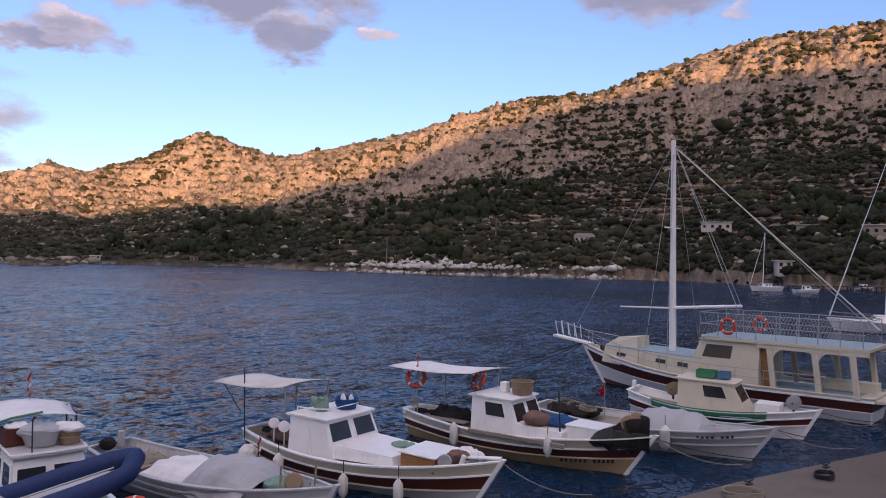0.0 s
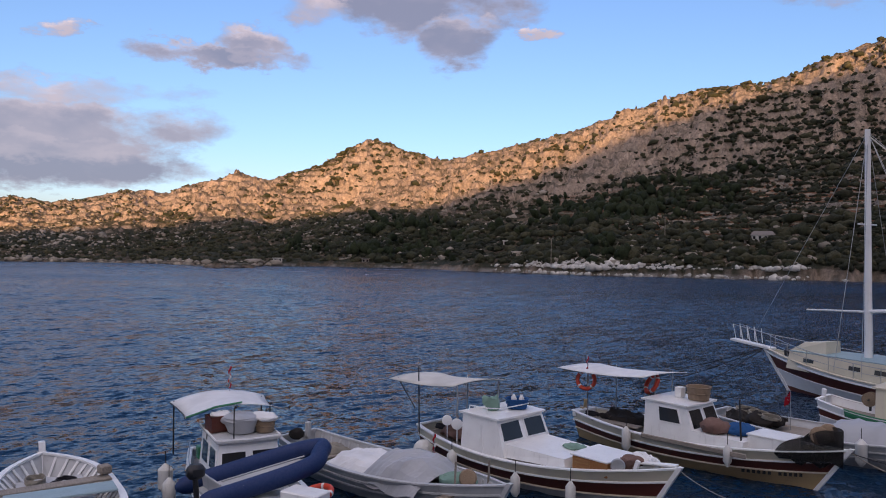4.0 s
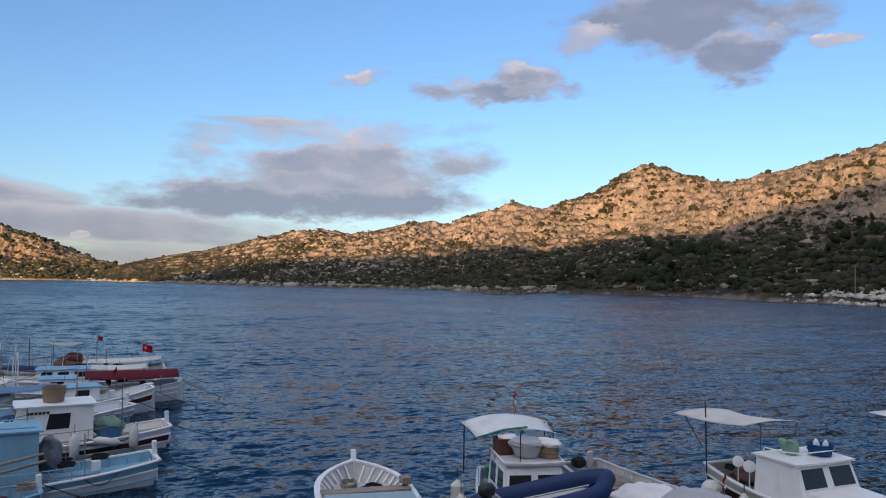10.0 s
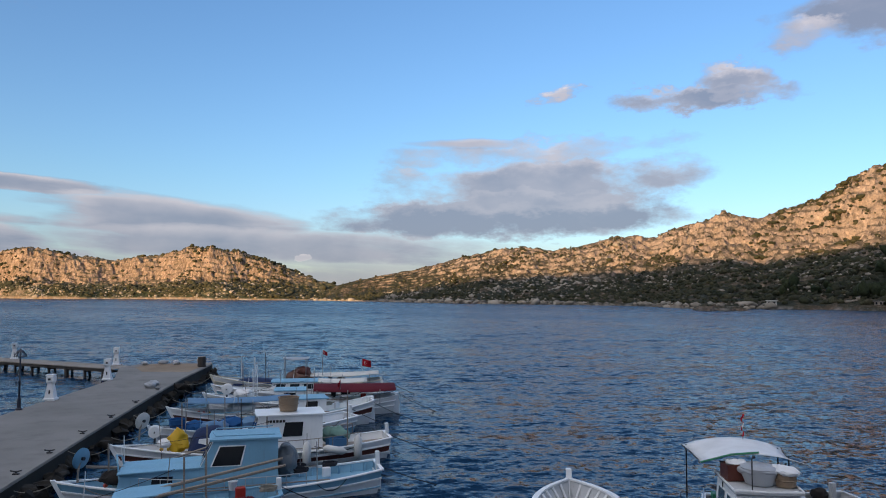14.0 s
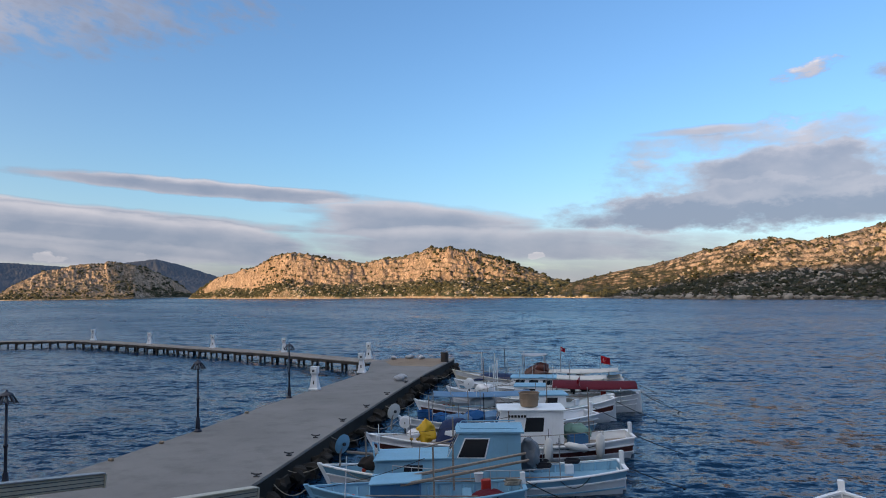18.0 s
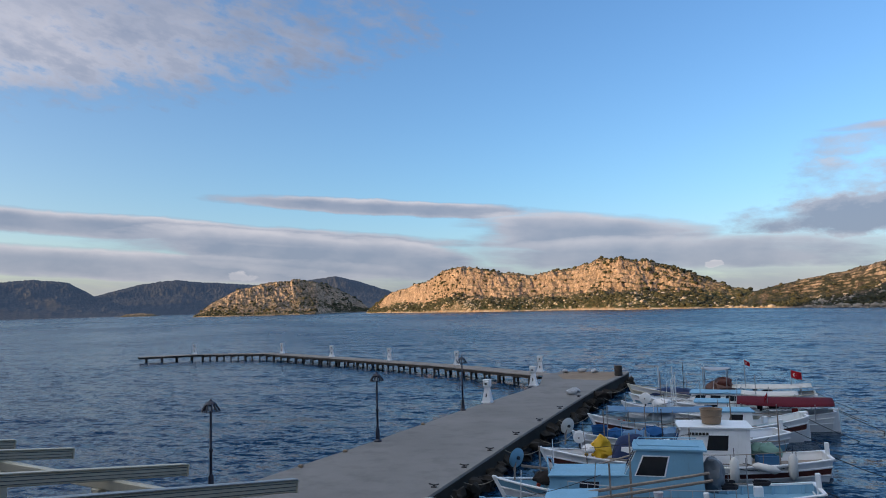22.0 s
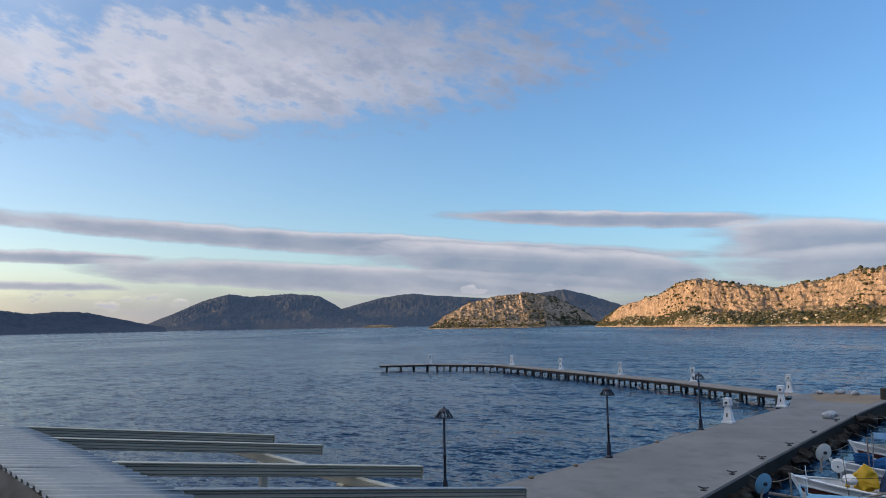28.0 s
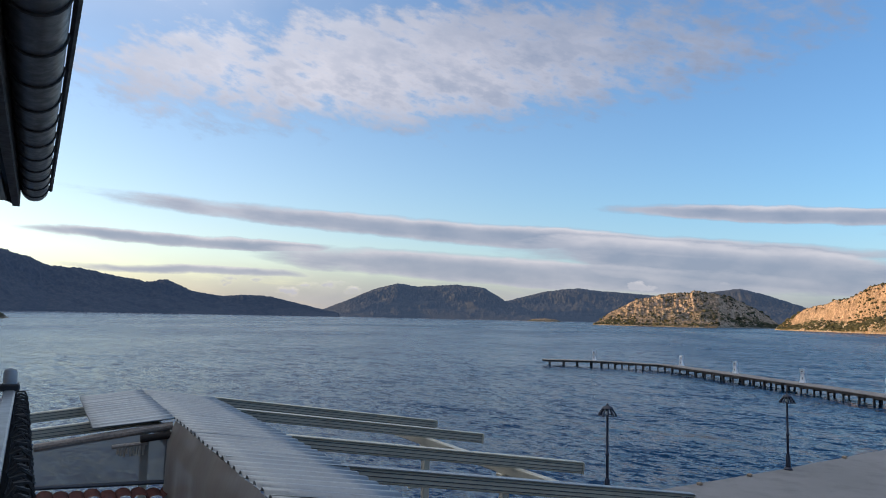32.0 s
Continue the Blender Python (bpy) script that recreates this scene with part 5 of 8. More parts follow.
def flag(m, h=1.0, w=0.62, drop=0.0, fold=0.06, emblem=True):
    """A red flag with a white crescent and star, on a short staff. drop: how far it hangs down (0 flies, 1 hangs)."""
    ob = thing("flag", "red flag with a white crescent and star" if emblem else "furled red flag on a thin staff", "flag", m)
    part("staff", rod((0, 0, -0.6), (0, 0, h), 0.014, n=6), M_STEEL, ob)
    if not emblem:
        # wound round its staff: a thin twisted roll with pale folds
        for i in range(7):
            z0, z1 = h - 0.04 - 0.09 * i, h - 0.15 - 0.09 * i
            part("cloth", tube([(0.03 * math.sin(i * 2.1 + t * 2), 0.03 * math.cos(i * 2.1 + t * 2), z0 + (z1 - z0) * t) for t in np.linspace(0, 1, 5)], 0.026 - 0.001 * i, 7), M_FLAGW if i == 3 else M_FLAG, ob, smooth=True)
        return ob
    w = w * (1 - 0.35 * drop)
    n, k = 12, 6
    t = w * 0.66
    v, f = [], []

    def at(s, q, d=0.0):
        x = w * s * (1 - 0.82 * drop)
        z = h - 0.03 - t * q - drop * w * s * 0.8 - 0.05 * s
        return (x, fold * math.sin(s * 7 + q) * s + d + drop * 0.08 * math.sin(s * 16), z)
    for i in range(n + 1):
        for j in range(k + 1):
            v.append(at(i / n, j / k))
    for i in range(n):
        for j in range(k):
            a = i * (k + 1) + j
            f.append((a, a + 1, a + k + 2, a + k + 1))
    c = part("cloth", (v, f), M_FLAG, ob, smooth=True)
    c.modifiers.new("thick", "SOLIDIFY").thickness = 0.008
    if emblem:
        for d in (0.012, -0.012):
            ring = []
            for i in range(17):
                a = 0.55 + (2 * math.pi - 1.1) * i / 16
                ring.append((0.36 + 0.20 * 0.66 * math.cos(a), 0.5 + 0.20 * math.sin(a)))
            inner = []
            for i in range(17):
                a = 0.75 + (2 * math.pi - 1.5) * (16 - i) / 16
                inner.append((0.395 + 0.155 * 0.66 * math.cos(a), 0.5 + 0.155 * math.sin(a)))
            vv = [at(s, q, d) for s, q in ring] + [at(s, q, d) for s, q in inner]
            ff = [(i, i + 1, 32 - i, 33 - i) for i in range(16)]
            part("crescent", (vv, ff), M_FLAGW, ob)
            star = [at(0.545 + (0.085 if i % 2 == 0 else 0.035) * 0.66 * math.cos(math.pi + i * math.pi / 5), 0.5 + (0.085 if i % 2 == 0 else 0.035) * math.sin(math.pi + i * math.pi / 5), d) for i in range(10)]
            part("star", (star + [at(0.545, 0.5, d)], [(i, (i + 1) % 10, 10) for i in range(10)]), M_FLAGW, ob)
    return ob


def basket(m, r=0.36, h=0.4, mat=None, rim=True, label="round wicker fishing basket", name="basket"):
    ob = thing(name, label, "basket", m)
    part("side", lathe([(r * 0.85, 0), (r, h * 0.95), (r, h), (r * 0.9, h), (r * 0.78, 0.06)], 20), mat or M_WICKER, ob, smooth=True)
    if rim:
        for z in (h * 0.98, h * 0.5):
            rr = r * (0.85 + 0.15 * z / h) + 0.012
            part("hoop", tube([(math.cos(a) * rr, math.sin(a) * rr, z) for a in np.linspace(0, 2 * math.pi, 21)[:-1]], 0.02, 6, closed=True), mat or M_WICKER, ob)
    return ob


def bundle(name, m, radii, mat, label, category, seed=0, rough=0.18):
    bm = ball((0, 0, radii[2] * 0.8), radii, n=32, rough=rough, seed=seed)
    for v in bm.verts:
        v.co += Vector(noise.noise_vector(v.co * 9.0 + Vector((seed, 0, 0)))) * 0.035 + Vector(noise.noise_vector(v.co * 26.0 + Vector((0, seed, 0)))) * 0.022
        v.co.z = max(v.co.z, 0.0)
    return solo(name, bm, mat, m, label, category, smooth=True)


def coil(m, r=0.3, turns=4, mat=None):
    pts = []
    for i in range(turns * 14):
        a = 2 * math.pi * i / 14
        pts.append((math.cos(a) * (r + 0.03 * math.sin(i * 1.7)), math.sin(a) * (r * 0.8 + 0.04 * math.cos(i * 0.9)), 0.03 + 0.03 * i / 14))
    return solo("rope_coil", tube(pts, 0.022, 5), mat or M_ROPE, m, "loose coil of mooring rope", "rope")


def line(a, b, sag=0.3, r=0.014, mat=None, label="slack mooring rope between boat and quay"):
    return solo("mooring_rope", tube(sagging(a, b, sag, 12), r, 5), mat or M_ROPE, pose(0, 0, 0), label, "rope", "mooring ropes")


def reel(h, x, y, z, r=0.22, mat=None):
    """A net hauler: two discs on an axle on a stand."""
    ob = thing("net_hauler", "round metal net hauler on a stand", "winch", h.local(x, y, z))
    for s in (-1, 1):
        part("disc", lathe([(r * 0.9, -0.03), (r, -0.01), (r, 0.01), (r * 0.4, 0.03)], 18), mat or M_STEEL, ob, smooth=True).matrix_local = pose(0, s * 0.16, 0.45, 90)
    part("axle", rod((0, -0.3, 0.45), (0, 0.3, 0.45), 0.03), M_IRON, ob)
    part("stand", box((0.08, 0.08, 0.45), (0, 0, 0.22)), M_IRON, ob)
    return ob


def crate(m, size=(0.5, 0.35, 0.28), mat=None, label="plastic fish crate", name="crate"):
    ob = thing(name, label, "crate", m)
    sx, sy, sz = size
    part("bottom", box((sx, sy, 0.02), (0, 0, 0.01), bevel=0), mat, ob)
    for s in (-1, 1):
        part("side", box((sx, 0.02, sz), (0, s * (sy / 2 - 0.01), sz / 2), bevel=0.004), mat, ob)
        part("side", box((0.02, sy - 0.04, sz), (s * (sx / 2 - 0.01), 0, sz / 2), bevel=0.004), mat, ob)
        part("rim", box((sx + 0.03, 0.035, 0.03), (0, s * sy / 2, sz - 0.015), bevel=0.004), mat, ob)
    return ob


def fishing_hull(name, label, bow, stern, beam, sheer, bottom, side, strake, rub, deckm, caprail, tail=0.62, rake=0.9, split=(0.34, 0.62, 0.82), deck_f=0.80, sit=0.0, stem=0.10):
    """The common wooden hull: bottom, side, sheer strake, rubbing bands, decks, cap rail."""
    h = Hull(name, label, bow, stern, beam, sheer, tail, rake, sit=sit)
    a, b, c = split
    h.band("hull_bottom", 0.0, a, bottom)
    h.band("hull_side", a, b, side)
    h.band("sheer_strake", b, c, strake, out=0.004)
    h.band("bulwark", c, 1.0, rub, out=0.0)
    h.rail("rubbing_band", b, rub, 0.028, out=0.012)
    h.rail("rubbing_band", c, caprail, 0.032, out=0.014)
    h.rail("cap_rail", 1.0, caprail, 0.065, out=-0.03, tall=0.45, lift=0.02)
    h.inside(deck_f - 0.02, rub)
    h.deck("deck", deck_f, deckm)
    h.stem(caprail, stem)
    return h


# ---- boats along the quay ----
def see_through_net():
    k = Mat("open_black_mesh", 0.9)
    k.color((0.014, 0.012, 0.011))
    k.put(k.b.inputs["Alpha"], k.step(k.noise(60, 2, 0.5), 0.35, 0.65, 0.55, 0.85))
    return k.m


M_MESH = see_through_net()


def boat_white_cabin():
    h = fishing_hull("fishing_boat", "white wooden fishing boat with a large cabin and maroon band", (2.67, 21.1), (-4.97, 26.6), 3.0, (0.94, 0.80, 1.28), M_GREYW, M_GREYW, M_MAROON, M_CREAM, M_PLANK, M_WHITE, split=(0.30, 0.50, 0.78), tail=0.42, rake=1.2)
    # long cabin trunk with the wheelhouse aft of it
    z = 0.86
    v = [(-0.9, -1.1, z - 0.1), (1.8, -0.95, z), (1.8, 0.95, z), (-0.9, 1.1, z - 0.1), (-0.9, -1.02, 1.17), (1.7, -0.86, 1.1), (1.7, 0.86, 1.1), (-0.9, 1.02, 1.17)]
    part("trunk_cabin", (v, [(0, 1, 5, 4), (1, 2, 6, 5), (2, 3, 7, 6), (3, 0, 4, 7), (4, 5, 6, 7)]), M_WHITE, h.ob)
    cabin(h, -2.0, -0.22, 0.7, 1.86, 1.24, 1.14, 0.45, M_WHITE, M_WHITE, front=2, sides=(), front_v=(0.46, 0.9), brow=0.04)
    awning(h, -5.5, -2.35, 1.12, 2.48, ((-2.45, -0.95), (-2.45, 1.0), (-3.9, 1.0)), M_CANVAS, sag=0.10, z_deck=0.75, slope=0.14, skew=0.12)
    part("awning_strut", rod((-4.45, -0.95, 1.6), (-5.4, -0.9, 2.5), 0.018, n=6), M_IRON, h.ob)
    part("roof_rail", tube([(-1.95, -0.9, 2.07), (-1.2, -0.9, 2.09), (-0.85, -0.65, 2.09), (-0.85, 0.65, 2.09), (-1.2, 0.9, 2.09), (-1.95, 0.9, 2.07)], 0.018), M_WHITE, h.ob, smooth=True)
    for x, y in ((-1.95, -0.9), (-1.2, -0.9), (-1.2, 0.9), (-1.95, 0.9)):
        part("rail_post", rod((x, y, 1.9), (x, y, 2.08), 0.014, n=6), M_WHITE, h.ob)
    part("antenna_pole", rod((-4.4, -0.8, 0.7), (-4.46, -0.8, 3.0), 0.022), M_IRON, h.ob)
    part("side_pole", rod((-0.95, -1.35, 0.7), (-1.0, -1.4, 1.7), 0.022), M_WHITE, h.ob)
    for x, y, r in ((-3.0, -0.6, 0.17), (-2.4, -0.75, 0.18)):
        part("dish", lathe([(r * 0.3, 0), (r * 0.8, 0.03), (r, 0.06), (r * 0.9, 0.065)], 16), M_WHITE, h.ob, smooth=True).matrix_local = Matrix.Translation((x, y - 0.25, 1.42)) @ (h.m.inverted() @ Vector((-3, 0, 5)) - Vector((x, y, 1.7))).to_track_quat("Z", "Y").to_matrix().to_4x4()
        part("dish_pole", rod((x, y - 0.25, 0.7), (x, y - 0.25, 1.42), 0.018, n=6), M_WHITE, h.ob)
    bundle("fishing_net", h.local(-3.3, 0.25, 0.66), (0.8, 0.7, 0.2), M_NETB, "brown net and rope heaped on the stern deck", "net", 15, 0.2)
    crate(h.local(-2.45, 0.55, 0.68, 0, 0, 12), (0.6, 0.4, 0.3), M_BLUE, "blue fish crate behind the wheelhouse")
    coil(h.local(-4.2, 0.1, 0.78), 0.25, 4, M_ROPED)
    # chest on the foredeck
    ob = thing("chest", "rust-stained wooden chest with a white lid on the foredeck", "chest", h.local(2.5, -0.15, 0.84, 0, 0, 2))
    part("body", box((1.12, 1.35, 0.42), (0, 0, 0.21), bevel=0.02), M_RUST, ob)
    part("front_panel", box((0.56, 0.015, 0.36), (-0.26, -0.68, 0.2), bevel=0.01), M_VARN, ob, "yellow-brown plank front")
    part("front_panel", box((0.015, 1.15, 0.36), (-0.565, 0, 0.2), bevel=0.01), M_VARN, ob, "yellow-brown plank front")
    part("lid", box((1.22, 1.45, 0.05), (0, 0, 0.45), (0, 2, 0)), M_WHITE, ob, "white painted lid")
    bundle("fishing_net", h.local(1.2, 0.35, 1.11), (0.42, 0.3, 0.06), M_NETG, "green net on the cabin top", "net", 3, 0.05)
    basket(h.local(-1.2, 0.5, 1.92), 0.36, 0.3, M_NETBL, label="dark blue round tub on the cabin roof", name="tub")
    for i, (x, y) in enumerate(((-1.3, 0.45), (-1.05, 0.55), (-1.15, 0.3))):
        solo("bottle", lathe([(0.08, 0), (0.085, 0.16), (0.05, 0.22), (0.03, 0.26)], 12), M_CANVASW, h.local(x, y, 2.09), "white plastic bottle in the tub", "bottle", smooth=True)
    bundle("net_bag", h.local(-1.6, -0.25, 1.92), (0.30, 0.36, 0.24), M_NETG, "pale green net bag on the cabin roof", "net", 5)
    fender(h.local(-2.0, -1.62, 0.42), 0.16, 0.62)
    fender(h.local(0.6, -1.66, 0.30), 0.14, 0.6)
    fender(h.local(2.3, -1.36, 0.32), 0.14, 0.7)
    bundle("buoy", h.local(-3.6, -1.35, 0.22), (0.32, 0.32, 0.3), M_FENDER, "round grey-white buoy at the stern", "buoy", 2, 0.02)
    for x, y, a in ((3.75, -0.45, 20), (4.0, 0.1, -15), (3.6, 0.35, 40)):
        part("fairlead", box((0.12, 0.10, 0.42), (x, y, 1.22), (0, a, 0)), M_WHITE, h.ob)
    part("bow_plank", box((1.5, 0.22, 0.06), (3.9, 0.0, 1.28), (0, -5, 8)), M_WHITE, h.ob)
    part("sheave", lathe([(0.17, -0.04), (0.2, 0), (0.17, 0.04)], 18), M_STEEL, h.ob, smooth=True).matrix_local = pose(3.3, -0.62, 1.2, 80, 10, 30)
    bundle("net_bag", h.local(3.55, 0.25, 1.02), (0.42, 0.36, 0.22), M_CANVASW, "white nylon net heaped on the bow", "net", 12, 0.16)
    bundle("rope_heap", h.local(3.35, -0.1, 1.0), (0.26, 0.36, 0.2), M_NETB, "tangle of orange rope and net by the chest", "rope", 14, 0.2)
    return h


def boat_kaptan():
    h = fishing_hull("fishing_boat", "cream and maroon wooden fishing boat with a small white wheelhouse", (7.76, 24.16), (0.23, 30.24), 3.0, (0.92, 0.84, 1.27), M_TAN, M_TAN, M_MAROON, M_CREAM, M_PLANK, M_WHITE, split=(0.30, 0.56, 0.78), tail=0.38, rake=1.3)
    cabin(h, -1.4, 0.55, 0.75, 1.92, 0.98, 0.9, 0.45, M_WHITE, M_WHITE, front=2, sides=((0.35, 0.78),), brow=0.03)
    v = [(0.3, -1.0, 0.8), (2.1, -0.9, 0.85), (2.1, 0.9, 0.85), (0.3, 1.0, 0.8), (0.3, -0.95, 1.2), (2.1, -0.84, 1.12), (2.1, 0.84, 1.12), (0.3, 0.95, 1.2)]
    part("trunk_cabin", (v, [(0, 1, 5, 4), (1, 2, 6, 5), (2, 3, 7, 6), (3, 0, 4, 7), (4, 5, 6, 7)]), M_WHITE, h.ob)
    awning(h, -5.0, -1.2, 1.1, 2.58, ((-4.1, -0.6), (-1.75, 0.2), (-1.5, 0.9), (-4.0, 1.0)), M_CANVASW, sag=0.06, z_deck=0.75, slope=0.12, skew=0.15)
    part("heap_post", rod((-1.8, 0.15, 0.8), (-1.8, 0.15, 1.9), 0.11, 0.09, 10), M_NETD, h.ob, "dark netting wound on a post")
    lifebuoy(h.local(-4.15, -0.64, 2.2, 80, 0, 20))
    lifebuoy(h.local(-1.95, 0.3, 2.25, 60, 0, -30))
    flag(h.local(-4.1, -0.62, 2.7), 0.4, 0.4, 1.0, emblem=False)
    basket(h.local(-0.1, 0.3, 1.98), 0.40, 0.44)
    part("box_lamp", box((0.25, 0.3, 0.35), (-0.75, 0.2, 2.15)), M_WHITE, h.ob)
    bundle("fishing_net", h.local(0.95, -0.5, 1.16), (0.46, 0.42, 0.26), M_NETB, "heap of brown fishing net on the cabin top", "net", 1, 0.06)
    bundle("fishing_net", h.local(1.5, 0.05, 1.13), (0.45, 0.5, 0.2), M_NETBL, "heap of blue fishing net on the cabin top", "net", 2, 0.06)
    ob = thing("ice_box", "white fish box on the foredeck", "box", h.local(2.65, 0.0, 0.88))
    part("body", box((1.2, 1.0, 0.42), (0, 0, 0.21)), M_WHITE, ob)
    part("lid", box((1.26, 1.06, 0.06), (0, 0, 0.45)), M_WHITE, ob)
    bundle("fishing_net", h.local(-3.0, 0.1, 0.7), (0.9, 0.75, 0.22), M_NETD, "dark heap of rope and sheet on the stern deck", "net", 16, 0.2)
    coil(h.local(-4.2, -0.2, 0.8), 0.26, 4, M_ROPED)
    part("deck_board", box((1.9, 0.34, 0.05), (-2.7, -0.75, 0.86), (4, 0, 4)), M_PLANK, h.ob, "weathered loose board")
    # black netting round the bow
    v, f = [], []
    for i in range(25):
        s = i / 24
        side = 1 if s < 0.5 else -1
        u = 0.82 + 0.17 * (1 - abs(2 * s - 1))
        p = h.at(u, 1.0, side, 0.03)
        end = 0.08 + 0.92 * math.sin(math.pi * s) ** 0.6
        top = (0.62 + 0.05 * math.sin(i * 0.9)) * end
        v += [(p.x, p.y, p.z - (0.42 + 0.10 * math.sin(i * 1.7)) * end), (p.x, p.y, p.z + top * 0.5), (p.x, p.y * 0.93, p.z + top)]
    for i in range(24):
        for j in range(2):
            a = 3 * i + j
            f.append((a, a + 1, a + 4, a + 3))
    net = part("bow_netting", (v, f), M_MESH, h.ob, "black netting hung round the bow", True)
    net.modifiers.new("thick", "SOLIDIFY").thickness = 0.02
    for y in (-0.3, 0.3):
        part("net_roller", lathe([(0.24, -0.06), (0.28, -0.03), (0.28, 0.03), (0.24, 0.06)], 18), M_WICKER, h.ob, smooth=True).matrix_local = pose(4.15, y, 1.62, 80, 0, 40)
    fender(h.local(-1.7, -1.55, 0.62), 0.15, 0.72)
    fender(h.local(1.9, -1.42, 0.78), 0.13, 0.55)
    h.lettering(0.72, 0.92, 0.50, -1, 12)
    part("side_board", box((3.6, 0.06, 0.14), (0.7, -1.50, 0.86), (0, 0, 2)), M_PLANK, h.ob, "grey plank along the side")
    part("mast", rod((1.95, -0.7, 1.1), (1.89, -0.7, 2.4), 0.03), M_IRON, h.ob)
    part("stern_seat", box((0.16, 1.3, 0.2), (-4.7, 0, 0.86)), M_WHITE, h.ob)
    part("bitt", box((0.14, 0.14, 0.5), (-4.85, 0.25, 1.02)), M_TAN, h.ob)
    h.stern_post(M_TAN, 0.1)
    return h


def boat_grey():
    h = fishing_hull("fishing_boat", "worn pale grey open fishing boat with a covered hatch", (12.5, 26.1), (5.4, 31.6), 2.8, (0.85, 0.72, 1.15), M_GREYW, M_GREYW, M_GREYW, M_GREYW, M_PLANK, M_GREYW, rake=1.2)
    v, f = [], []
    for i in range(13):
        for j in range(9):
            s, t = i / 12, j / 8 * 2 - 1
            v.append((-0.4 + 2.8 * s, 1.05 * t, 0.66 + 0.66 * (1 - abs(t) ** 3) * (1 - abs(2 * s - 1) ** 5) + 0.05 * math.sin(i * 2.2 + j)))
    for i in range(12):
        for j in range(8):
            a = i * 9 + j
            f.append((a, a + 1, a + 10, a + 9))
    part("hatch_cover", (v, f), M_TARP, h.ob, "grey sheet over the hatch", True)
    bundle("fishing_net", h.local(-3.0, 0.1, 0.62), (1.1, 0.9, 0.22), M_NETD, "dark tangle of rope and net in the stern", "net", 7, 0.2)
    for i in range(3):
        coil(h.local(-3.4 + 0.6 * i, 0.25 - 0.3 * i, 0.92, 6, 4, 0), 0.42 - 0.05 * i, 4, M_ROPE)
    flag(h.local(-1.8, 0.3, 1.1, 0, 0, 150), 0.85, 0.62, 0.55)
    fender(h.local(1.25, -1.52, 0.62), 0.18, 0.75)
    h.lettering(0.74, 0.88, 0.86, -1, 8, 0.11)
    part("bow_rail", tube([(2.4, -1.0, 1.12), (3.4, -0.6, 1.26), (4.1, 0, 1.34), (3.4, 0.6, 1.26), (2.4, 1.0, 1.12)], 0.018), M_STEEL, h.ob)
    return h


def boat_green():
    h = fishing_hull("fishing_boat", "white fishing boat with a bright green side cloth and cream wheelhouse", (15.7, 29.3), (9.8, 33.5), 2.5, (1.2, 0.82, 1.12), M_WHITE, M_WHITE, M_MAROON, M_WHITE, M_PLANK, M_WHITE)
    cabin(h, -1.5, 1.2, 0.75, 1.92, 0.85, 0.76, 0.6, M_CREAM, M_CREAM, front=1, sides=((0.45, 0.8),), brow=0.04)
    for side in (-1,):
        v, f = [], []
        for i in range(21):
            u = 0.15 + 0.62 * i / 20
            p, q = h.at(u, 1.0, side, 0.05), h.at(u, 0.70, side, 0.05)
            v += [p + Vector((0, 0, 0.08)), q]
        f = [(2 * i, 2 * i + 1, 2 * i + 3, 2 * i + 2) for i in range(20)]
        c = part("side_cloth", (v, f), M_GREEN, h.ob, "bright green cloth along the side", True)
        c.modifiers.new("thick", "SOLIDIFY").thickness = 0.02
    crate(h.local(-0.55, 0.0, 1.99), (0.75, 0.5, 0.3), M_GREEN, "green fish crate on the wheelhouse roof")
    crate(h.local(0.12, 0.1, 1.99), (0.45, 0.45, 0.28), M_BLUE, "blue fish crate on the wheelhouse roof")
    solo("fish_box", box((0.9, 0.9, 0.4), (0, 0, 0.2)), M_WHITE, h.local(1.85, 0.1, 0.82), "white fish box on the foredeck", "box")
    reel(h, 2.75, 0, 0.9, 0.26)
    reel(h, -1.85, -0.2, 0.95, 0.27, M_WICKER)
    h.stern_post(M_WHITE, 0.35)
    return h


HULL_W, HULL_K, HULL_G, HULL_N = boat_white_cabin(), boat_kaptan(), boat_grey(), boat_green()


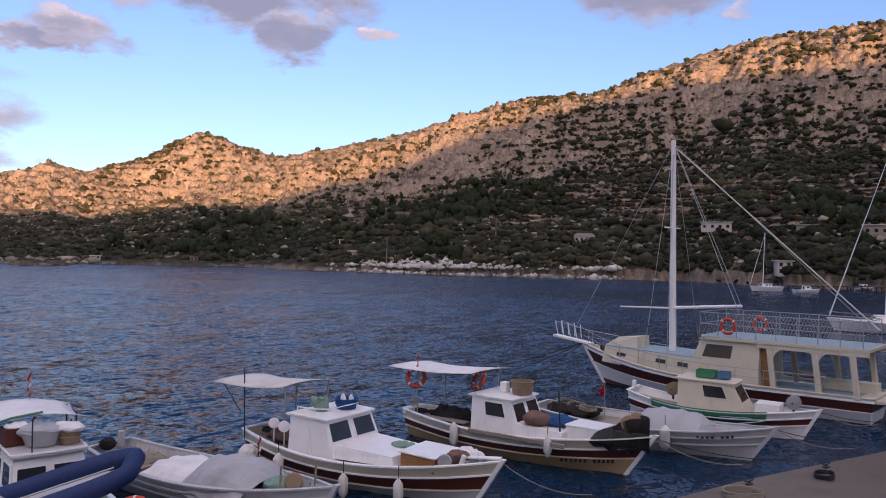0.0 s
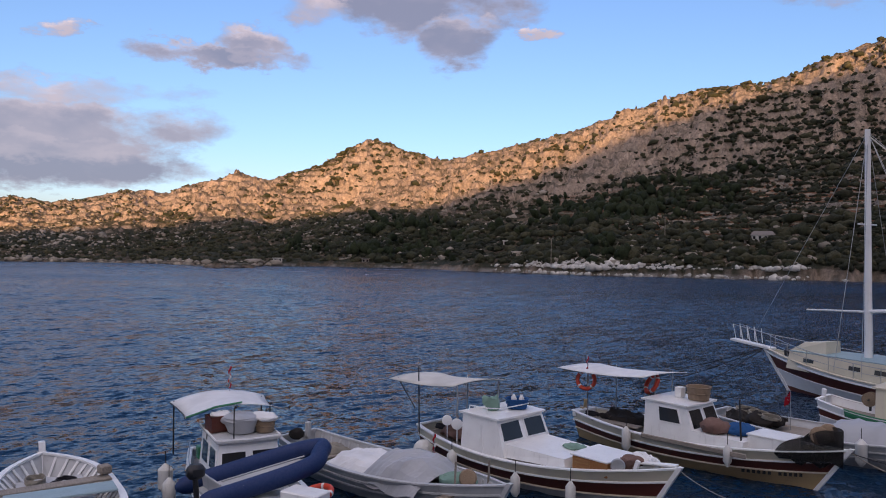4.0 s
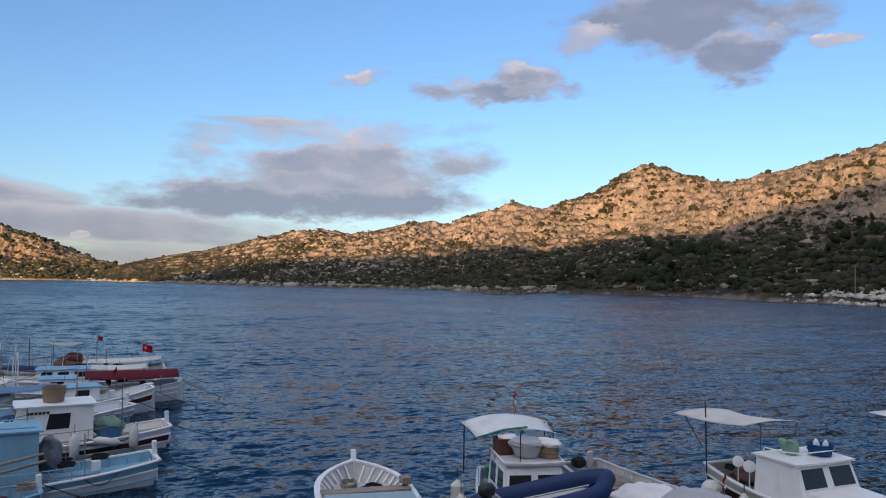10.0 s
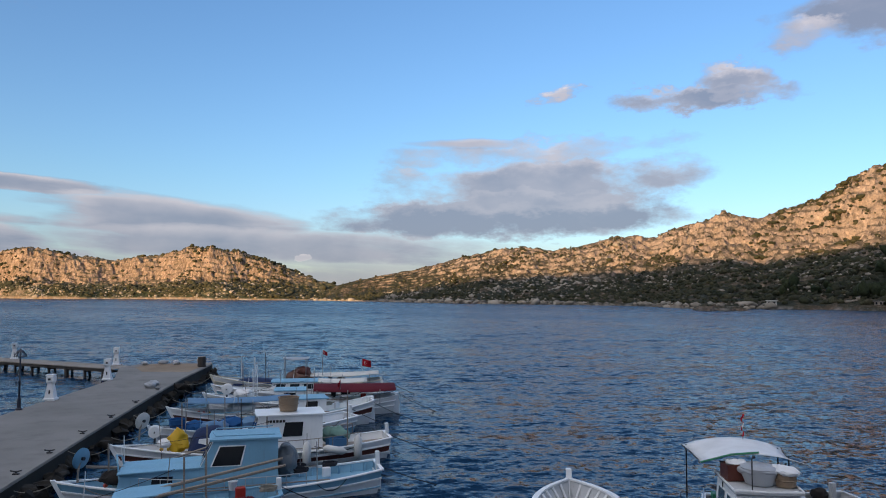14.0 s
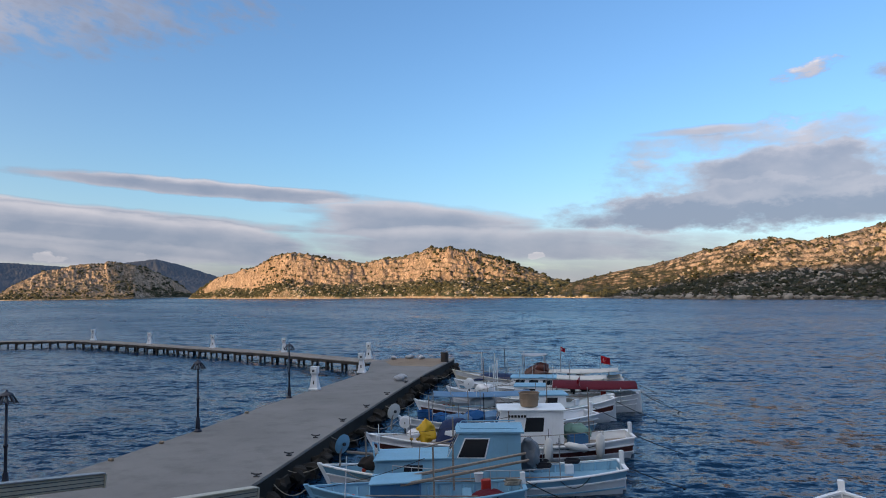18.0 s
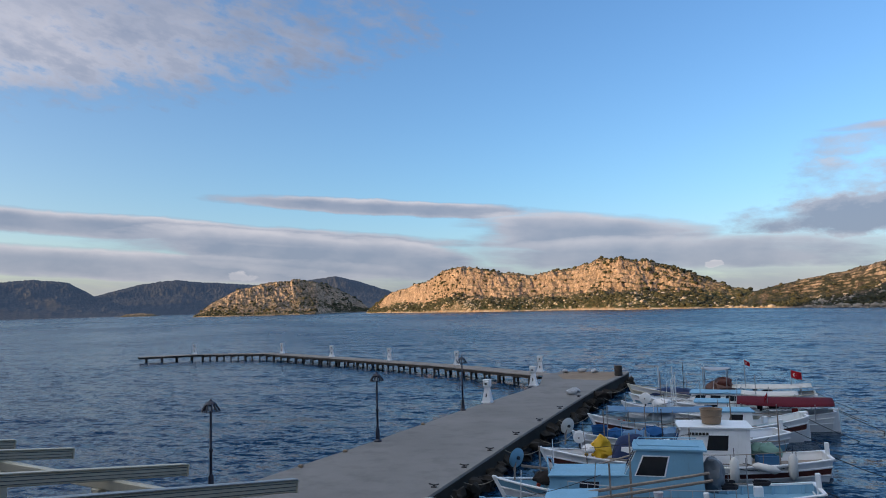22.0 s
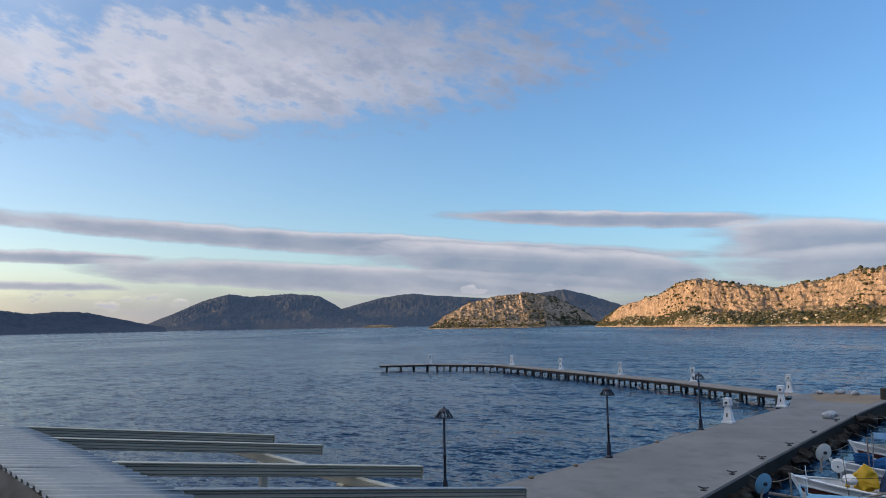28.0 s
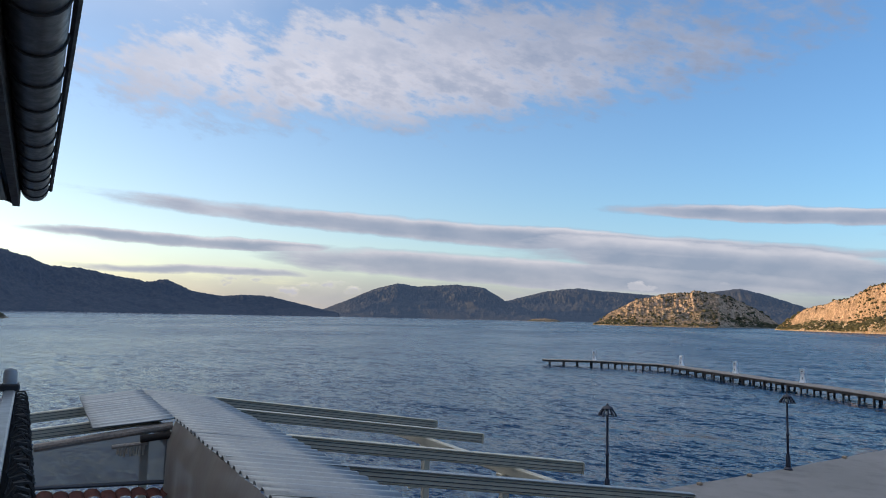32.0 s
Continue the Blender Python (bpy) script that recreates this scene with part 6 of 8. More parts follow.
def gulet():
    h = Hull("sailing_boat", "cream and maroon wooden motor sailer with a tall white mast", (9.7, 43.1), (20.4, 32.9), 4.3, (1.12, 1.15, 2.05), 0.72, 1.9, -0.5)
    h.band("hull_bottom", 0.0, 0.30, M_ANTIFOUL)
    h.band("hull_side", 0.30, 0.62, M_WHITE)
    h.band("sheer_strake", 0.62, 0.91, M_MAROON, out=0.005)
    h.band("bulwark", 0.91, 1.0, M_WHITE)
    h.rail("rubbing_band", 0.62, M_WHITE, 0.03, out=0.012)
    h.rail("rubbing_band", 0.91, M_WHITE, 0.045, out=0.02)
    h.rail("cap_rail", 1.0, M_CREAM, 0.08, out=-0.03, tall=0.4, lift=0.02)
    h.inside(0.88, M_CREAM)
    h.deck("deck", 0.93, M_TEAL)
    h.stem(M_WHITE, 0.15, 0.09)
    # raised foredeck cabin
    v = [(0.0, -1.75, 1.0), (5.6, -1.1, 1.3), (5.6, 1.1, 1.3), (0.0, 1.75, 1.0), (0.0, -1.63, 2.05), (5.5, -0.95, 2.12), (5.5, 0.95, 2.12), (0.0, 1.63, 2.05)]
    fr = [(0, 1, 5, 4), (1, 2, 6, 5), (2, 3, 7, 6), (3, 0, 4, 7), (4, 5, 6, 7)]
    part("trunk_cabin", (v, fr), M_CREAM, h.ob)
    part("cabin_top", (([Vector(p) + Vector((0, 0, 0.004)) for p in v[4:]] + [Vector(p) + Vector((0, 0, 0.05)) for p in v[4:]]), [(0, 1, 5, 4), (1, 2, 6, 5), (2, 3, 7, 6), (3, 0, 4, 7), (4, 5, 6, 7)]), M_TEAL, h.ob, "pale blue-grey deck")
    for u in (0.2, 0.62, 0.84):
        for face in ([v[0], v[1], v[5], v[4]], [v[2], v[3], v[7], v[6]]):
            window(h.ob, face, u - 0.05, u + 0.05, 0.52, 0.72, M_CREAM, 0.03)
    hump = [(3.8, -0.75, 2.08), (5.75, -0.6, 2.1), (5.75, 0.6, 2.1), (3.8, 0.75, 2.08), (3.8, -0.66, 2.72), (5.0, -0.5, 2.58), (5.0, 0.5, 2.58), (3.8, 0.66, 2.72)]
    part("hatch_hood", (hump, fr), M_CREAM, h.ob)
    cabin(h, -2.75, 0.8, 1.0, 3.0, 1.75, 1.58, 0.75, M_CREAM, M_CREAM, front=2, sides=((0.42, 0.86),), side_v=(0.60, 0.90), front_v=(0.66, 0.92), roof_over=0.05, door=False)
    # upper deck over the stern
    part("upper_deck", prism([(-7.25, -1.7), (-0.2, -1.75), (0.15, -1.2), (0.15, 1.2), (-0.2, 1.75), (-7.25, 1.7)], 3.04, 3.18), M_CREAM, h.ob)
    part("upper_floor", prism([(-7.15, -1.6), (-0.2, -1.65), (0.05, -1.1), (0.05, 1.1), (-0.2, 1.65), (-7.15, 1.6)], 3.185, 3.195), M_TEAL, h.ob, "pale blue-grey deck")
    for y in (-1.62, 1.62):
        for i in range(9):
            x = -7.0 + i * 0.88
            part("rail_post", rod((x, y, 3.18), (x, y, 4.3), 0.022, n=6), M_STEEL, h.ob)
        for z in (3.76, 4.3):
            part("hand_rail", rod((-7.0, y, z), (0.05, y, z), 0.02, n=6), M_STEEL, h.ob)
        bm = bmesh.new()
        for i in range(47):
            for s in (1, -1):
                x = -7.0 + i * 0.15
                rod((x, y, 3.24), (min(0.05, max(-7.0, x + s * 0.38)), y, 4.26), 0.006, n=3, bm=bm)
        part("rail_net", bm, M_STEEL, h.ob, "netting in the railing")
    for x in (0.05, -7.0):
        for z in (3.76, 4.3):
            part("hand_rail", rod((x, -1.62, z), (x, 1.62, z), 0.02, n=6), M_STEEL, h.ob)
    # round-cornered openings of the aft cockpit, between leaning posts
    for y in (-1.62, 1.62):
        part("arch_beam", box((4.6, 0.12, 0.2), (-4.95, y, 2.94)), M_CREAM, h.ob)
        for x in (-3.35, -5.25, -6.75):
            part("arch_post", box((0.26, 0.13, 1.95), (x + 0.05, y, 2.0), (0, 7, 0), 0.04), M_CREAM, h.ob)
        for x, way in ((-3.62, 1), (-4.98, -1), (-5.5, 1), (-6.5, -1)):
            part("arch_corner", prism([(0, 0), (-0.42 * way, 0), (-0.27 * way, -0.06), (-0.13 * way, -0.17), (-0.04 * way, -0.33), (0, -0.5)][::way], -0.055, 0.055), M_CREAM, h.ob).matrix_local = pose(x + 0.25 * way, y, 2.86, 90)
    part("cockpit_seat", box((2.4, 0.7, 0.45), (-5.9, -0.9, 1.25)), M_CREAM, h.ob)
    part("cockpit_table", box((1.2, 0.8, 0.06), (-4.6, 0.1, 1.75)), M_VARN, h.ob)
    part("companionway", box((0.05, 1.0, 1.6), (-2.79, 0.5, 1.9)), M_VARN, h.ob, "brown wooden door")
    part("ladder", box((0.5, 0.06, 1.9), (-2.95, 1.3, 2.0), (0, 14, 0)), M_VARN, h.ob, "brown wooden ladder")
    part("stern_platform", box((1.2, 2.8, 0.14), (-7.35, 0, 1.0)), M_CREAM, h.ob)
    # mast, boom and rigging
    part("mast", rod((2.15, 0, 2.1), (2.28, 0, 12.9), 0.18, 0.12, 16), M_WHITE, h.ob, "white painted mast", True)
    part("boom", rod((2.15, 0.05, 4.3), (-1.35, 0.0, 4.6), 0.09, 0.07), M_WHITE, h.ob, smooth=True)
    part("spar", rod((2.3, 0, 4.28), (5.1, 0.1, 4.2), 0.05, 0.04), M_WHITE, h.ob, smooth=True)
    part("spreader", rod((2.25, -0.9, 8.4), (2.25, 0.9, 8.4), 0.035), M_WHITE, h.ob)
    top = (2.27, 0, 12.75)
    for b in ((7.9, 0, 2.9), (-7.6, -0.3, 3.2), (2.8, -1.95, 1.6), (2.8, 1.95, 1.6), (1.5, -2.05, 1.45), (1.5, 2.05, 1.45), (-1.3, 0, 4.65), (-1.9, 1.65, 4.2)):
        part("stay", rod(top, b, 0.014, n=5), M_STEEL, h.ob)
    part("forestay_sail", rod((2.25, 0, 12.6), (-7.2, -0.2, 3.9), 0.03, n=6), M_CANVAS, h.ob)
    # bowsprit with pulpit
    b = h.at(1, 1)
    part("bowsprit", box((2.4, 0.5, 0.12), (b.x + 0.7, 0, b.z + 0.12), (0, -7, 0)), M_WHITE, h.ob)
    for i in range(4):
        for y in (-0.24, 0.24):
            x = b.x + 0.3 + i * 0.42
            part("pulpit_post", rod((x, y, b.z + 0.2 + i * 0.06), (x + 0.12, y * 1.3, b.z + 0.95 + i * 0.05), 0.022, n=6), M_WHITE, h.ob)
    for s in (-1, 1):
        pts = [h.at(u, 1.0, s, -0.05) + Vector((0, 0, 0.75)) for u in np.linspace(0.12, 1.0, 18)] + [Vector((b.x + 1.7, 0.3 * s, b.z + 1.1))]
        part("guard_rail", tube(pts, 0.018), M_STEEL, h.ob)
        pts = [p - Vector((0, 0, 0.36)) for p in pts[:-1]]
        part("guard_rail", tube(pts, 0.012), M_STEEL, h.ob)
        for u in np.linspace(0.12, 0.97, 11):
            p = h.at(u, 1.0, s, -0.05)
            part("stanchion", rod(p, p + Vector((0, 0, 0.75)), 0.016, n=6), M_STEEL, h.ob)
    part("windlass", box((0.5, 0.6, 0.35), (5.95, 0, 1.95), bevel=0.06), M_IRON, h.ob)
    lifebuoy(h.local(-1.35, 1.72, 3.72, 90, 0, 0))
    lifebuoy(h.local(-1.7, -1.55, 3.66, 90, 0, 0))
    return h


HULL_S = gulet()


# ---- boats before the quay, seen from above ----
def boat_dinghy():
    h = fishing_hull("fishing_boat", "white wooden boat with arched awning, moored under the house", (-5.6, 15.6), (-10.65, 22.1), 2.7, (0.9, 0.72, 1.05), M_GREYW, M_WHITE, M_WHITE, M_GREYW, M_GREYW, M_WHITE)
    cabin(h, -2.2, 0.05, 0.65, 1.95, 0.92, 0.80, 0.35, M_WHITE, M_GREYW, front=2, sides=((0.15, 0.45), (0.58, 0.88)), brow=0.03, front_v=(0.42, 0.8), side_v=(0.42, 0.82))
    part("roof_trim", tube([(-2.3, -0.86, 2.03), (-0.26, -0.83, 2.0), (-0.14, 0, 1.99), (-0.26, 0.83, 2.0), (-2.3, 0.86, 2.03)], 0.03, 6), M_WHITE, h.ob, smooth=True)
    awning(h, -4.2, -1.5, 1.4, 2.34, ((-4.1, -1.3), (-1.6, -0.8), (-1.6, 0.8), (-3.9, 1.25), (-2.7, 1.2)), M_CANVASW, sag=0.26, z_deck=0.8, slope=0.05, post_mat=M_IRON)
    part("awning_trim", tube([(-1.5, -1.38, 2.40), (-1.48, -0.6, 2.63), (-1.48, 0.1, 2.70)], 0.028, 6), M_GREEN, h.ob, "green hem")
    part("awning_hoop", tube([(-4.2, -1.4, 2.32), (-3.3, -1.3, 2.28), (-2.4, -1.28, 2.29), (-1.5, -1.4, 2.38)], 0.02, 6), M_IRON, h.ob)
    flag(h.local(-4.0, 0.3, 2.75), 0.6, 0.4, 1.0, emblem=False)
    crate(h.local(-1.4, -0.55, 2.01, 0, 0, 10), (0.5, 0.55, 0.42), M_MAROON, "dark red fish crate on the cabin roof")
    bundle("net_bag", h.local(-1.45, -0.5, 2.36), (0.28, 0.26, 0.08), M_CANVASW, "white sacking in the crate", "cloth", 4, 0.08)
    ob = thing("covered_tub", "round tub under grey plastic on the cabin roof", "tub", h.local(-1.0, -0.02, 2.01))
    part("tub", lathe([(0.34, 0), (0.46, 0.3), (0.47, 0.42), (0.40, 0.46)], 22), M_TARP, ob, smooth=True)
    bm = ball((0, 0, 0.36), (0.50, 0.50, 0.13), n=22, rough=0.12, seed=2)
    part("cover", bm, M_TARP, ob, "wrinkled grey plastic cover", True)
    basket(h.local(-0.8, 0.56, 2.01), 0.27, 0.34)
    bundle("cloth_cover", h.local(-0.8, 0.56, 2.31), (0.34, 0.32, 0.1), M_CANVASW, "white cloth over the wicker basket", "cloth", 6, 0.06)
    part("lamp_pole", tube([(-0.4, -0.35, 1.98), (-0.4, -0.35, 2.75), (-0.36, -0.32, 2.8)], 0.018, 6), M_IRON, h.ob)
    part("lamp_head", box((0.1, 0.07, 0.07), (-0.34, -0.32, 2.81), bevel=0.02), M_IRON, h.ob)
    part("stern_locker", box((0.9, 1.2, 0.3), (-3.4, 0.2, 0.85), (0, 0, 4), 0.04), M_WHITE, h.ob)
    part("green_box", box((0.35, 0.25, 0.35), (-2.9, -0.7, 1.1)), M_GREEN, h.ob, "green box")
    fender(h.local(-2.6, -1.72, 0.55), 0.2, 0.7)
    fender(h.local(-1.7, -1.75, 0.45), 0.17, 0.6)
    for s in (-1, 1):
        pts = [h.at(u, 1.0, s, -0.04) + Vector((0, 0, 0.35)) for u in np.linspace(0.05, 0.5, 10)]
        part("hand_rail", tube(pts, 0.016, 6), M_STEEL, h.ob)
    solo("fish_box", box((1.0, 0.6, 0.36), (0, 0, 0.18), bevel=0.03), M_WHITE, h.local(2.6, 0.62, 1.0, 0, 0, 35), "white fish box on the foredeck", "box")
    lifebuoy(h.local(2.2, 1.05, 1.12, 14, 6, 0))
    return h


HULL_D = boat_dinghy()


def rubber_dinghy(m):
    ob = thing("rubber_dinghy", "dark blue inflatable dinghy laid over the foredeck", "dinghy", m)
    L, w, r = 3.3, 0.62, 0.22
    pts = [(-L / 2, -w, 0), (-L / 4, -w, 0), (L / 8, -w, 0.02), (L / 3, -w * 0.85, 0.06), (L / 2 - 0.25, -w * 0.45, 0.14), (L / 2, 0, 0.18),
           (L / 2 - 0.25, w * 0.45, 0.14), (L / 3, w * 0.85, 0.06), (L / 8, w, 0.02), (-L / 4, w, 0), (-L / 2, w, 0)]
    fine = []
    for i in range(len(pts) - 1):
        p0, p1, p2, p3 = (Vector(pts[max(0, min(len(pts) - 1, i + k))]) for k in (-1, 0, 1, 2))
        for t in np.linspace(0, 1, 5)[:-1]:
            fine.append(0.5 * (2 * p1 + (p2 - p0) * t + (2 * p0 - 5 * p1 + 4 * p2 - p3) * t * t + (3 * p1 - p0 - 3 * p2 + p3) * t ** 3))
    fine.append(Vector(pts[-1]))
    part("tube", tube(fine, r, 16), M_HYPA, ob, smooth=True)
    for y in (-w, w):
        part("tube_end", lathe([(r, 0), (r * 0.8, 0.16), (r * 0.35, 0.28), (0.02, 0.3)], 16), M_HYPA, ob, smooth=True).matrix_local = pose(-L / 2, y, 0, 0, -90, 0)
    part("floor", prism([(-L / 2 + 0.1, -w), (L / 4, -w), (L / 2 - 0.3, 0), (L / 4, w), (-L / 2 + 0.1, w)], -0.12, -0.06), M_GREYW, ob)
    part("transom", box((0.05, 2 * w - 0.2, 0.42), (-L / 2 + 0.3, 0, 0.05)), M_GREYW, ob)
    for y in (-w - r * 0.6, w + r * 0.6):
        part("grab_line", tube(sagging((-0.9, y, 0.16), (0.7, y, 0.16), 0.1), 0.012, 5), M_CANVASW, ob, "white grab line")
        part("patch", box((0.32, 0.05, 0.10), (-0.1, y * 0.98, 0.14), (30 if y > 0 else -30, 0, 0), 0.01), M_TARP, ob, "grey patch")
    part("oar", rod((-1.2, -0.25, 0.2), (0.8, -0.55, 0.32), 0.022), M_STEEL, ob)
    motor = part("outboard_cowl", box((0.42, 0.28, 0.34), (-L / 2 - 0.04, 0, 0.50), (0, 12, 0), 0.09), M_IRON, ob, "grey outboard motor cowl", True)
    part("outboard_leg", box((0.12, 0.10, 0.7), (-L / 2 - 0.06, 0, 0.0), bevel=0.03), M_IRON, ob)
    return ob


rubber_dinghy(pose(-7.35, 17.9, 1.5, 3, -6, 51))


def sheet_over(name, h, x0, x1, w, z0, z1, mat, label, seed=0, rough=0.10, peak=0.5):
    """A cloth thrown over a heap, wrinkled, falling to the sides."""
    n, k = 20, 14
    v, f = [], []
    for i in range(n + 1):
        for j in range(k + 1):
            s, t = i / n, j / k * 2 - 1
            top = (1 - abs(t) ** 2.6) * (1 - abs((s - peak) / max(peak, 1 - peak)) ** 4)
            q = Vector((x0 + (x1 - x0) * s, w * t, z0 + (z1 - z0) * top))
            q.z += rough * noise.noise(Vector((q.x * 1.7, q.y * 2.1, seed))) + rough * 0.4 * noise.noise(Vector((q.x * 5, q.y * 6, seed)))
            v.append(q)
    for i in range(n):
        for j in range(k):
            a = i * (k + 1) + j
            f.append((a, a + 1, a + k + 2, a + k + 1))
    ob = part(name, (v, f), mat, None, smooth=False)
    ob.matrix_world = h.m
    ob.modifiers.new("thick", "SOLIDIFY").thickness = 0.015
    return tagged(ob, label, "tarpaulin")


def ribs(h, u0, u1, n, f0, mat, w=0.05):
    for side in (1, -1):
        for i in range(n):
            u = u0 + (u1 - u0) * i / (n - 1)
            p, q = h.at(u, 0.97, side, -0.10), h.at(u, f0, side, -0.14)
            part("rib", rod(p, q, w, n=4), mat, h.ob)


def boat_open_grey():
    h = fishing_hull("fishing_boat", "long grey open boat under plastic sheets", (-1.6, 19.5), (-8.9, 24.2), 2.5, (0.9, 0.7, 1.05), M_GREYW, M_GREYW, M_GREYW, M_GREYW, M_PLANK, M_GREYW, deck_f=0.6)
    ribs(h, 0.04, 0.95, 22, 0.6, M_GREYW)
    for x in (-3.3, -2.2, 2.9):
        part("thwart", box((0.25, 1.9, 0.05), (x, 0, 0.62)), M_PLANK, h.ob)
    sheet_over("tarpaulin", h, -1.7, 0.9, 1.15, 0.5, 0.95, M_CANVASW, "crumpled white plastic sheet over the boat", 3, 0.14, 0.4)
    sheet_over("tarpaulin", h, -0.2, 2.2, 1.2, 0.5, 1.3, M_TARP, "grey tarpaulin over a heap in the boat", 5, 0.16, 0.55)
    bundle("rope_heap", h.local(-2.7, 0.1, 0.55), (0.5, 0.6, 0.16), M_ROPE, "tangled brown rope heap", "rope", 7, 0.15)
    bundle("fishing_net", h.local(2.7, 0.0, 0.68), (0.5, 0.45, 0.22), M_NETG, "pale green net heap by the bow", "net", 8, 0.1)
    solo("wheel", lathe([(0.2, -0.05), (0.24, 0), (0.2, 0.05)], 18), M_WICKER, h.local(3.2, -0.2, 1.05, 70, 0, 30), "worn wooden net wheel", "wheel")
    for x, y in ((3.0, -0.5), (3.45, 0.3)):
        part("post", rod((x, y, 0.6), (x + 0.05, y, 1.5), 0.03, n=6), M_PLANK, h.ob)
    flag(h.local(0.75, 1.1, 0.9), 0.7, 0.35, 1.0, emblem=False)
    part("stern_bitt", box((0.16, 0.16, 0.5), (-4.2, 0.3, 1.0)), M_GREYW, h.ob)
    bundle("motor_cover", h.local(-3.95, -0.35, 0.85), (0.3, 0.2, 0.2), M_NETD, "black cover on the stern", "cover", 11, 0.05)
    return h


HULL_O = boat_open_grey()


def boat_rowing():
    h = Hull("rowing_boat", "broad weathered white open boat with ribbed sides", (-15.1, 20.1), (-10.5, 15.4), 2.85, (0.8, 0.65, 0.95), 0.55, 0.5)
    h.half = lambda u: h.B / 2 * (0.6 + 0.4 * math.sin(math.pi / 2 * min(u / 0.45, 1))) * (1 if u < 0.5 else max(0.0, 1 - ((u - 0.5) / 0.5) ** 3.4))
    for name, f0, f1 in (("hull_bottom", 0.0, 0.4), ("hull_side", 0.4, 0.75), ("bulwark", 0.75, 1.0)):
        h.band(name, f0, f1, M_GREYW)
    h.rail("rubbing_band", 0.78, M_GREYW, 0.03, out=0.012)
    h.rail("cap_rail", 1.0, M_WHITE, 0.09, out=-0.05, tall=0.35, lift=0.02)
    h.inside(0.55, M_GREYW, 0.06)
    h.deck("floor", 0.58, M_GREYW)
    ribs(h, 0.35, 0.95, 15, 0.58, M_WHITE, 0.045)
    h.stem(M_WHITE, 0.32, 0.09)
    for i in range(7):
        part("floor_plank", box((3.0, 0.2, 0.03), (0.6, -0.72 + i * 0.24, 0.50 + 0.004 * (i % 2)), (0, 0, 1.5 * (i % 3 - 1)), 0.006), M_GREYW, h.ob)
    part("thwart", box((0.45, 2.6, 0.06), (0.35, 0, 0.78), (0, 0, 3)), M_PLANK, h.ob, "brown plank seat")
    part("thwart", box((0.8, 2.5, 0.06), (-0.5, 0, 0.80), (0, 0, -2)), M_TEAL, h.ob, "grey-green plank seat")
    coil(h.local(1.6, 0.35, 0.54), 0.34, 5)
    coil(h.local(1.2, -0.35, 0.54, 0, 0, 40), 0.28, 4, M_ROPED)
    bundle("rag", h.local(0.9, -0.1, 0.54), (0.36, 0.16, 0.08), M_ROPED, "dark heap of rope and cloth", "cloth", 4, 0.08)
    solo("wooden_block", box((0.32, 0.3, 0.22), (0, 0, 0.11), bevel=0.03), M_POLE, h.local(0.55, -1.18, 0.86, 0, 0, 8), "worn wooden block on the gunwale", "block")
    return h


HULL_R = boat_rowing()


# ---- boats along the pier ----
def poles(h, spots):
    for x, y, z0, z1, r, mat in spots:
        part("pole", rod((x, y, z0), (x + 0.03, y, z1), r, n=7), mat, h.ob)


def side_rail(h, u0, u1, lift, mat=None, n=9):
    for s in (-1, 1):
        pts = [h.at(u, 1.0, s, -0.05) + Vector((0, 0, lift)) for u in np.linspace(u0, u1, 12)]
        part("hand_rail", tube(pts, 0.016, 6), mat or M_STEEL, h.ob)
        for u in np.linspace(u0, u1, n):
            p = h.at(u, 1.0, s, -0.05)
            part("stanchion", rod(p, p + Vector((0, 0, lift)), 0.014, n=5), mat or M_STEEL, h.ob)


def dish(m, mat):
    ob = thing("net_sheave", "round pale net sheave on a bent arm", "winch", m)
    part("disc", lathe([(0.30, -0.05), (0.34, -0.03), (0.22, 0), (0.34, 0.03), (0.30, 0.05)], 22), mat, ob, smooth=True).matrix_local = pose(0, 0, 0.75, 78, 0, 0)
    part("arm", tube([(0, 0, 0), (0.06, 0, 0.4), (0, 0, 0.75)], 0.04, 8), M_POLE, ob)
    part("hub", rod((0, -0.12, 0.75), (0, 0.12, 0.75), 0.06), M_IRON, ob)
    return ob


def boat_blue_open():
    h = fishing_hull("fishing_boat", "blue open fishing boat with bare spars", (-23.9, 7.1), (-20.8, 13.0), 2.3, (0.95, 0.75, 0.95), M_BLUE, M_BLUE, M_BLUE, M_SKY, M_BLUE, M_SKY, deck_f=0.62, sit=0.15)
    ribs(h, 0.05, 0.9, 16, 0.62, M_SKY)
    part("thwart", box((0.3, 2.0, 0.06), (-1.6, 0, 0.62)), M_SKY, h.ob)
    ob = thing("engine_box", "light blue engine box with a sloping lid", "box", h.local(0.6, 0, 0.55))
    part("body", box((1.5, 1.2, 0.6), (0, 0, 0.3)), M_BLUE, ob)
    part("lid", box((1.6, 1.3, 0.06), (0, 0, 0.63), (0, 3, 0)), M_SKY, ob)
    bundle("cloth_heap", h.local(-2.3, 0.1, 0.55), (0.55, 0.5, 0.14), M_CANVASR, "dark red cloth heap in the stern", "cloth", 3, 0.06)
    h.stern_post(M_WHITE, 0.4)
    for y, r in ((-0.5, 4), (0.45, -3)):
        part("sprit", rod((0.9, y, 1.0), (-3.4, y + 0.9, 2.0), 0.06, 0.04, 6), M_POLE, h.ob, "brown wooden spar")
    poles(h, ((-0.6, 0.8, 0.6, 2.3, 0.03, M_POLE), (-1.2, -0.8, 0.6, 2.1, 0.03, M_POLE)))
    return h


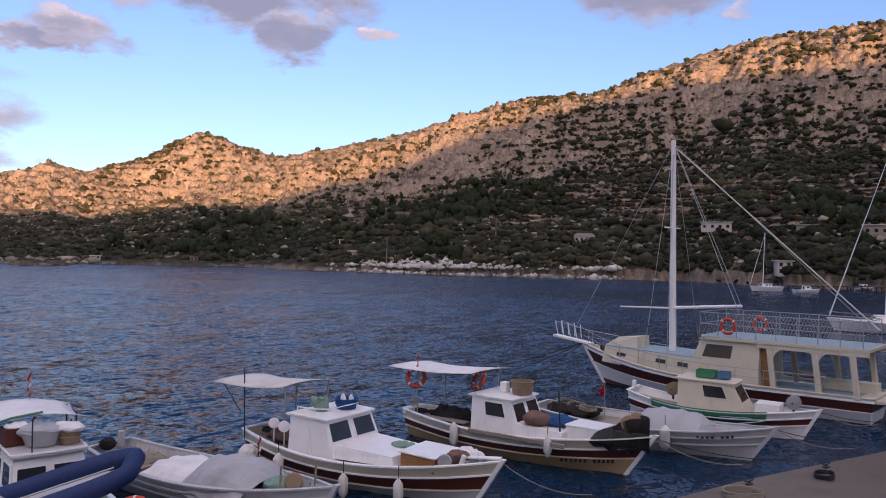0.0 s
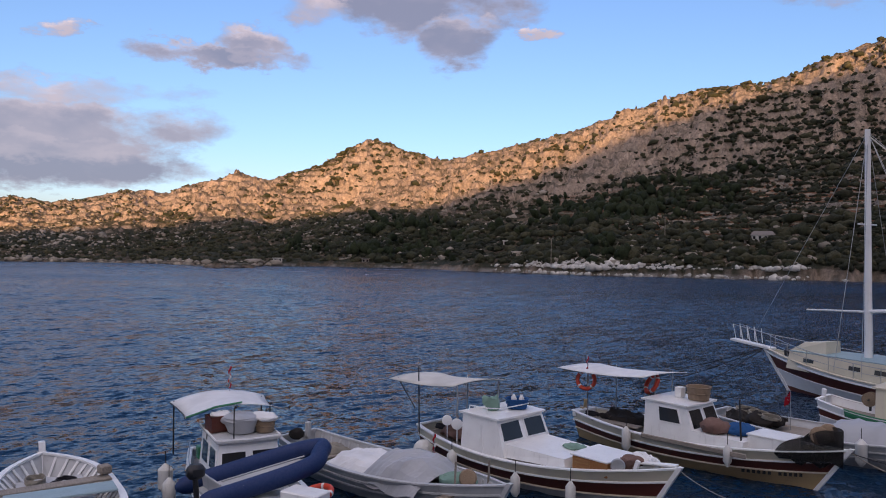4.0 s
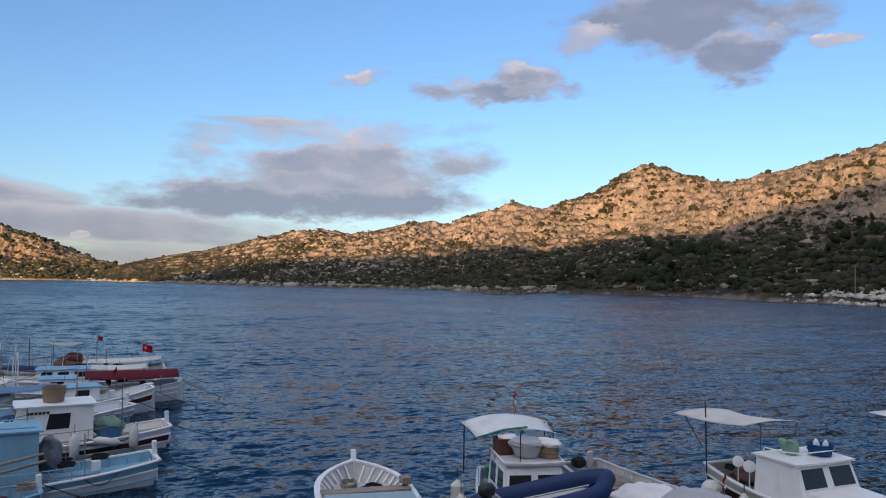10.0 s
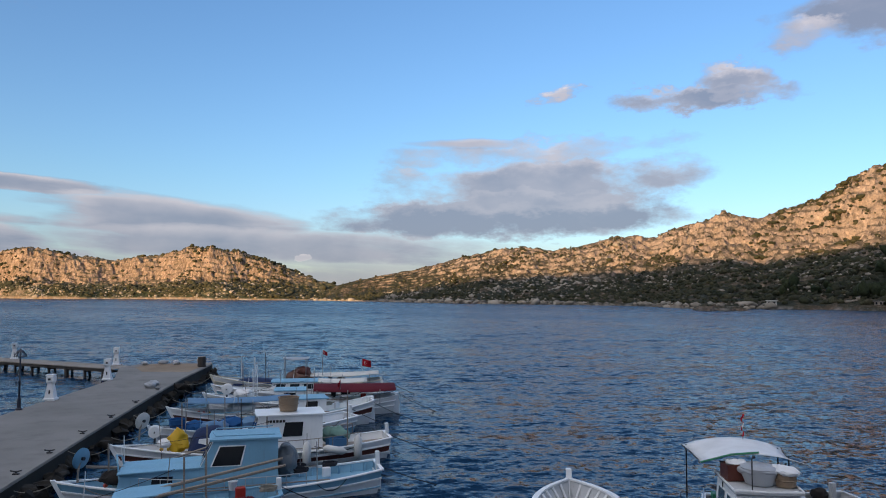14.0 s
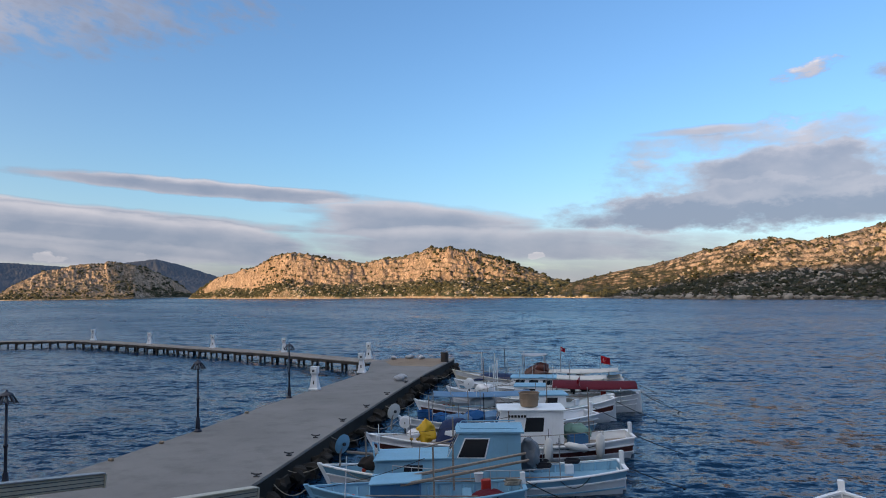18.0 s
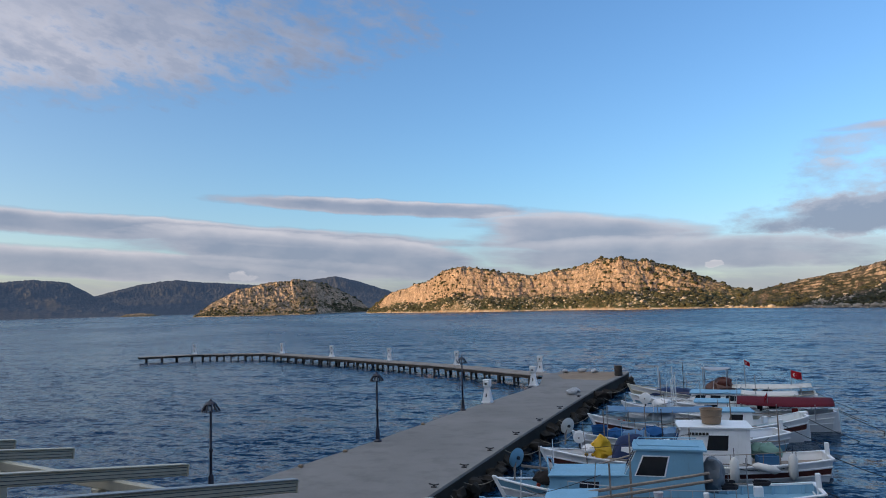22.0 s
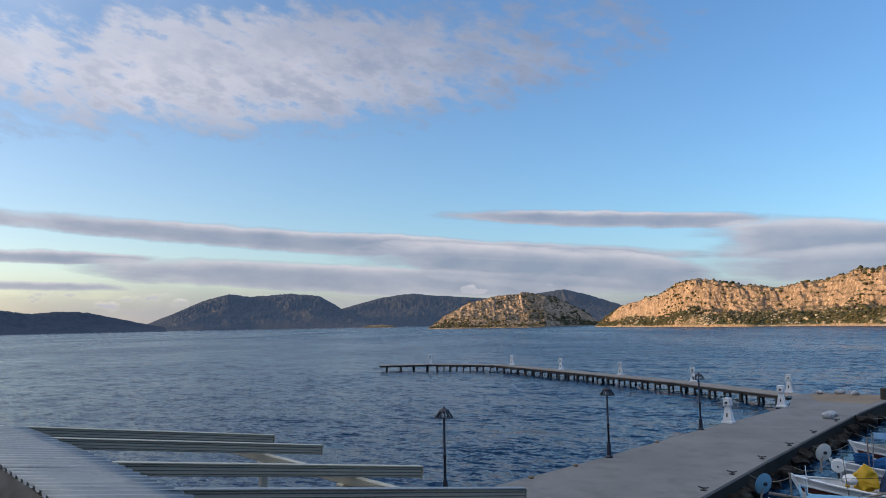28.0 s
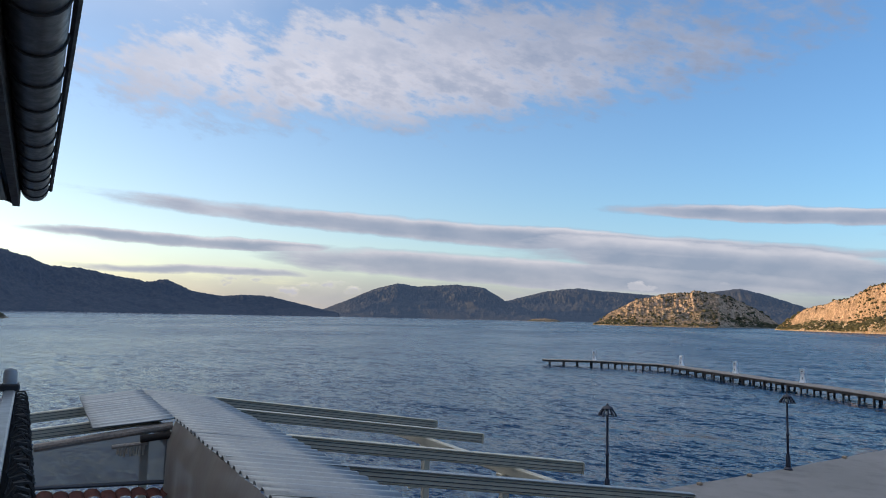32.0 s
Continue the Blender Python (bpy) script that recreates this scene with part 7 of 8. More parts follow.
def boat_sky():
    h = fishing_hull("fishing_boat", "light blue and white fishing boat with a blue wheelhouse", (-26.6, 8.4), (-21.5, 17.5), 2.8, (1.1, 0.8, 1.12), M_WHITE, M_WHITE, M_WHITE, M_SKY, M_SKY, M_WHITE, sit=0.33)
    z = 0.78
    v = [(0.6, -0.95, z), (3.3, -0.8, z + 0.1), (3.3, 0.8, z + 0.1), (0.6, 0.95, z), (0.6, -0.9, 1.5), (3.2, -0.75, 1.42), (3.2, 0.75, 1.42), (0.6, 0.9, 1.5)]
    part("trunk_cabin", (v, [(0, 1, 5, 4), (1, 2, 6, 5), (2, 3, 7, 6), (3, 0, 4, 7), (4, 5, 6, 7)]), M_SKY, h.ob)
    for face in ([v[0], v[1], v[5], v[4]], [v[2], v[3], v[7], v[6]]):
        window(h.ob, face, 0.38, 0.62, 0.4, 0.75, M_SKY)
    part("trunk_top", box((2.75, 1.85, 0.05), (1.9, 0, 1.50), (0, 1.7, 0), 0.01), M_SKY, h.ob)
    cabin(h, -1.7, 1.15, 0.78, 2.35, 0.98, 0.88, 0.8, M_SKY, M_SKY, front=2, sides=((0.50, 0.86),), front_v=(0.48, 0.93), side_v=(0.50, 0.88), frame_mat=M_WHITE)
    part("roof_rail", tube([(-1.6, -0.8, 2.5), (0.3, -0.75, 2.5), (0.4, 0, 2.5), (0.3, 0.75, 2.5), (-1.6, 0.8, 2.5)], 0.02, 6), M_SKY, h.ob)
    bundle("net_bag", h.local(-2.05, -0.35, 0.85), (0.34, 0.55, 0.62), M_NETCLEAR, "clear plastic over a hung net by the wheelhouse", "net", 13, 0.12)
    h.stern_post(M_WHITE, 0.5)
    coil(h.local(-3.6, -0.7, 1.0), 0.25, 4, M_ROPED)
    coil(h.local(-2.6, -1.2, 0.9), 0.2, 3, M_ROPED)
    side_rail(h, 0.25, 0.75, 0.42)
    ribs(h, 0.03, 0.3, 7, 0.8, M_SKY)
    for a, b in (((2.6, -1.7, 1.1), (-0.3, -1.55, 2.0)), ((0.6, -1.75, 0.95), (-2.0, -1.5, 1.5))):
        part("oar", box(((Vector(a) - Vector(b)).length, 0.13, 0.05), tuple((Vector(a) + Vector(b)) / 2), (0, math.degrees(math.atan2(b[2] - a[2], a[0] - b[0])), -3), 0.015), M_POLE, h.ob, "brown wooden oar")
    poles(h, ((0.6, -1.0, 0.8, 2.6, 0.03, M_POLE), (0.1, -1.25, 0.8, 2.3, 0.028, M_POLE), (-3.0, 0.9, 0.8, 2.2, 0.02, M_STEEL), (3.6, 0.2, 1.2, 2.3, 0.03, M_POLE)))
    part("bow_arch", tube([(3.2, -0.7, 1.1), (3.3, -0.55, 1.75), (3.4, 0, 1.9), (3.3, 0.55, 1.75), (3.2, 0.7, 1.1)], 0.03, 7), M_SKY, h.ob)
    bundle("fishing_net", h.local(3.35, 0.1, 1.05), (0.55, 0.5, 0.22), M_NETD, "dark fishing net heaped on the bow", "net", 17, 0.12)
    dish(h.local(4.5, 0.3, 1.15, 0, -10, 60), M_SKY)
    part("boom", rod((4.3, 0.1, 1.6), (1.9, -0.5, 1.25), 0.05, n=7), M_POLE, h.ob)
    return h


def boat_brown():
    h = fishing_hull("fishing_boat", "white and brown fishing boat with a plain white wheelhouse", (-30.8, 11.8), (-25.6, 21.4), 2.9, (1.05, 0.75, 1.12), M_WHITE, M_WHITE, M_MAROON, M_WHITE, M_PLANK, M_WHITE, sit=0.25)
    cabin(h, -2.6, 0.35, 0.75, 2.15, 0.98, 0.9, 0.45, M_WHITE, M_WHITE, front=2, sides=((0.3, 0.58),), side_v=(0.42, 0.82), front_v=(0.55, 0.92))
    for i in range(6):
        part("letter_bar", box((0.10, 0.012, 0.10), (0.15 - i * 0.13 - 0.55, 0.945, 1.96), (0, 0, 0), 0), M_LETTER, h.ob)
    v = [(0.3, -0.9, 0.85), (2.3, -0.75, 0.95), (2.3, 0.75, 0.95), (0.3, 0.9, 0.85), (0.3, -0.85, 1.45), (2.2, -0.7, 1.35), (2.2, 0.7, 1.35), (0.3, 0.85, 1.45)]
    part("trunk_cabin", (v, [(0, 1, 5, 4), (1, 2, 6, 5), (2, 3, 7, 6), (3, 0, 4, 7), (4, 5, 6, 7)]), M_WHITE, h.ob)
    basket(h.local(-1.3, 0.0, 2.24), 0.42, 0.56)
    sheet_over("tarpaulin", h, 1.0, 2.6, 0.85, 0.95, 1.75, M_TARPB, "navy tarpaulin over a heap on the foredeck", 6, 0.06)
    bundle("oilskin", h.local(2.95, 0.25, 0.82, 4, 6, 0), (0.34, 0.28, 0.52), M_YELLOW, "yellow oilskin cover hung over gear on the foredeck", "cover", 19, 0.16)
    bundle("cushion", h.local(3.5, 0.25, 1.05), (0.3, 0.35, 0.16), M_CANVASW, "pale cushion on the bow", "cushion", 21, 0.04)
    reel(h, 3.9, -0.1, 1.15, 0.24, M_WHITE)
    dish(h.local(4.5, -0.35, 1.25, 0, -12, 50), M_FENDER)
    h.stern_post(M_WHITE, 0.5)
    fender(h.local(-1.9, 1.62, 0.75), 0.17, 0.85)
    fender(h.local(-4.0, 1.25, 0.85), 0.17, 0.85)
    fender(h.local(-3.0, 1.62, 0.85, 0, 78, 0), 0.15, 0.85)
    fender(h.local(1.2, 1.55, 0.85), 0.14, 0.5)
    fender(h.local(1.7, 1.5, 0.85), 0.14, 0.5)
    crate(h.local(-3.2, 0.6, 0.82, 0, 0, 10), (0.75, 0.5, 0.32), M_BLUE, "blue fish crate in the stern")
    bundle("fishing_net", h.local(-3.3, -0.3, 0.82), (0.65, 0.6, 0.34), M_NETG, "olive fishing net heaped in the stern", "net", 23, 0.12)
    side_rail(h, 0.12, 0.55, 0.5, M_PLANK)
    poles(h, ((-3.6, 1.1, 0.9, 2.9, 0.025, M_POLE), (-0.4, 1.1, 0.9, 2.2, 0.025, M_POLE), (0.6, 0.9, 1.4, 2.9, 0.02, M_IRON), (2.9, -0.7, 1.1, 2.6, 0.025, M_POLE)))
    return h


def boat_net():
    h = fishing_hull("fishing_boat", "pale blue-grey open boat full of blue nets", (-32.4, 14.0), (-31.0, 23.6), 2.5, (0.8, 0.6, 1.15), M_GREYW, M_SKY, M_GREYW, M_WHITE, M_BLUE, M_WHITE, deck_f=0.65)
    for i, (x, y) in enumerate(((2.2, 0.2), (1.2, -0.2), (0.3, 0.2), (2.9, -0.1))):
        bundle("fishing_net", h.local(x, y, 0.68), (0.65, 0.6, 0.28), M_NETBL if i % 2 else M_CANVASB, "blue fishing net heaped in the boat", "net", 31 + i, 0.14)
    bundle("crate_cover", h.local(-0.6, 0.0, 0.7), (0.5, 0.6, 0.4), M_NETD, "dark cover over gear amidships", "cover", 39, 0.1)
    h.stern_post(M_WHITE, 0.5)
    basket(h.local(3.7, 0.0, 0.98), 0.35, 0.4, M_NETBL, label="blue round tub on the bow", name="tub")
    poles(h, ((1.9, 0.9, 0.8, 2.3, 0.022, M_POLE), (0.6, -0.9, 0.8, 2.1, 0.022, M_STEEL), (-1.2, 0.95, 0.8, 2.0, 0.02, M_STEEL)))
    part("frame_rail", tube([(3.0, 0.9, 0.9), (3.0, 0.9, 1.6), (1.2, 0.98, 1.6), (1.2, 0.98, 0.85)], 0.02, 6), M_SKY, h.ob)
    return h


def boat_blue_awning():
    h = fishing_hull("fishing_boat", "white fishing boat under a faded blue awning", (-36.9, 16.9), (-32.4, 26.0), 2.7, (1.2, 0.65, 1.15), M_WHITE, M_WHITE, M_MAROON, M_WHITE, M_TEAL, M_WHITE)
    awning(h, -0.9, 4.2, 1.05, 1.50, ((3.2, -0.9), (3.2, 0.9), (1.1, 1.0), (-0.7, 1.0), (-0.7, -1.0)), M_CANVASB, sag=0.05, z_deck=0.7, slope=0.0)
    cabin(h, -2.6, -0.9, 0.6, 1.40, 0.85, 0.78, 0.3, M_WHITE, M_SKY, front=2, sides=((0.3, 0.7),))
    h.stern_post(M_WHITE, 0.15, 0.16)
    solo("fender_black", ball((0, 0, 0), (0.2, 0.2, 0.24), n=14), M_BLACK, h.local(0.6, 1.5, 0.85), "round black tyre fender", "fender", smooth=True)
    bundle("cushion", h.local(1.6, 0, 0.85), (0.7, 0.6, 0.25), M_CANVASW, "white sacks under the awning", "sack", 41, 0.08)
    poles(h, ((3.3, 0.6, 0.8, 2.3, 0.02, M_STEEL), (-1.6, 0.9, 0.7, 2.2, 0.025, M_POLE)))
    return h


def boat_red_awning():
    h = fishing_hull("fishing_boat", "white fishing boat under a dark red awning", (-40.4, 20.6), (-34.1, 29.2), 2.9, (1.0, 0.65, 1.2), M_WHITE, M_WHITE, M_WHITE, M_WHITE, M_TEAL, M_WHITE)
    awning(h, -5.3, -0.7, 1.3, 1.38, ((-4.4, -1.2), (-4.4, 1.2), (-2.6, 1.25), (-0.9, 1.25), (-0.9, -1.25)), M_CANVASR, sag=0.26, z_deck=0.6, slope=0.02)
    h.stern_post(M_WHITE, 0.1, 0.2)
    cabin(h, -0.2, 1.7, 0.6, 1.35, 0.85, 0.8, 0.35, M_WHITE, M_SKY, front=2, sides=((0.3, 0.7),))
    crate(h.local(-1.5, 0.5, 0.66), (0.6, 0.5, 0.34), M_WHITE, "white fish crate under the awning")
    bundle("fishing_net", h.local(3.2, 0.0, 0.9), (0.6, 0.5, 0.3), M_CANVASW, "white sacks and net on the bow", "sack", 43, 0.14)
    reel(h, 4.1, 0.1, 1.0, 0.3, M_WHITE)
    flag(h.local(-2.2, 0.9, 1.4), 0.6, 0.5, 0.7)
    poles(h, ((2.4, 0.5, 0.8, 2.8, 0.035, M_WHITE), (2.6, 0.7, 0.8, 2.6, 0.03, M_WHITE), (1.2, -0.9, 0.7, 2.2, 0.02, M_STEEL)))
    return h


def boat_far_white():
    h = fishing_hull("fishing_boat", "white fishing boat with a light blue cabin top", (-43.6, 22.8), (-37.4, 31.0), 2.7, (1.0, 0.7, 1.2), M_WHITE, M_WHITE, M_SKY, M_WHITE, M_TEAL, M_WHITE)
    cabin(h, -1.2, 1.8, 0.65, 1.40, 0.95, 0.88, 0.3, M_WHITE, M_SKY, front=2, sides=((0.1, 0.3), (0.4, 0.6), (0.7, 0.9)))
    awning(h, -4.2, -1.2, 1.1, 1.45, ((-4.0, -1.0), (-4.0, 1.0), (-1.4, 1.0)), M_CANVAS, sag=0.06, z_deck=0.85)
    poles(h, ((2.6, 0.3, 0.9, 2.9, 0.03, M_WHITE), (3.4, -0.4, 1.0, 2.5, 0.03, M_POLE), (-2.0, 1.0, 0.7, 2.5, 0.02, M_STEEL)))
    h.stern_post(M_WHITE, 0.4)
    return h


def boat_far_blue():
    h = fishing_hull("fishing_boat", "cream, yellow and blue fishing boat with a long pale awning", (-47.2, 24.6), (-40.4, 33.4), 2.9, (1.05, 0.75, 1.35), M_BLUE, M_BLUE, M_CREAM, M_WHITE, M_PLANK, M_CREAM)
    awning(h, -5.4, -0.9, 1.1, 1.50, ((-4.8, -1.0), (-4.8, 1.0), (-3.0, 1.05), (-1.4, 1.05), (-1.4, -1.05)), M_CANVAS, sag=0.08, z_deck=0.7, slope=-0.12)
    bundle("fishing_net", h.local(-0.1, 0.1, 0.8), (0.9, 0.75, 0.5), M_NETB, "dark heap of nets and gear amidships", "net", 51, 0.25)
    bundle("fishing_net", h.local(-0.4, 0.3, 1.35), (0.5, 0.4, 0.34), M_MAROON, "red-brown net drum on the gear", "net", 53, 0.12)
    sheet_over("tarpaulin", h, 1.2, 4.2, 0.9, 0.8, 1.2, M_TARPB, "blue tarpaulin over the foredeck", 9, 0.05)
    awning(h, -0.8, 0.9, 0.7, 2.5, ((-0.6, 0.7), (-0.6, -0.7), (0.8, 0.7)), M_TARP, sag=0.05, z_deck=0.8)
    flag(h.local(-4.3, 0.3, 1.6, 0, 0, 150), 0.85, 0.72, 0.12, 0.10)
    flag(h.local(-1.7, 0.8, 2.5, 0, 0, 160), 0.6, 0.45, 0.3)
    poles(h, ((-1.7, 0.8, 0.8, 2.5, 0.02, M_STEEL), (0.7, 0.6, 0.9, 2.7, 0.025, M_STEEL), (3.6, 0.2, 1.1, 2.6, 0.03, M_WHITE), (2.0, 0.6, 0.9, 2.9, 0.02, M_IRON)))
    return h


def gear(h, seed):
    """Lines draped along the side, a coil and a bucket: the usual litter of a working boat."""
    rnd = random.Random(seed)
    for s in (1, -1):
        u = 0.12
        while u < 0.85:
            w = rnd.uniform(0.08, 0.2)
            p, q = h.at(u, 1.0, s, 0.03), h.at(min(u + w, 0.97), 1.0, s, 0.03)
            if rnd.random() < 0.5:
                u += w
                continue
            part("side_line", tube(sagging(p, q, rnd.uniform(0.12, 0.35), 8), 0.014, 5), M_ROPED if rnd.random() < 0.6 else M_ROPE, h.ob, "slack line hung along the side")
            u += w + rnd.uniform(0.0, 0.15)
    coil(h.local(rnd.uniform(-3.2, -2.4), rnd.uniform(-0.3, 0.3), 1.0), 0.24, 4, M_ROPED if seed % 2 else M_ROPE)
    bm = lathe([(0.11, 0), (0.15, 0.26), (0.16, 0.27), (0.14, 0.27), (0.10, 0.02)], 14)
    solo("bucket", bm, (M_CANVASW, M_BLUE, M_BLACK)[seed % 3], h.local(rnd.uniform(-2.2, -1.8), rnd.uniform(-0.7, 0.7), 0.9), "small plastic bucket on deck", "bucket", smooth=True)


def clutter(h, seed):
    """Working litter of a small fishing boat: boat-hooks, floats on a string, a fuel can, a folded sheet, deck boards."""
    rnd = random.Random(seed * 17 + 3)
    for i in range(3):
        x, y = rnd.uniform(-0.35, 0.38) * h.L, rnd.choice((-1, 1)) * rnd.uniform(0.75, 0.95)
        part("pole", rod((x, y, 0.7), (x + rnd.uniform(-0.15, 0.15), y + rnd.uniform(-0.1, 0.1), rnd.uniform(1.7, 2.5)), 0.018, 0.013, 6), rnd.choice((M_POLE, M_STEEL, M_WHITE)), h.ob)
    for s in (-1, 1):
        a, b = h.at(rnd.uniform(0.1, 0.25), 1.0, s, -0.1), h.at(rnd.uniform(0.6, 0.8), 1.0, s, -0.1)
        part("boat_hook", rod(a + Vector((0, 0, 0.06)), b + Vector((0, 0, 0.08)), 0.022, 0.018, 6), M_POLE, h.ob, "worn wooden boat-hook along the rail")
    a, b = h.at(0.97, 1.0, 1, 0), h.at(0.45, 1.0, rnd.choice((-1, 1)), -0.1) + Vector((0, 0, rnd.uniform(0.8, 1.4)))
    part("stay_line", tube(sagging(a, b, 0.12, 8), 0.009, 4), M_ROPED, h.ob)
    for i in range(4):
        q = h.at(0.86 - 0.025 * i, 1.0, rnd.choice((-1, 1)), -0.3)
        solo("net_float", ball((0, 0, 0), (0.085, 0.085, 0.07), n=10), rnd.choice((M_ORANGE, M_FENDER, M_YELLOW)), h.m @ Matrix.Translation((q.x, q.y * 0.7, q.z - 0.10)), "small round net float lying on the foredeck", "float", "net floats", smooth=True)
    solo("fuel_can", box((0.3, 0.16, 0.34), (0, 0, 0.17), bevel=0.03), rnd.choice((M_BLUE, M_RED, M_CANVASW)), h.local(-0.33 * h.L, rnd.uniform(-0.4, 0.4), 0.72, 0, 0, rnd.uniform(0, 90)), "plastic fuel can standing on deck", "can")


HULL_P = [boat_blue_open(), boat_sky(), boat_brown(), boat_net(), boat_blue_awning(), boat_red_awning(), boat_far_white(), boat_far_blue()]
for number, hull in enumerate(HULL_P + [HULL_W, HULL_K, HULL_G, HULL_N]):
    if number < 8:
        gear(hull, number)
        clutter(hull, number)


# ---- terrace below the house: pergola and sheet roof ----
M_ALU = painted("cream_aluminium", (0.47, 0.44, 0.345), 0.4, 0.35)
M_SHEET = painted("dull_zinc_sheet", (0.30, 0.325, 0.335), 0.42, 0.5, 0.5)
# tile tones darkened to hold the shade and the plastic sheet over them
M_TILE = timber("red_roof_tile", (0.045, 0.011, 0.008), (0.085, 0.020, 0.013), 0.9, (6, 6, 6))
M_GUTTER = painted("dark_zinc_gutter", (0.085, 0.09, 0.10), 0.4, 0.4, 0.3)
M_SOFFIT = painted("dark_soffit", (0.045, 0.047, 0.05), 0.6, 0.3)


def clear_sheet(alpha, a=(0.42, 0.42, 0.42), b=(0.60, 0.60, 0.58)):
    k = Mat("cloudy_plastic_sheet", 0.3)
    k.color(k.mix(k.noise(2.0, 5), a, b))
    k.b.inputs["Alpha"].default_value = alpha
    k.bump(k.noise(1.1, 3, stretch=(1.5, 1.5, 0.5)), 0.35, 0.06)
    return k.m


M_CLEAR = clear_sheet(0.72, (0.13, 0.125, 0.12), (0.22, 0.21, 0.20))
M_CURTAIN = clear_sheet(0.90, (0.14, 0.122, 0.108), (0.24, 0.215, 0.19))
RIDGE_Z, RIDGE_A, RIDGE_B = 5.25, Vector((-13.40, -9.27, 0)), Vector((-3.2, -0.05, 0))
ALONG = (RIDGE_B - RIDGE_A).normalized()
DOWN = Vector((-0.545, 0.838, 0))                 # towards the sea, along the beams
FALL = 0.118                                       # metres down per metre out


def pergola():
    ob = thing("pergola", "cream aluminium pergola with sloping beams over the terrace", "pergola", pose(0, 0, 0))
    starts = [-1.05, 1.0, 4.25, 6.67, 9.1]
    for i, s in enumerate(starts):
        a = RIDGE_A + ALONG * s
        length = 6.4
        b = a + DOWN * length
        mid = (a + b) / 2
        turn = math.degrees(math.atan2(DOWN.y, DOWN.x))
        tilt = math.degrees(math.atan(FALL))
        z = RIDGE_Z - 0.16 - FALL * length / 2
        beam = part("beam", box((length, 0.09, 0.17), (0, 0, 0), bevel=0.012), M_ALU, ob)
        beam.matrix_local = pose(mid.x, mid.y, z, 0, tilt, turn)
        # raised dark strips stand in for the shade inside grooves
        for dz in (-0.05, 0.0, 0.05):
            g = part("beam_groove", box((length - 0.02, 0.10, 0.010), (0, 0, dz), bevel=0), M_GUTTER, beam, "raised dark strip in place of a shaded groove")
        part("beam_lid", box((length, 0.13, 0.02), (0, 0, 0.096), bevel=0.004), M_SHEET if i == 3 else M_ALU, beam)
        part("end_cap", box((0.03, 0.12, 0.19), (length / 2 + 0.01, 0, 0.0), bevel=0.008), M_ALU, beam)
        if i > 1:
            continue
        # the short side, down to the land
        a = RIDGE_A + ALONG * (0.75, 2.75)[i]
        c = a - DOWN * 2.4
        m2 = (a + c) / 2
        short = part("beam", box((2.4, 0.09, 0.17), (0, 0, 0), bevel=0.012), M_ALU, ob)
        short.matrix_local = pose(m2.x, m2.y, RIDGE_Z - 0.16 - FALL * 1.2, 0, -tilt, turn)
        # the same dark strips, with groove shade as their colour
        for dz in (-0.05, 0.0, 0.05):
            part("beam_groove", box((2.38, 0.10, 0.010), (0, 0, dz), bevel=0), M_GUTTER, short, "raised dark strip in place of a shaded groove")
    # eaves beam and posts on the sea side
    zz = RIDGE_Z - 0.16 - FALL * 5.2
    a, b = RIDGE_A + ALONG * -1.4 + DOWN * 5.2, RIDGE_A + ALONG * 9.6 + DOWN * 5.2
    mid = (a + b) / 2
    part("eaves_beam", box(((b - a).length, 0.12, 0.16), (mid.x, mid.y, zz - 0.16), (0, 0, math.degrees(math.atan2(ALONG.y, ALONG.x))), 0.012), M_ALU, ob)
    for s in (1.0, 3.9, 6.9, 9.3):
        p = RIDGE_A + ALONG * s + DOWN * 5.2
        part("post", box((0.13, 0.13, zz - 0.24 + 1.0), (p.x, p.y, (zz - 0.24 - 1.0) / 2), (0, 0, 41), 0.012), M_ALU, ob)
        part("post_bracket", box((0.2, 0.2, 0.05), (p.x, p.y, zz - 0.26), (0, 0, 41), 0.01), M_ALU, ob)
        q = RIDGE_A + ALONG * min(s, 4.1) + DOWN * (0.0 if s < 5 else 0.4)
        part("ridge_post", box((0.13, 0.13, RIDGE_Z - 0.3), (q.x, q.y, (RIDGE_Z - 0.3) / 2), (0, 0, 41), 0.012), M_ALU, ob)
        r = RIDGE_A + ALONG * (s + 2.2) + DOWN * 2.6
        part("brace", rod((p.x, p.y, zz - 0.3), (r.x, r.y, RIDGE_Z - 0.66), 0.025, n=6), M_ALU, ob)
    part("ridge_beam", box(((RIDGE_B - RIDGE_A).length, 0.14, 0.16), tuple((RIDGE_A + RIDGE_B) / 2 + Vector((0, 0, RIDGE_Z - 0.34))), (0, 0, math.degrees(math.atan2(ALONG.y, ALONG.x))), 0.012), M_ALU, ob)


pergola()


def corrugated(s0, s1, width, sign, parent):
    """Corrugated sheets laid from the ridge outwards, each its own sheet."""
    n_sheet = max(1, round((s1 - s0) / 0.95))
    step = (s1 - s0) / n_sheet
    for i in range(n_sheet):
        v, f = [], []
        cols = 48
        for c in range(cols + 1):
            s = s0 + step * i - 0.03 + (step + 0.06) * c / cols
            ph = (s / 0.27) % 1.0
            wave = 0.04 * max(0.0, min(1.0, 2.2 - abs(ph - 0.5) * 9.0))
            for r in range(5):
                d = width * r / 4 * sign
                p = RIDGE_A + ALONG * s + DOWN * d
                dent = 0.012 * noise.noise((s * 1.3, d * 1.1, 3.0 + i))
                v.append((p.x, p.y, RIDGE_Z - FALL * abs(d) + wave + dent + 0.006 * (i % 2)))
        for c in range(cols):
            for r in range(4):
                a = c * 5 + r
                f.append((a, a + 1, a + 6, a + 5))
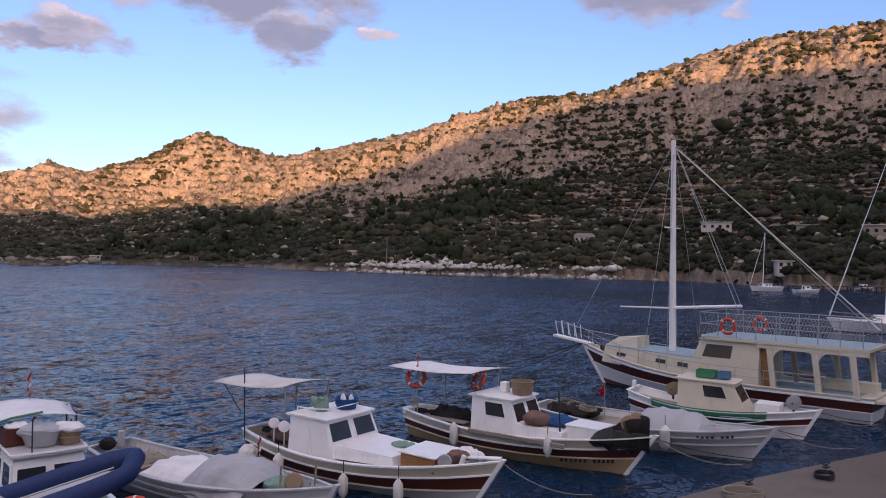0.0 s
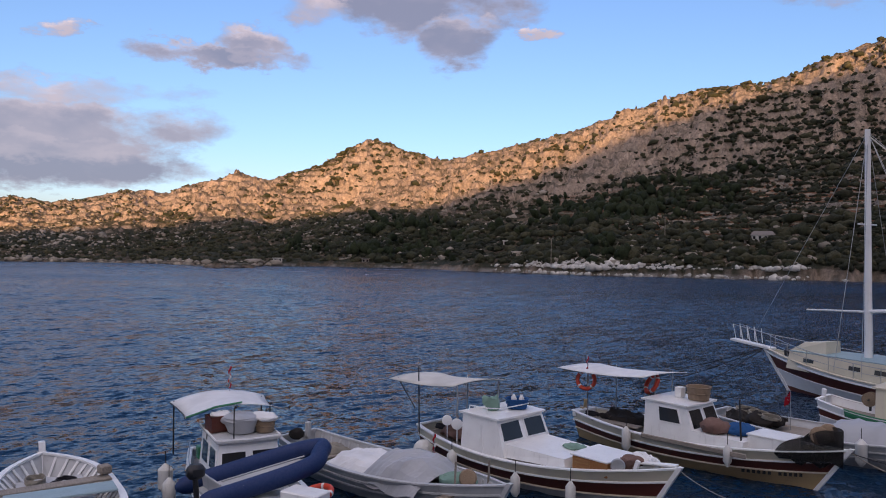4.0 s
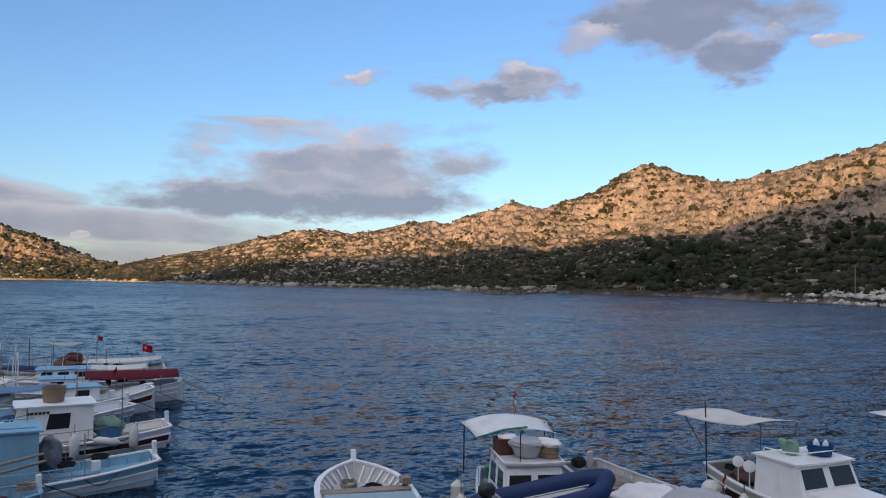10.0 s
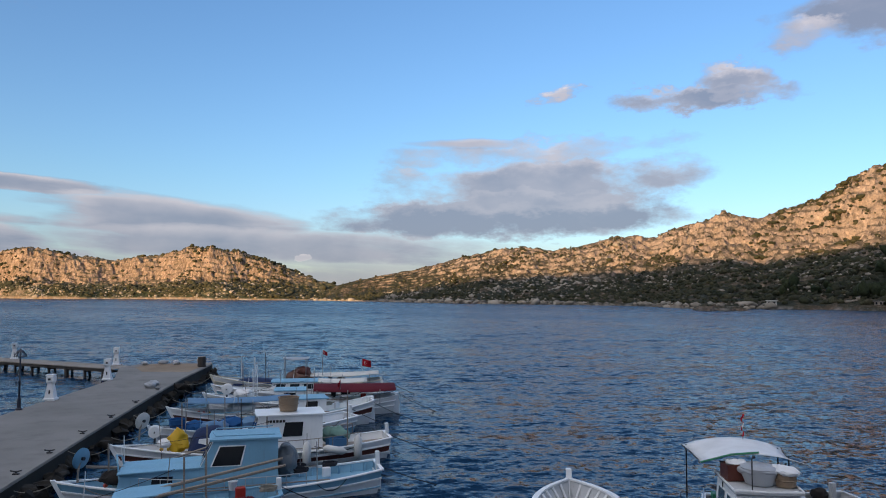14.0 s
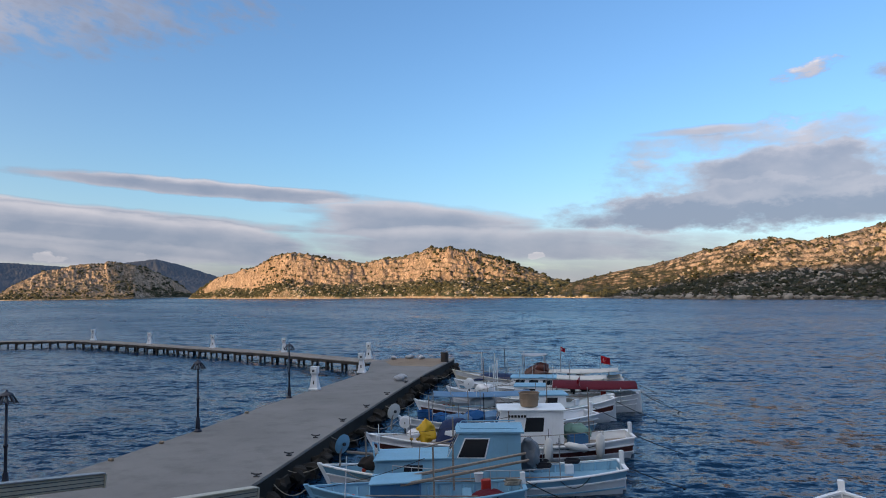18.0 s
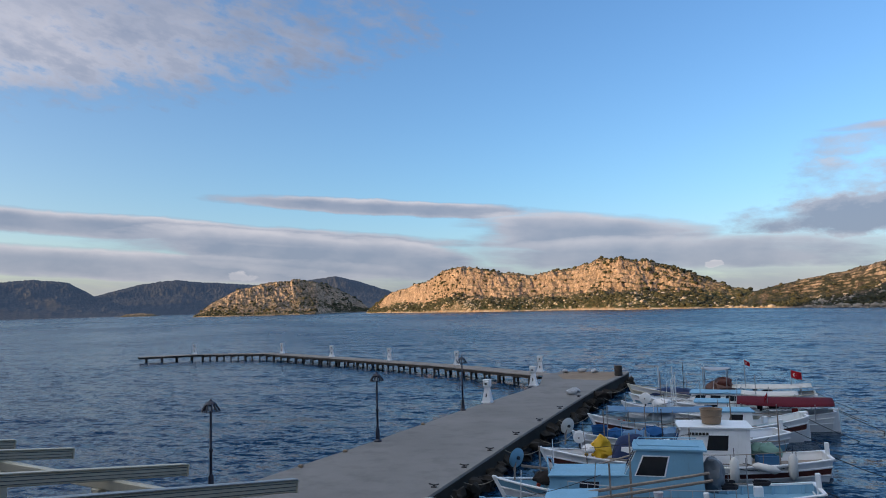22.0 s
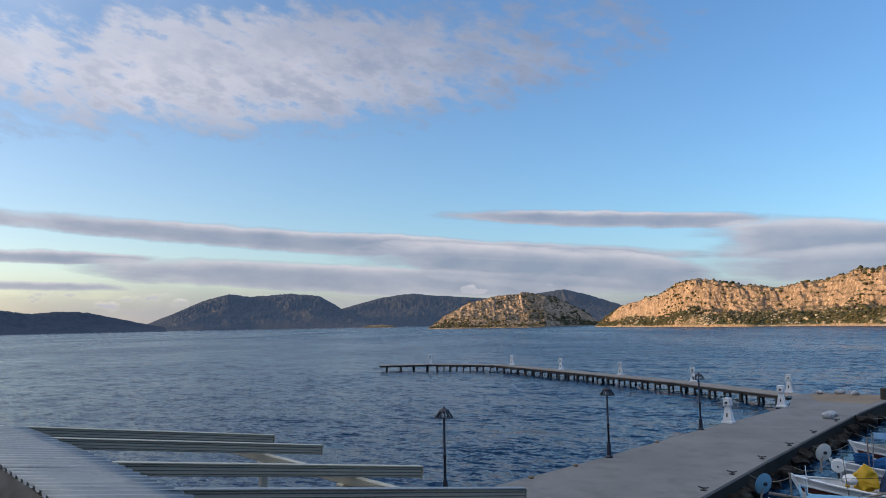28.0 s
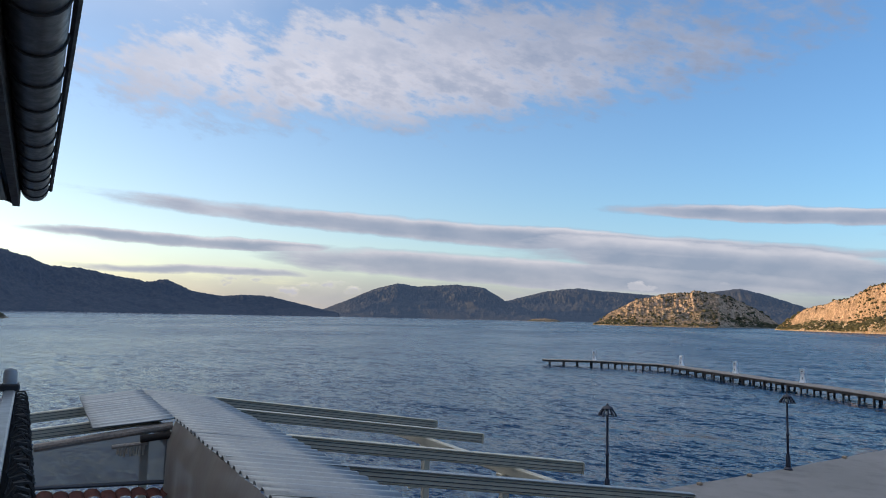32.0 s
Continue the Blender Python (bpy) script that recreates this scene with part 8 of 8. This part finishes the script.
        ob = part("sheet", (v, f), M_SHEET, parent, smooth=True)
        ob.modifiers.new("thick", "SOLIDIFY").thickness = 0.004


def sheet_roof():
    ob = thing("sheet_roof", "dull corrugated zinc roof over the terrace ridge", "roof", pose(0, 0, 0))
    corrugated(0.0, 13.0, 1.32, 1, ob)
    corrugated(0.0, 4.2, 1.05, -1, ob)
    a = RIDGE_A + ALONG * 4.2
    # gable board under the end of the short side
    g0, g1 = a - DOWN * 1.75, a - DOWN * 0.02
    part("gable_board", rod((g0.x, g0.y, RIDGE_Z - 0.08 - 0.15 * 1.75), (g1.x, g1.y, RIDGE_Z - 0.08), 0.055, n=10), M_POLE, ob, "weathered wooden gable board")


sheet_roof()


def plastic_sheets():
    a = RIDGE_A + ALONG * 4.25
    ob = thing("plastic_curtain", "cloudy clear plastic curtain hanging under the terrace roof", "curtain", pose(0, 0, 0))
    # curtain along the ridge, gathered in folds
    v, f = [], []
    for i in range(61):
        s = 4.25 + 5.2 * i / 60
        for j in range(9):
            z = RIDGE_Z + 0.0 - 2.2 * j / 8
            p = RIDGE_A + ALONG * (s + 0.25 * j / 8 * (0.3 + math.sin(s * 2.3))) - DOWN * (0.10 * min(j, 1) + 0.06 * j / 8 + 0.035 * math.sin(s * 7 + j * 0.25) * (0.2 + j / 8))
            v.append((p.x, p.y, z))
    for i in range(60):
        for j in range(8):
            q = i * 9 + j
            f.append((q, q + 1, q + 10, q + 9))
    part("curtain_panel", (v, f), M_CURTAIN, ob, smooth=True)
    # the gable end
    v, f = [], []
    for i in range(25):
        d = 2.6 * i / 24
        for j in range(5):
            p = a - DOWN * d + ALONG * (0.02 * math.sin(d * 6 + j))
            v.append((p.x, p.y, RIDGE_Z - 0.14 - FALL * d - (0.72 - FALL * d) * j / 4))
    for i in range(24):
        for j in range(4):
            q = i * 5 + j
            f.append((q, q + 1, q + 6, q + 5))
    part("gable_panel", (v, f), M_CLEAR, ob, smooth=True)
    b = a - DOWN * 2.6
    part("bottom_rail", rod((a.x, a.y, RIDGE_Z - 0.84), (b.x, b.y, RIDGE_Z - 0.86), 0.03, n=8), M_GUTTER, ob)
    blind = thing("roller_blind", "half rolled brown slatted blind under the roof", "blind", pose(0, 0, 0))
    for k_ in range(9):
        c = a - DOWN * (0.40 + 0.04 * k_) + ALONG * 0.03
        part("slat", rod((c.x, c.y, RIDGE_Z - 0.33), (c.x + 0.01, c.y, RIDGE_Z - 0.46 - 0.02 * math.sin(k_ * 2.2)), 0.02, 0.016, 7), M_ROPE, blind, smooth=True)
    c0, c1 = a - DOWN * 0.35 + ALONG * 0.03, a - DOWN * 0.80 + ALONG * 0.03
    part("head_rail", rod((c0.x, c0.y, RIDGE_Z - 0.30), (c1.x, c1.y, RIDGE_Z - 0.34), 0.028, n=8), M_PLANK, blind)
    p0, p1 = a - DOWN * 0.05 + ALONG * 0.06, a - DOWN * 0.45 + ALONG * 0.06
    solo("rolled_tarpaulin", rod((p0.x, p0.y, RIDGE_Z - 0.19), (p1.x, p1.y, RIDGE_Z - 0.24), 0.05, n=12), M_NETD, pose(0, 0, 0), "dark rolled tarpaulin tied under the ridge", "tarpaulin")


plastic_sheets()


def tile_roof():
    ob = thing("tile_roof", "red clay tile roof of the lean-to below", "roof", pose(0, 0, 0))
    a = RIDGE_A + ALONG * 4.6
    base = a + DOWN * 0.12 - ALONG * 0.25
    for i in range(17):
        for j in range(4):
            p = base - DOWN * (i * 0.19) + ALONG * (j * 0.36 + 0.02 * (i % 2))
            v, f = [], []
            for c in range(7):
                ang = math.pi * c / 6
                for r in range(2):
                    q = p - DOWN * (0.105 * math.cos(ang)) + ALONG * (0.4 * r)
                    v.append((q.x, q.y, 4.28 + 0.075 * math.sin(ang) + 0.02 * (1 - r) - 0.10 * j + 0.012 * math.sin(i * 2.3 + j)))
            for c in range(6):
                q = c * 2
                f.append((q, q + 1, q + 3, q + 2))
            part("tile", (v, f), M_TILE, ob, smooth=True)
    m = base - DOWN * 1.5 + ALONG * 0.75
    part("roof_bed", box((3.3, 1.5, 0.05), (m.x, m.y, 4.08), (0, 0, math.degrees(math.atan2(DOWN.y, DOWN.x))), 0), M_TILE, ob)
    part("support", box((0.12, 0.12, 3.2), (m.x, m.y, 2.48), (0, 0, 30), 0), M_PLANK, ob)


tile_roof()


# ---- the house's own eaves and balcony ----
def eaves():
    ob = thing("eaves", "dark eaves with a zinc gutter, seen from below", "eaves", pose(0, 0, 0))
    ob["kind"] = "structure"
    a, b = Vector((-5.55, -4.52, 7.67)), Vector((2.32, 2.73, 7.67))
    way = (b - a).normalized()
    side = Vector((way.y, -way.x, 0))             # to the house
    r = 0.088
    v, f = [], []
    cuts = 40
    for i in range(cuts + 1):
        p = a.lerp(b, i / cuts)
        for j in range(13):
            ang = math.pi + math.pi * j / 12
            q = p + side * (r + 0.02 + math.cos(ang) * r) + Vector((0, 0, math.sin(ang) * r))
            v.append(q)
    for i in range(cuts):
        for j in range(12):
            k = i * 13 + j
            f.append((k, k + 1, k + 14, k + 13))
    g = part("gutter", (v, f), M_GUTTER, ob, "dark zinc half-round gutter", True)
    g.modifiers.new("thick", "SOLIDIFY").thickness = 0.004
    part("gutter_end", lathe([(r, -0.004), (r, 0.004)], 24), M_GUTTER, ob).matrix_local = Matrix.Translation(a + side * (r + 0.02)) @ way.to_track_quat("Z", "Y").to_matrix().to_4x4()
    for i in range(26):
        p = a + way * (0.25 + i * 0.40)
        pts = [p + side * (r + 0.02 + math.cos(x) * (r + 0.006)) + Vector((0, 0, math.sin(x) * (r + 0.006))) for x in np.linspace(math.pi, 2 * math.pi, 11)]
        part("gutter_strap", tube(pts, 0.007, 5), M_SOFFIT, ob)
    part("gutter_lip", rod(a + Vector((0, 0, 0.005)), b + Vector((0, 0, 0.005)), 0.014, n=6), M_SOFFIT, ob)
    m = (a + b) / 2
    turn = math.degrees(math.atan2(way.y, way.x))
    length = (b - a).length
    c = m + side * 0.225
    part("fascia", box((length, 0.05, 0.26), (c.x, c.y, 7.66), (0, 0, turn), 0.004), M_SOFFIT, ob)
    c = m + side * 0.34
    part("soffit_board", box((length, 0.10, 0.03), (c.x, c.y, 7.585), (0, 0, turn), 0.004), M_GUTTER, ob)
    for i in range(66):
        p = a + way * (0.05 + i * 0.16) + side * 1.15
        part("soffit_slat", box((0.10, 1.7, 0.03), (p.x, p.y, 7.64), (0, 4, turn), 0.006), M_SOFFIT, ob)
    c = m + side * 1.2
    part("roof_deck", box((length, 1.9, 0.06), (c.x, c.y, 7.95), (4, 0, turn), 0), M_SOFFIT, ob)
    v, f = [], []
    for i in range(61):
        d = 0.02 + 1.9 * i / 60
        p = a + side * (0.22 + d)
        w = 0.03 * math.sin(i * 2 * math.pi / 10)
        v += [p + Vector((0, 0, -0.13 + w)), p + Vector((0, 0, 0.35))]
    f = [(2 * i, 2 * i + 1, 2 * i + 3, 2 * i + 2) for i in range(60)]
    e = part("verge_board", (v, f), M_SOFFIT, ob, "scalloped dark verge board")
    e.modifiers.new("thick", "SOLIDIFY").thickness = 0.02


eaves()


# ---- far shore: houses, poles, yachts ----
def on_slope(land, az, el):
    """The place on a slope that is seen from the balcony at this azimuth and elevation."""
    v = np.linspace(0.02, 0.95, 900)
    x, y, z = land.at(np.full_like(v, az), v)
    seen = np.degrees(np.arctan2(z - 6.85, np.hypot(x, y)))
    i = int(np.argmax(seen > el))
    return float(x[i]), float(y[i]), float(z[i])


M_WALL = painted("pale_house_wall", (0.55, 0.52, 0.48), 0.7, 0.3)
M_WALLS = painted("stone_house_wall", (0.34, 0.29, 0.24), 0.8, 0.5)
M_ROOFG = painted("grey_house_roof", (0.20, 0.17, 0.15), 0.8, 0.4)


def house(az, el, w, d, h, label, wall, roof_mat, flat=True, storeys=1, wins=3, turn=0.0):
    x, y, z = on_slope(MAIN, az, el)
    ob = thing("house", label, "house", pose(x, y, z - 0.6, 0, 0, az + turn), "houses on the hillside")
    part("wall", box((w, d, h + 0.6), (0, d / 2, (h + 0.6) / 2), bevel=0.04), wall, ob)
    if flat:
        part("roof", box((w + 1.0, d + 1.0, 0.25), (0, d / 2, h + 0.72), bevel=0.04), roof_mat, ob)
    else:
        v = [(-w / 2 - 0.4, -0.4, h + 0.6), (w / 2 + 0.4, -0.4, h + 0.6), (w / 2 + 0.4, d + 0.4, h + 0.6), (-w / 2 - 0.4, d + 0.4, h + 0.6), (-w / 2 + 0.6, d / 2, h + 1.9), (w / 2 - 0.6, d / 2, h + 1.9)]
        part("roof", (v, [(0, 1, 5, 4), (1, 2, 5), (2, 3, 4, 5), (3, 0, 4), (3, 2, 1, 0)]), roof_mat, ob)
    for s in range(storeys):
        for i in range(wins):
            cx, cz = -w / 2 + (i + 0.5) * w / wins, 0.6 + (s + 0.5) * h / storeys
            f = part("window", box((min(1.1, w / wins * 0.5), 0.08, 1.1), (cx, -0.03, cz), bevel=0.01), wall, ob)
            part("pane", box((min(0.95, w / wins * 0.42), 0.03, 0.95), (cx, -0.08, cz), bevel=0), M_GLASS, f, "dark glass")
    return ob


house(-21.55, 1.95, 9.5, 6, 2.6, "long low white house with a flat roof", M_WALL, M_WALL, wins=4)
house(-27.3, 1.76, 5.5, 5, 2.8, "small grey stone house on a terrace", M_WALLS, M_WALLS, wins=2)
house(-12.4, 1.02, 7.0, 5, 1.9, "low house with a dark hipped roof", M_WALL, M_ROOFG, False, 1, 4)
house(-31.4, 1.7, 6.5, 5, 2.9, "pale house at the edge of the terraces", M_WALLS, M_WALL, wins=3)
house(-26.0, -1.05, 3.8, 3.6, 3.4, "white two-storey house by the shore", M_WALL, M_WALL, True, 2, 2, 15)
house(5.6, 0.62, 1.6, 1.6, 1.5, "tiny white hut on the slope", M_WALL, M_WALL, wins=1)
house(22.4, -0.83, 4.0, 3.0, 1.5, "small white hut by the water", M_WALL, M_WALL, wins=2)
house(16.0, -0.80, 3.0, 3.0, 1.3, "low stone hut on the shore", M_WALLS, M_ROOFG, wins=2)

for az, el, h in ((-5.9, 0.85, 9.5), (2.2, -0.92, 10.0)):
    x, y, z = on_slope(MAIN, az, el)
    ob = thing("utility_pole", "weathered wooden utility pole on the slope", "utility pole", pose(x, y, z - 0.5, 0, 0, az))
    part("pole", rod((0, 0, 0), (0, 0, h), 0.16, 0.10, 8), M_POLE, ob)
    part("cross_arm", box((1.6, 0.12, 0.12), (0, 0, h - 0.5)), M_POLE, ob)
    for s in (-0.6, 0.6):
        part("insulator", rod((s, 0, h - 0.44), (s, 0, h - 0.2), 0.05, n=6), M_CANVASW, ob)


def yacht(bow, stern, beam, mast, label, rake=0.6):
    h = Hull("sailing_yacht", label, bow, stern, beam, (1.1, 1.05, 1.35), 0.8, 1.0, -0.3)
    h.band("hull_bottom", 0.0, 0.25, M_NAVY)
    h.band("hull_side", 0.25, 1.0, M_WHITE)
    h.rail("cap_rail", 1.0, M_WHITE, 0.04, out=-0.02)
    h.deck("deck", 0.97, M_WHITE)
    L = h.L
    cabin(h, -L * 0.15, L * 0.22, 1.0, 1.65, beam * 0.30, beam * 0.24, 0.9, M_WHITE, M_WHITE, front=1, sides=((0.1, 0.35), (0.45, 0.7)), roof_over=0.02, door=False)
    part("mast", rod((L * 0.08, 0, 1.6), (L * 0.04, 0, mast), 0.09, 0.06), M_WHITE, h.ob, smooth=True)
    part("boom", rod((L * 0.07, 0, 2.7), (-L * 0.33, 0, 2.6), 0.10), M_TARPB, h.ob, "furled sail in a dark cover", True)
    part("furled_jib", rod((L * 0.48, 0, 1.6), (L * 0.06, 0, mast - 0.8), 0.07, 0.03), M_CANVASW, h.ob, "furled white jib", True)
    for b in ((-L * 0.5, 0, 1.2), (L * 0.05, beam * 0.45, 1.1), (L * 0.05, -beam * 0.45, 1.1)):
        part("stay", rod((L * 0.04, 0, mast - 0.1), b, 0.012, n=5), M_STEEL, h.ob)
    part("spreader", rod((L * 0.06, -0.8, mast * 0.55), (L * 0.06, 0.8, mast * 0.55), 0.03), M_WHITE, h.ob)
    for s in (-1, 1):
        pts = [h.at(u, 1.0, s, -0.05) + Vector((0, 0, 0.6)) for u in np.linspace(0.0, 1.0, 14)]
        part("guard_rail", tube(pts, 0.015, 5), M_STEEL, h.ob)
        for u in np.linspace(0.02, 0.98, 8):
            p = h.at(u, 1.0, s, -0.05)
            part("stanchion", rod(p, p + Vector((0, 0, 0.6)), 0.014, n=5), M_STEEL, h.ob)
    return h


YACHT_A = yacht((40.6, 74.5), (52.5, 71.0), 3.8, 18.5, "white sailing yacht with furled sails at its mooring")
YACHT_B = yacht((72.3, 164.0), (80.4, 166.6), 2.4, 12.8, "far white sailing yacht at anchor")
flag(YACHT_A.local(-5.9, 0.4, 1.4, 0, 0, 30), 1.2, 0.6, 0.8, emblem=False)


def far_jetty():
    ob = thing("far_jetty", "low dark wooden jetty on the far shore", "jetty", pose(82, 172, 0, 0, 0, 8))
    part("deck", box((52, 2.2, 0.25), (20, 0, 1.1)), M_PILE, ob)
    for i in range(14):
        for s in (-0.9, 0.9):
            part("pile", box((0.25, 0.25, 2.4), (-4 + i * 3.8, s, 0.0)), M_PILE, ob)


far_jetty()
for i, (x, y, l) in enumerate(((83.5, 161.0, 6.0), (106.0, 178.0, 5.5), (118.0, 180.0, 6.0))):
    h = Hull("motor_boat", "small white motor boat by the far jetty", (x + l / 2, y + 0.4), (x - l / 2, y), 2.1, (0.8, 0.7, 1.0), 0.75, 0.8, -0.3)
    h.band("hull_side", 0.0, 1.0, M_WHITE)
    h.deck("deck", 0.95, M_WHITE)
    cabin(h, -0.8, 0.9, 0.7, 1.5, 0.7, 0.6, 0.5, M_WHITE, M_WHITE, front=1, sides=((0.3, 0.7),))

# low rocks off the point
for i in range(9):
    az, far = radians(24.4 + 0.34 * i), 308 + 9 * math.sin(i * 1.7)
    size = (2.6, 2.0, 2.2 if i in (6, 7) else 1.1)
    solo("shore_rock", ball((0, 0, 0.2), size, n=12, rough=0.35, seed=200 + i), M_HILL, pose(-math.sin(az) * far, math.cos(az) * far, 0.1, 0, 0, 50 * i), "low weathered rock off the shore", "rock", "rocks off the point")

# ---- small things on pier and quay ----
for i, (x, y, r) in enumerate(((-47.3, 20.5, 0.5), (-48.3, 21.2, 0.45), (-61.9, 28.0, 0.5), (-61.0, 28.7, 0.45), (-62.2, 26.6, 0.4))):
    bundle("net_sack", pose(x, y, DECK, 0, 0, 40 * i), (r * 0.8, r * 0.6, r * 0.42), M_TARP, "pale sack of netting lying on concrete", "sack", 60 + i, 0.08)
bundle("dark_net", pose(-46.2, 22.1, DECK - 0.15, 0, 0, 35), (0.6, 0.35, 0.2), M_NETD, "dark net hung over the pier edge", "net", 71, 0.25)
# stands for a dark brown post, built in the shape of a drum
solo("drum", lathe([(0.3, 0), (0.33, 0.05), (0.31, 0.4), (0.33, 0.44), (0.3, 0.8)], 18), M_PILE, pose(-57.6, 29.2, DECK), "dark brown drum-shaped post at the pier end", "drum")


def mooring_cleat(x, y, turn):
    ob = thing("mooring_cleat", "dark iron mooring cleat on the pier edge", "cleat", pose(x, y, DECK - 0.012, 0, 0, turn), "mooring cleats")
    part("foot", box((0.2, 0.12, 0.05), (0, 0, 0.025)), M_IRON, ob)
    part("horn", tube([(-0.18, 0, 0.13), (-0.07, 0, 0.10), (0.07, 0, 0.10), (0.18, 0, 0.13)], 0.025, 7), M_IRON, ob)
    part("neck", rod((0, 0, 0.03), (0, 0, 0.11), 0.035, n=8), M_IRON, ob)
    return ob


first_cleat = mooring_cleat(-25.6, 5.9, 54)
for x, y, t in ((-28.2, 7.7, 54), (-31.0, 9.6, 54), (-34.2, 11.9, 54), (-37.6, 14.4, 54), (-41.5, 17.2, 54), (-46.0, 20.4, 54), (4.0, 17.3, 30), (9.2, 20.6, 30), (12.2, 22.3, 30), (-3.0, 13.4, 30)):
    copy_thing(first_cleat, pose(x, y, DECK - (0.012 if y > 16 and x > 0 or x > -10 else 0.0), 0, 0, t))
for i, (x, y) in enumerate(((-30.6, 1.9), (-38.9, 8.6), (-33.0, 3.9))):
    solo("kerb_stone", box((0.2, 0.16, 0.1), (0, 0, 0.05), (0, 0, 20 * i), 0.03), M_CONCD, pose(x, y, DECK, 0, 0, 38), "broken concrete stub on the pier edge", "stone")

coil(pose(8.6, 19.6, DECK - 0.012), 0.5, 5, M_ROPE)
coil(pose(11.6, 21.3, DECK - 0.012, 0, 0, 60), 0.35, 4, M_ROPED)

for h in (HULL_W, HULL_K, HULL_G, HULL_N):
    p = h.m @ h.at(1, 1)
    q = h.m.translation + (p - h.m.translation) * 1.55
    line((p.x, p.y, p.z), (q.x, q.y, DECK), 0.25)
    line((p.x - 0.1, p.y, p.z), (q.x + 1.8, q.y + 0.6, DECK), 0.2, 0.014, M_ROPED, "dark mooring rope to the quay")
for h in HULL_P:
    p, c = h.m @ h.at(1, 1), h.m.translation
    q = c + (p - c) * 1.32
    line((p.x, p.y, p.z), (q.x, q.y, DECK), 0.3)
    s = h.m @ Vector((-h.L / 2, 0, 1.1))
    e = s + (s - c).normalized() * 3.2
    line((s.x, s.y, s.z), (e.x, e.y, -0.3), 0.1, 0.016, M_ROPED, "dark anchor line running into the sea")
b = HULL_S.m @ HULL_S.at(1, 1)
for dx, dy in ((-7.5, -2.0), (-6.0, -5.0), (-8.5, 1.0)):
    line((b.x, b.y, b.z), (b.x + dx, b.y + dy, -0.2), 0.25, 0.02, M_ROPED, "dark anchor line running into the sea")


# ---- balcony edge beside the camera ----
def balcony_rail():
    """A dark rail with woven cord, its post capped with a small lamp, running out from the house."""
    ob = thing("balcony_rail", "dark metal balcony rail wound with black cord", "railing", pose(0.071, -0.006, 0.028))
    a, b = Vector((-3.46, -2.70, 0)), Vector((-1.95, -1.30, 0))
    c, d = Vector((-3.45, -2.63, 0)), Vector((-1.75, -1.03, 0))
    way = (b - a).normalized()
    side = Vector((-way.y, way.x, 0))             # to the sea
    turn = math.degrees(math.atan2(way.y, way.x))
    part("flat_rail", box(((a - b).length, 0.045, 0.03), tuple((a + b) / 2 + Vector((0, 0, 6.375))), (0, 0, turn), 0.006), M_STEEL, ob, "grey flat top rail")
    part("post", box((0.05, 0.05, 1.15), (a.x, a.y, 5.81), (0, 0, turn), 0.006), M_IRON, ob)
    part("collar", box((0.075, 0.075, 0.03), (a.x, a.y, 6.40), (0, 0, turn), 0.006), M_IRON, ob)
    part("post_lamp", lathe([(0.024, 6.41), (0.027, 6.42), (0.027, 6.46), (0.022, 6.475), (0.008, 6.48)], 16, at=(a.x, a.y, 0)), M_GREYW, ob, "small pale lamp cap", True)
    for lane in range(3):
        pts = []
        for i in range(330):
            t = i / 329
            ang = i * 1.02 + lane * 2.1
            r = 0.024 + 0.004 * math.sin(i * 0.7 + lane)
            pts.append(c.lerp(d, t) + Vector((0, 0, 6.36 - 0.045 * lane)) + side * (r * math.cos(ang) + 0.006 * lane) + Vector((0, 0, r * 1.15 * math.sin(ang))))
        part("cord", tube(pts, 0.0045, 5), M_BLACK, ob)
    bm = bmesh.new()
    for i in range(34):
        q = c.lerp(d, i / 33)
        tube([q + Vector((0, 0, 6.34)), q + side * 0.015 + Vector((0, 0, 6.15)), q + side * -0.01 + Vector((0, 0, 5.9)), q + Vector((0, 0, 5.6))], 0.007, 5, bm=bm)
    for j in range(16):
        tube([c.lerp(d, t) + side * 0.012 * math.sin(t * 100 + 3 * j) + Vector((0, 0, 6.30 - 0.045 * j)) for t in np.linspace(0, 1, 100)], 0.006, 5, bm=bm)
    part("woven_panel", bm, M_BLACK, ob, "woven black cord panel")
    part("floor_edge", box((2.4, 0.3, 0.15), tuple((a + b) / 2 + Vector((0, 0, 5.22)) - side * 0.1), (0, 0, turn), 0.01), M_CONC, ob)


balcony_rail()


def own_house():
    """The house behind the camera, plain, that carries eaves and balcony."""
    ob = thing("own_house", "plain rendered house wall behind the balcony", "house", pose(0, 0, 0))
    ob["kind"] = "structure"
    way = Vector((0.737, 0.676, 0))
    c = Vector((1.6, -3.6, 0))
    turn = math.degrees(math.atan2(way.y, way.x))
    part("wall", box((14.0, 0.3, 7.4), (c.x + 2.4, c.y + 2.0, 4.4), (0, 0, turn), 0), M_WALL, ob)
    part("balcony_slab", box((9.0, 2.2, 0.2), (1.9, 0.1, 5.2), (0, 0, turn), 0), M_CONC, ob)


own_house()
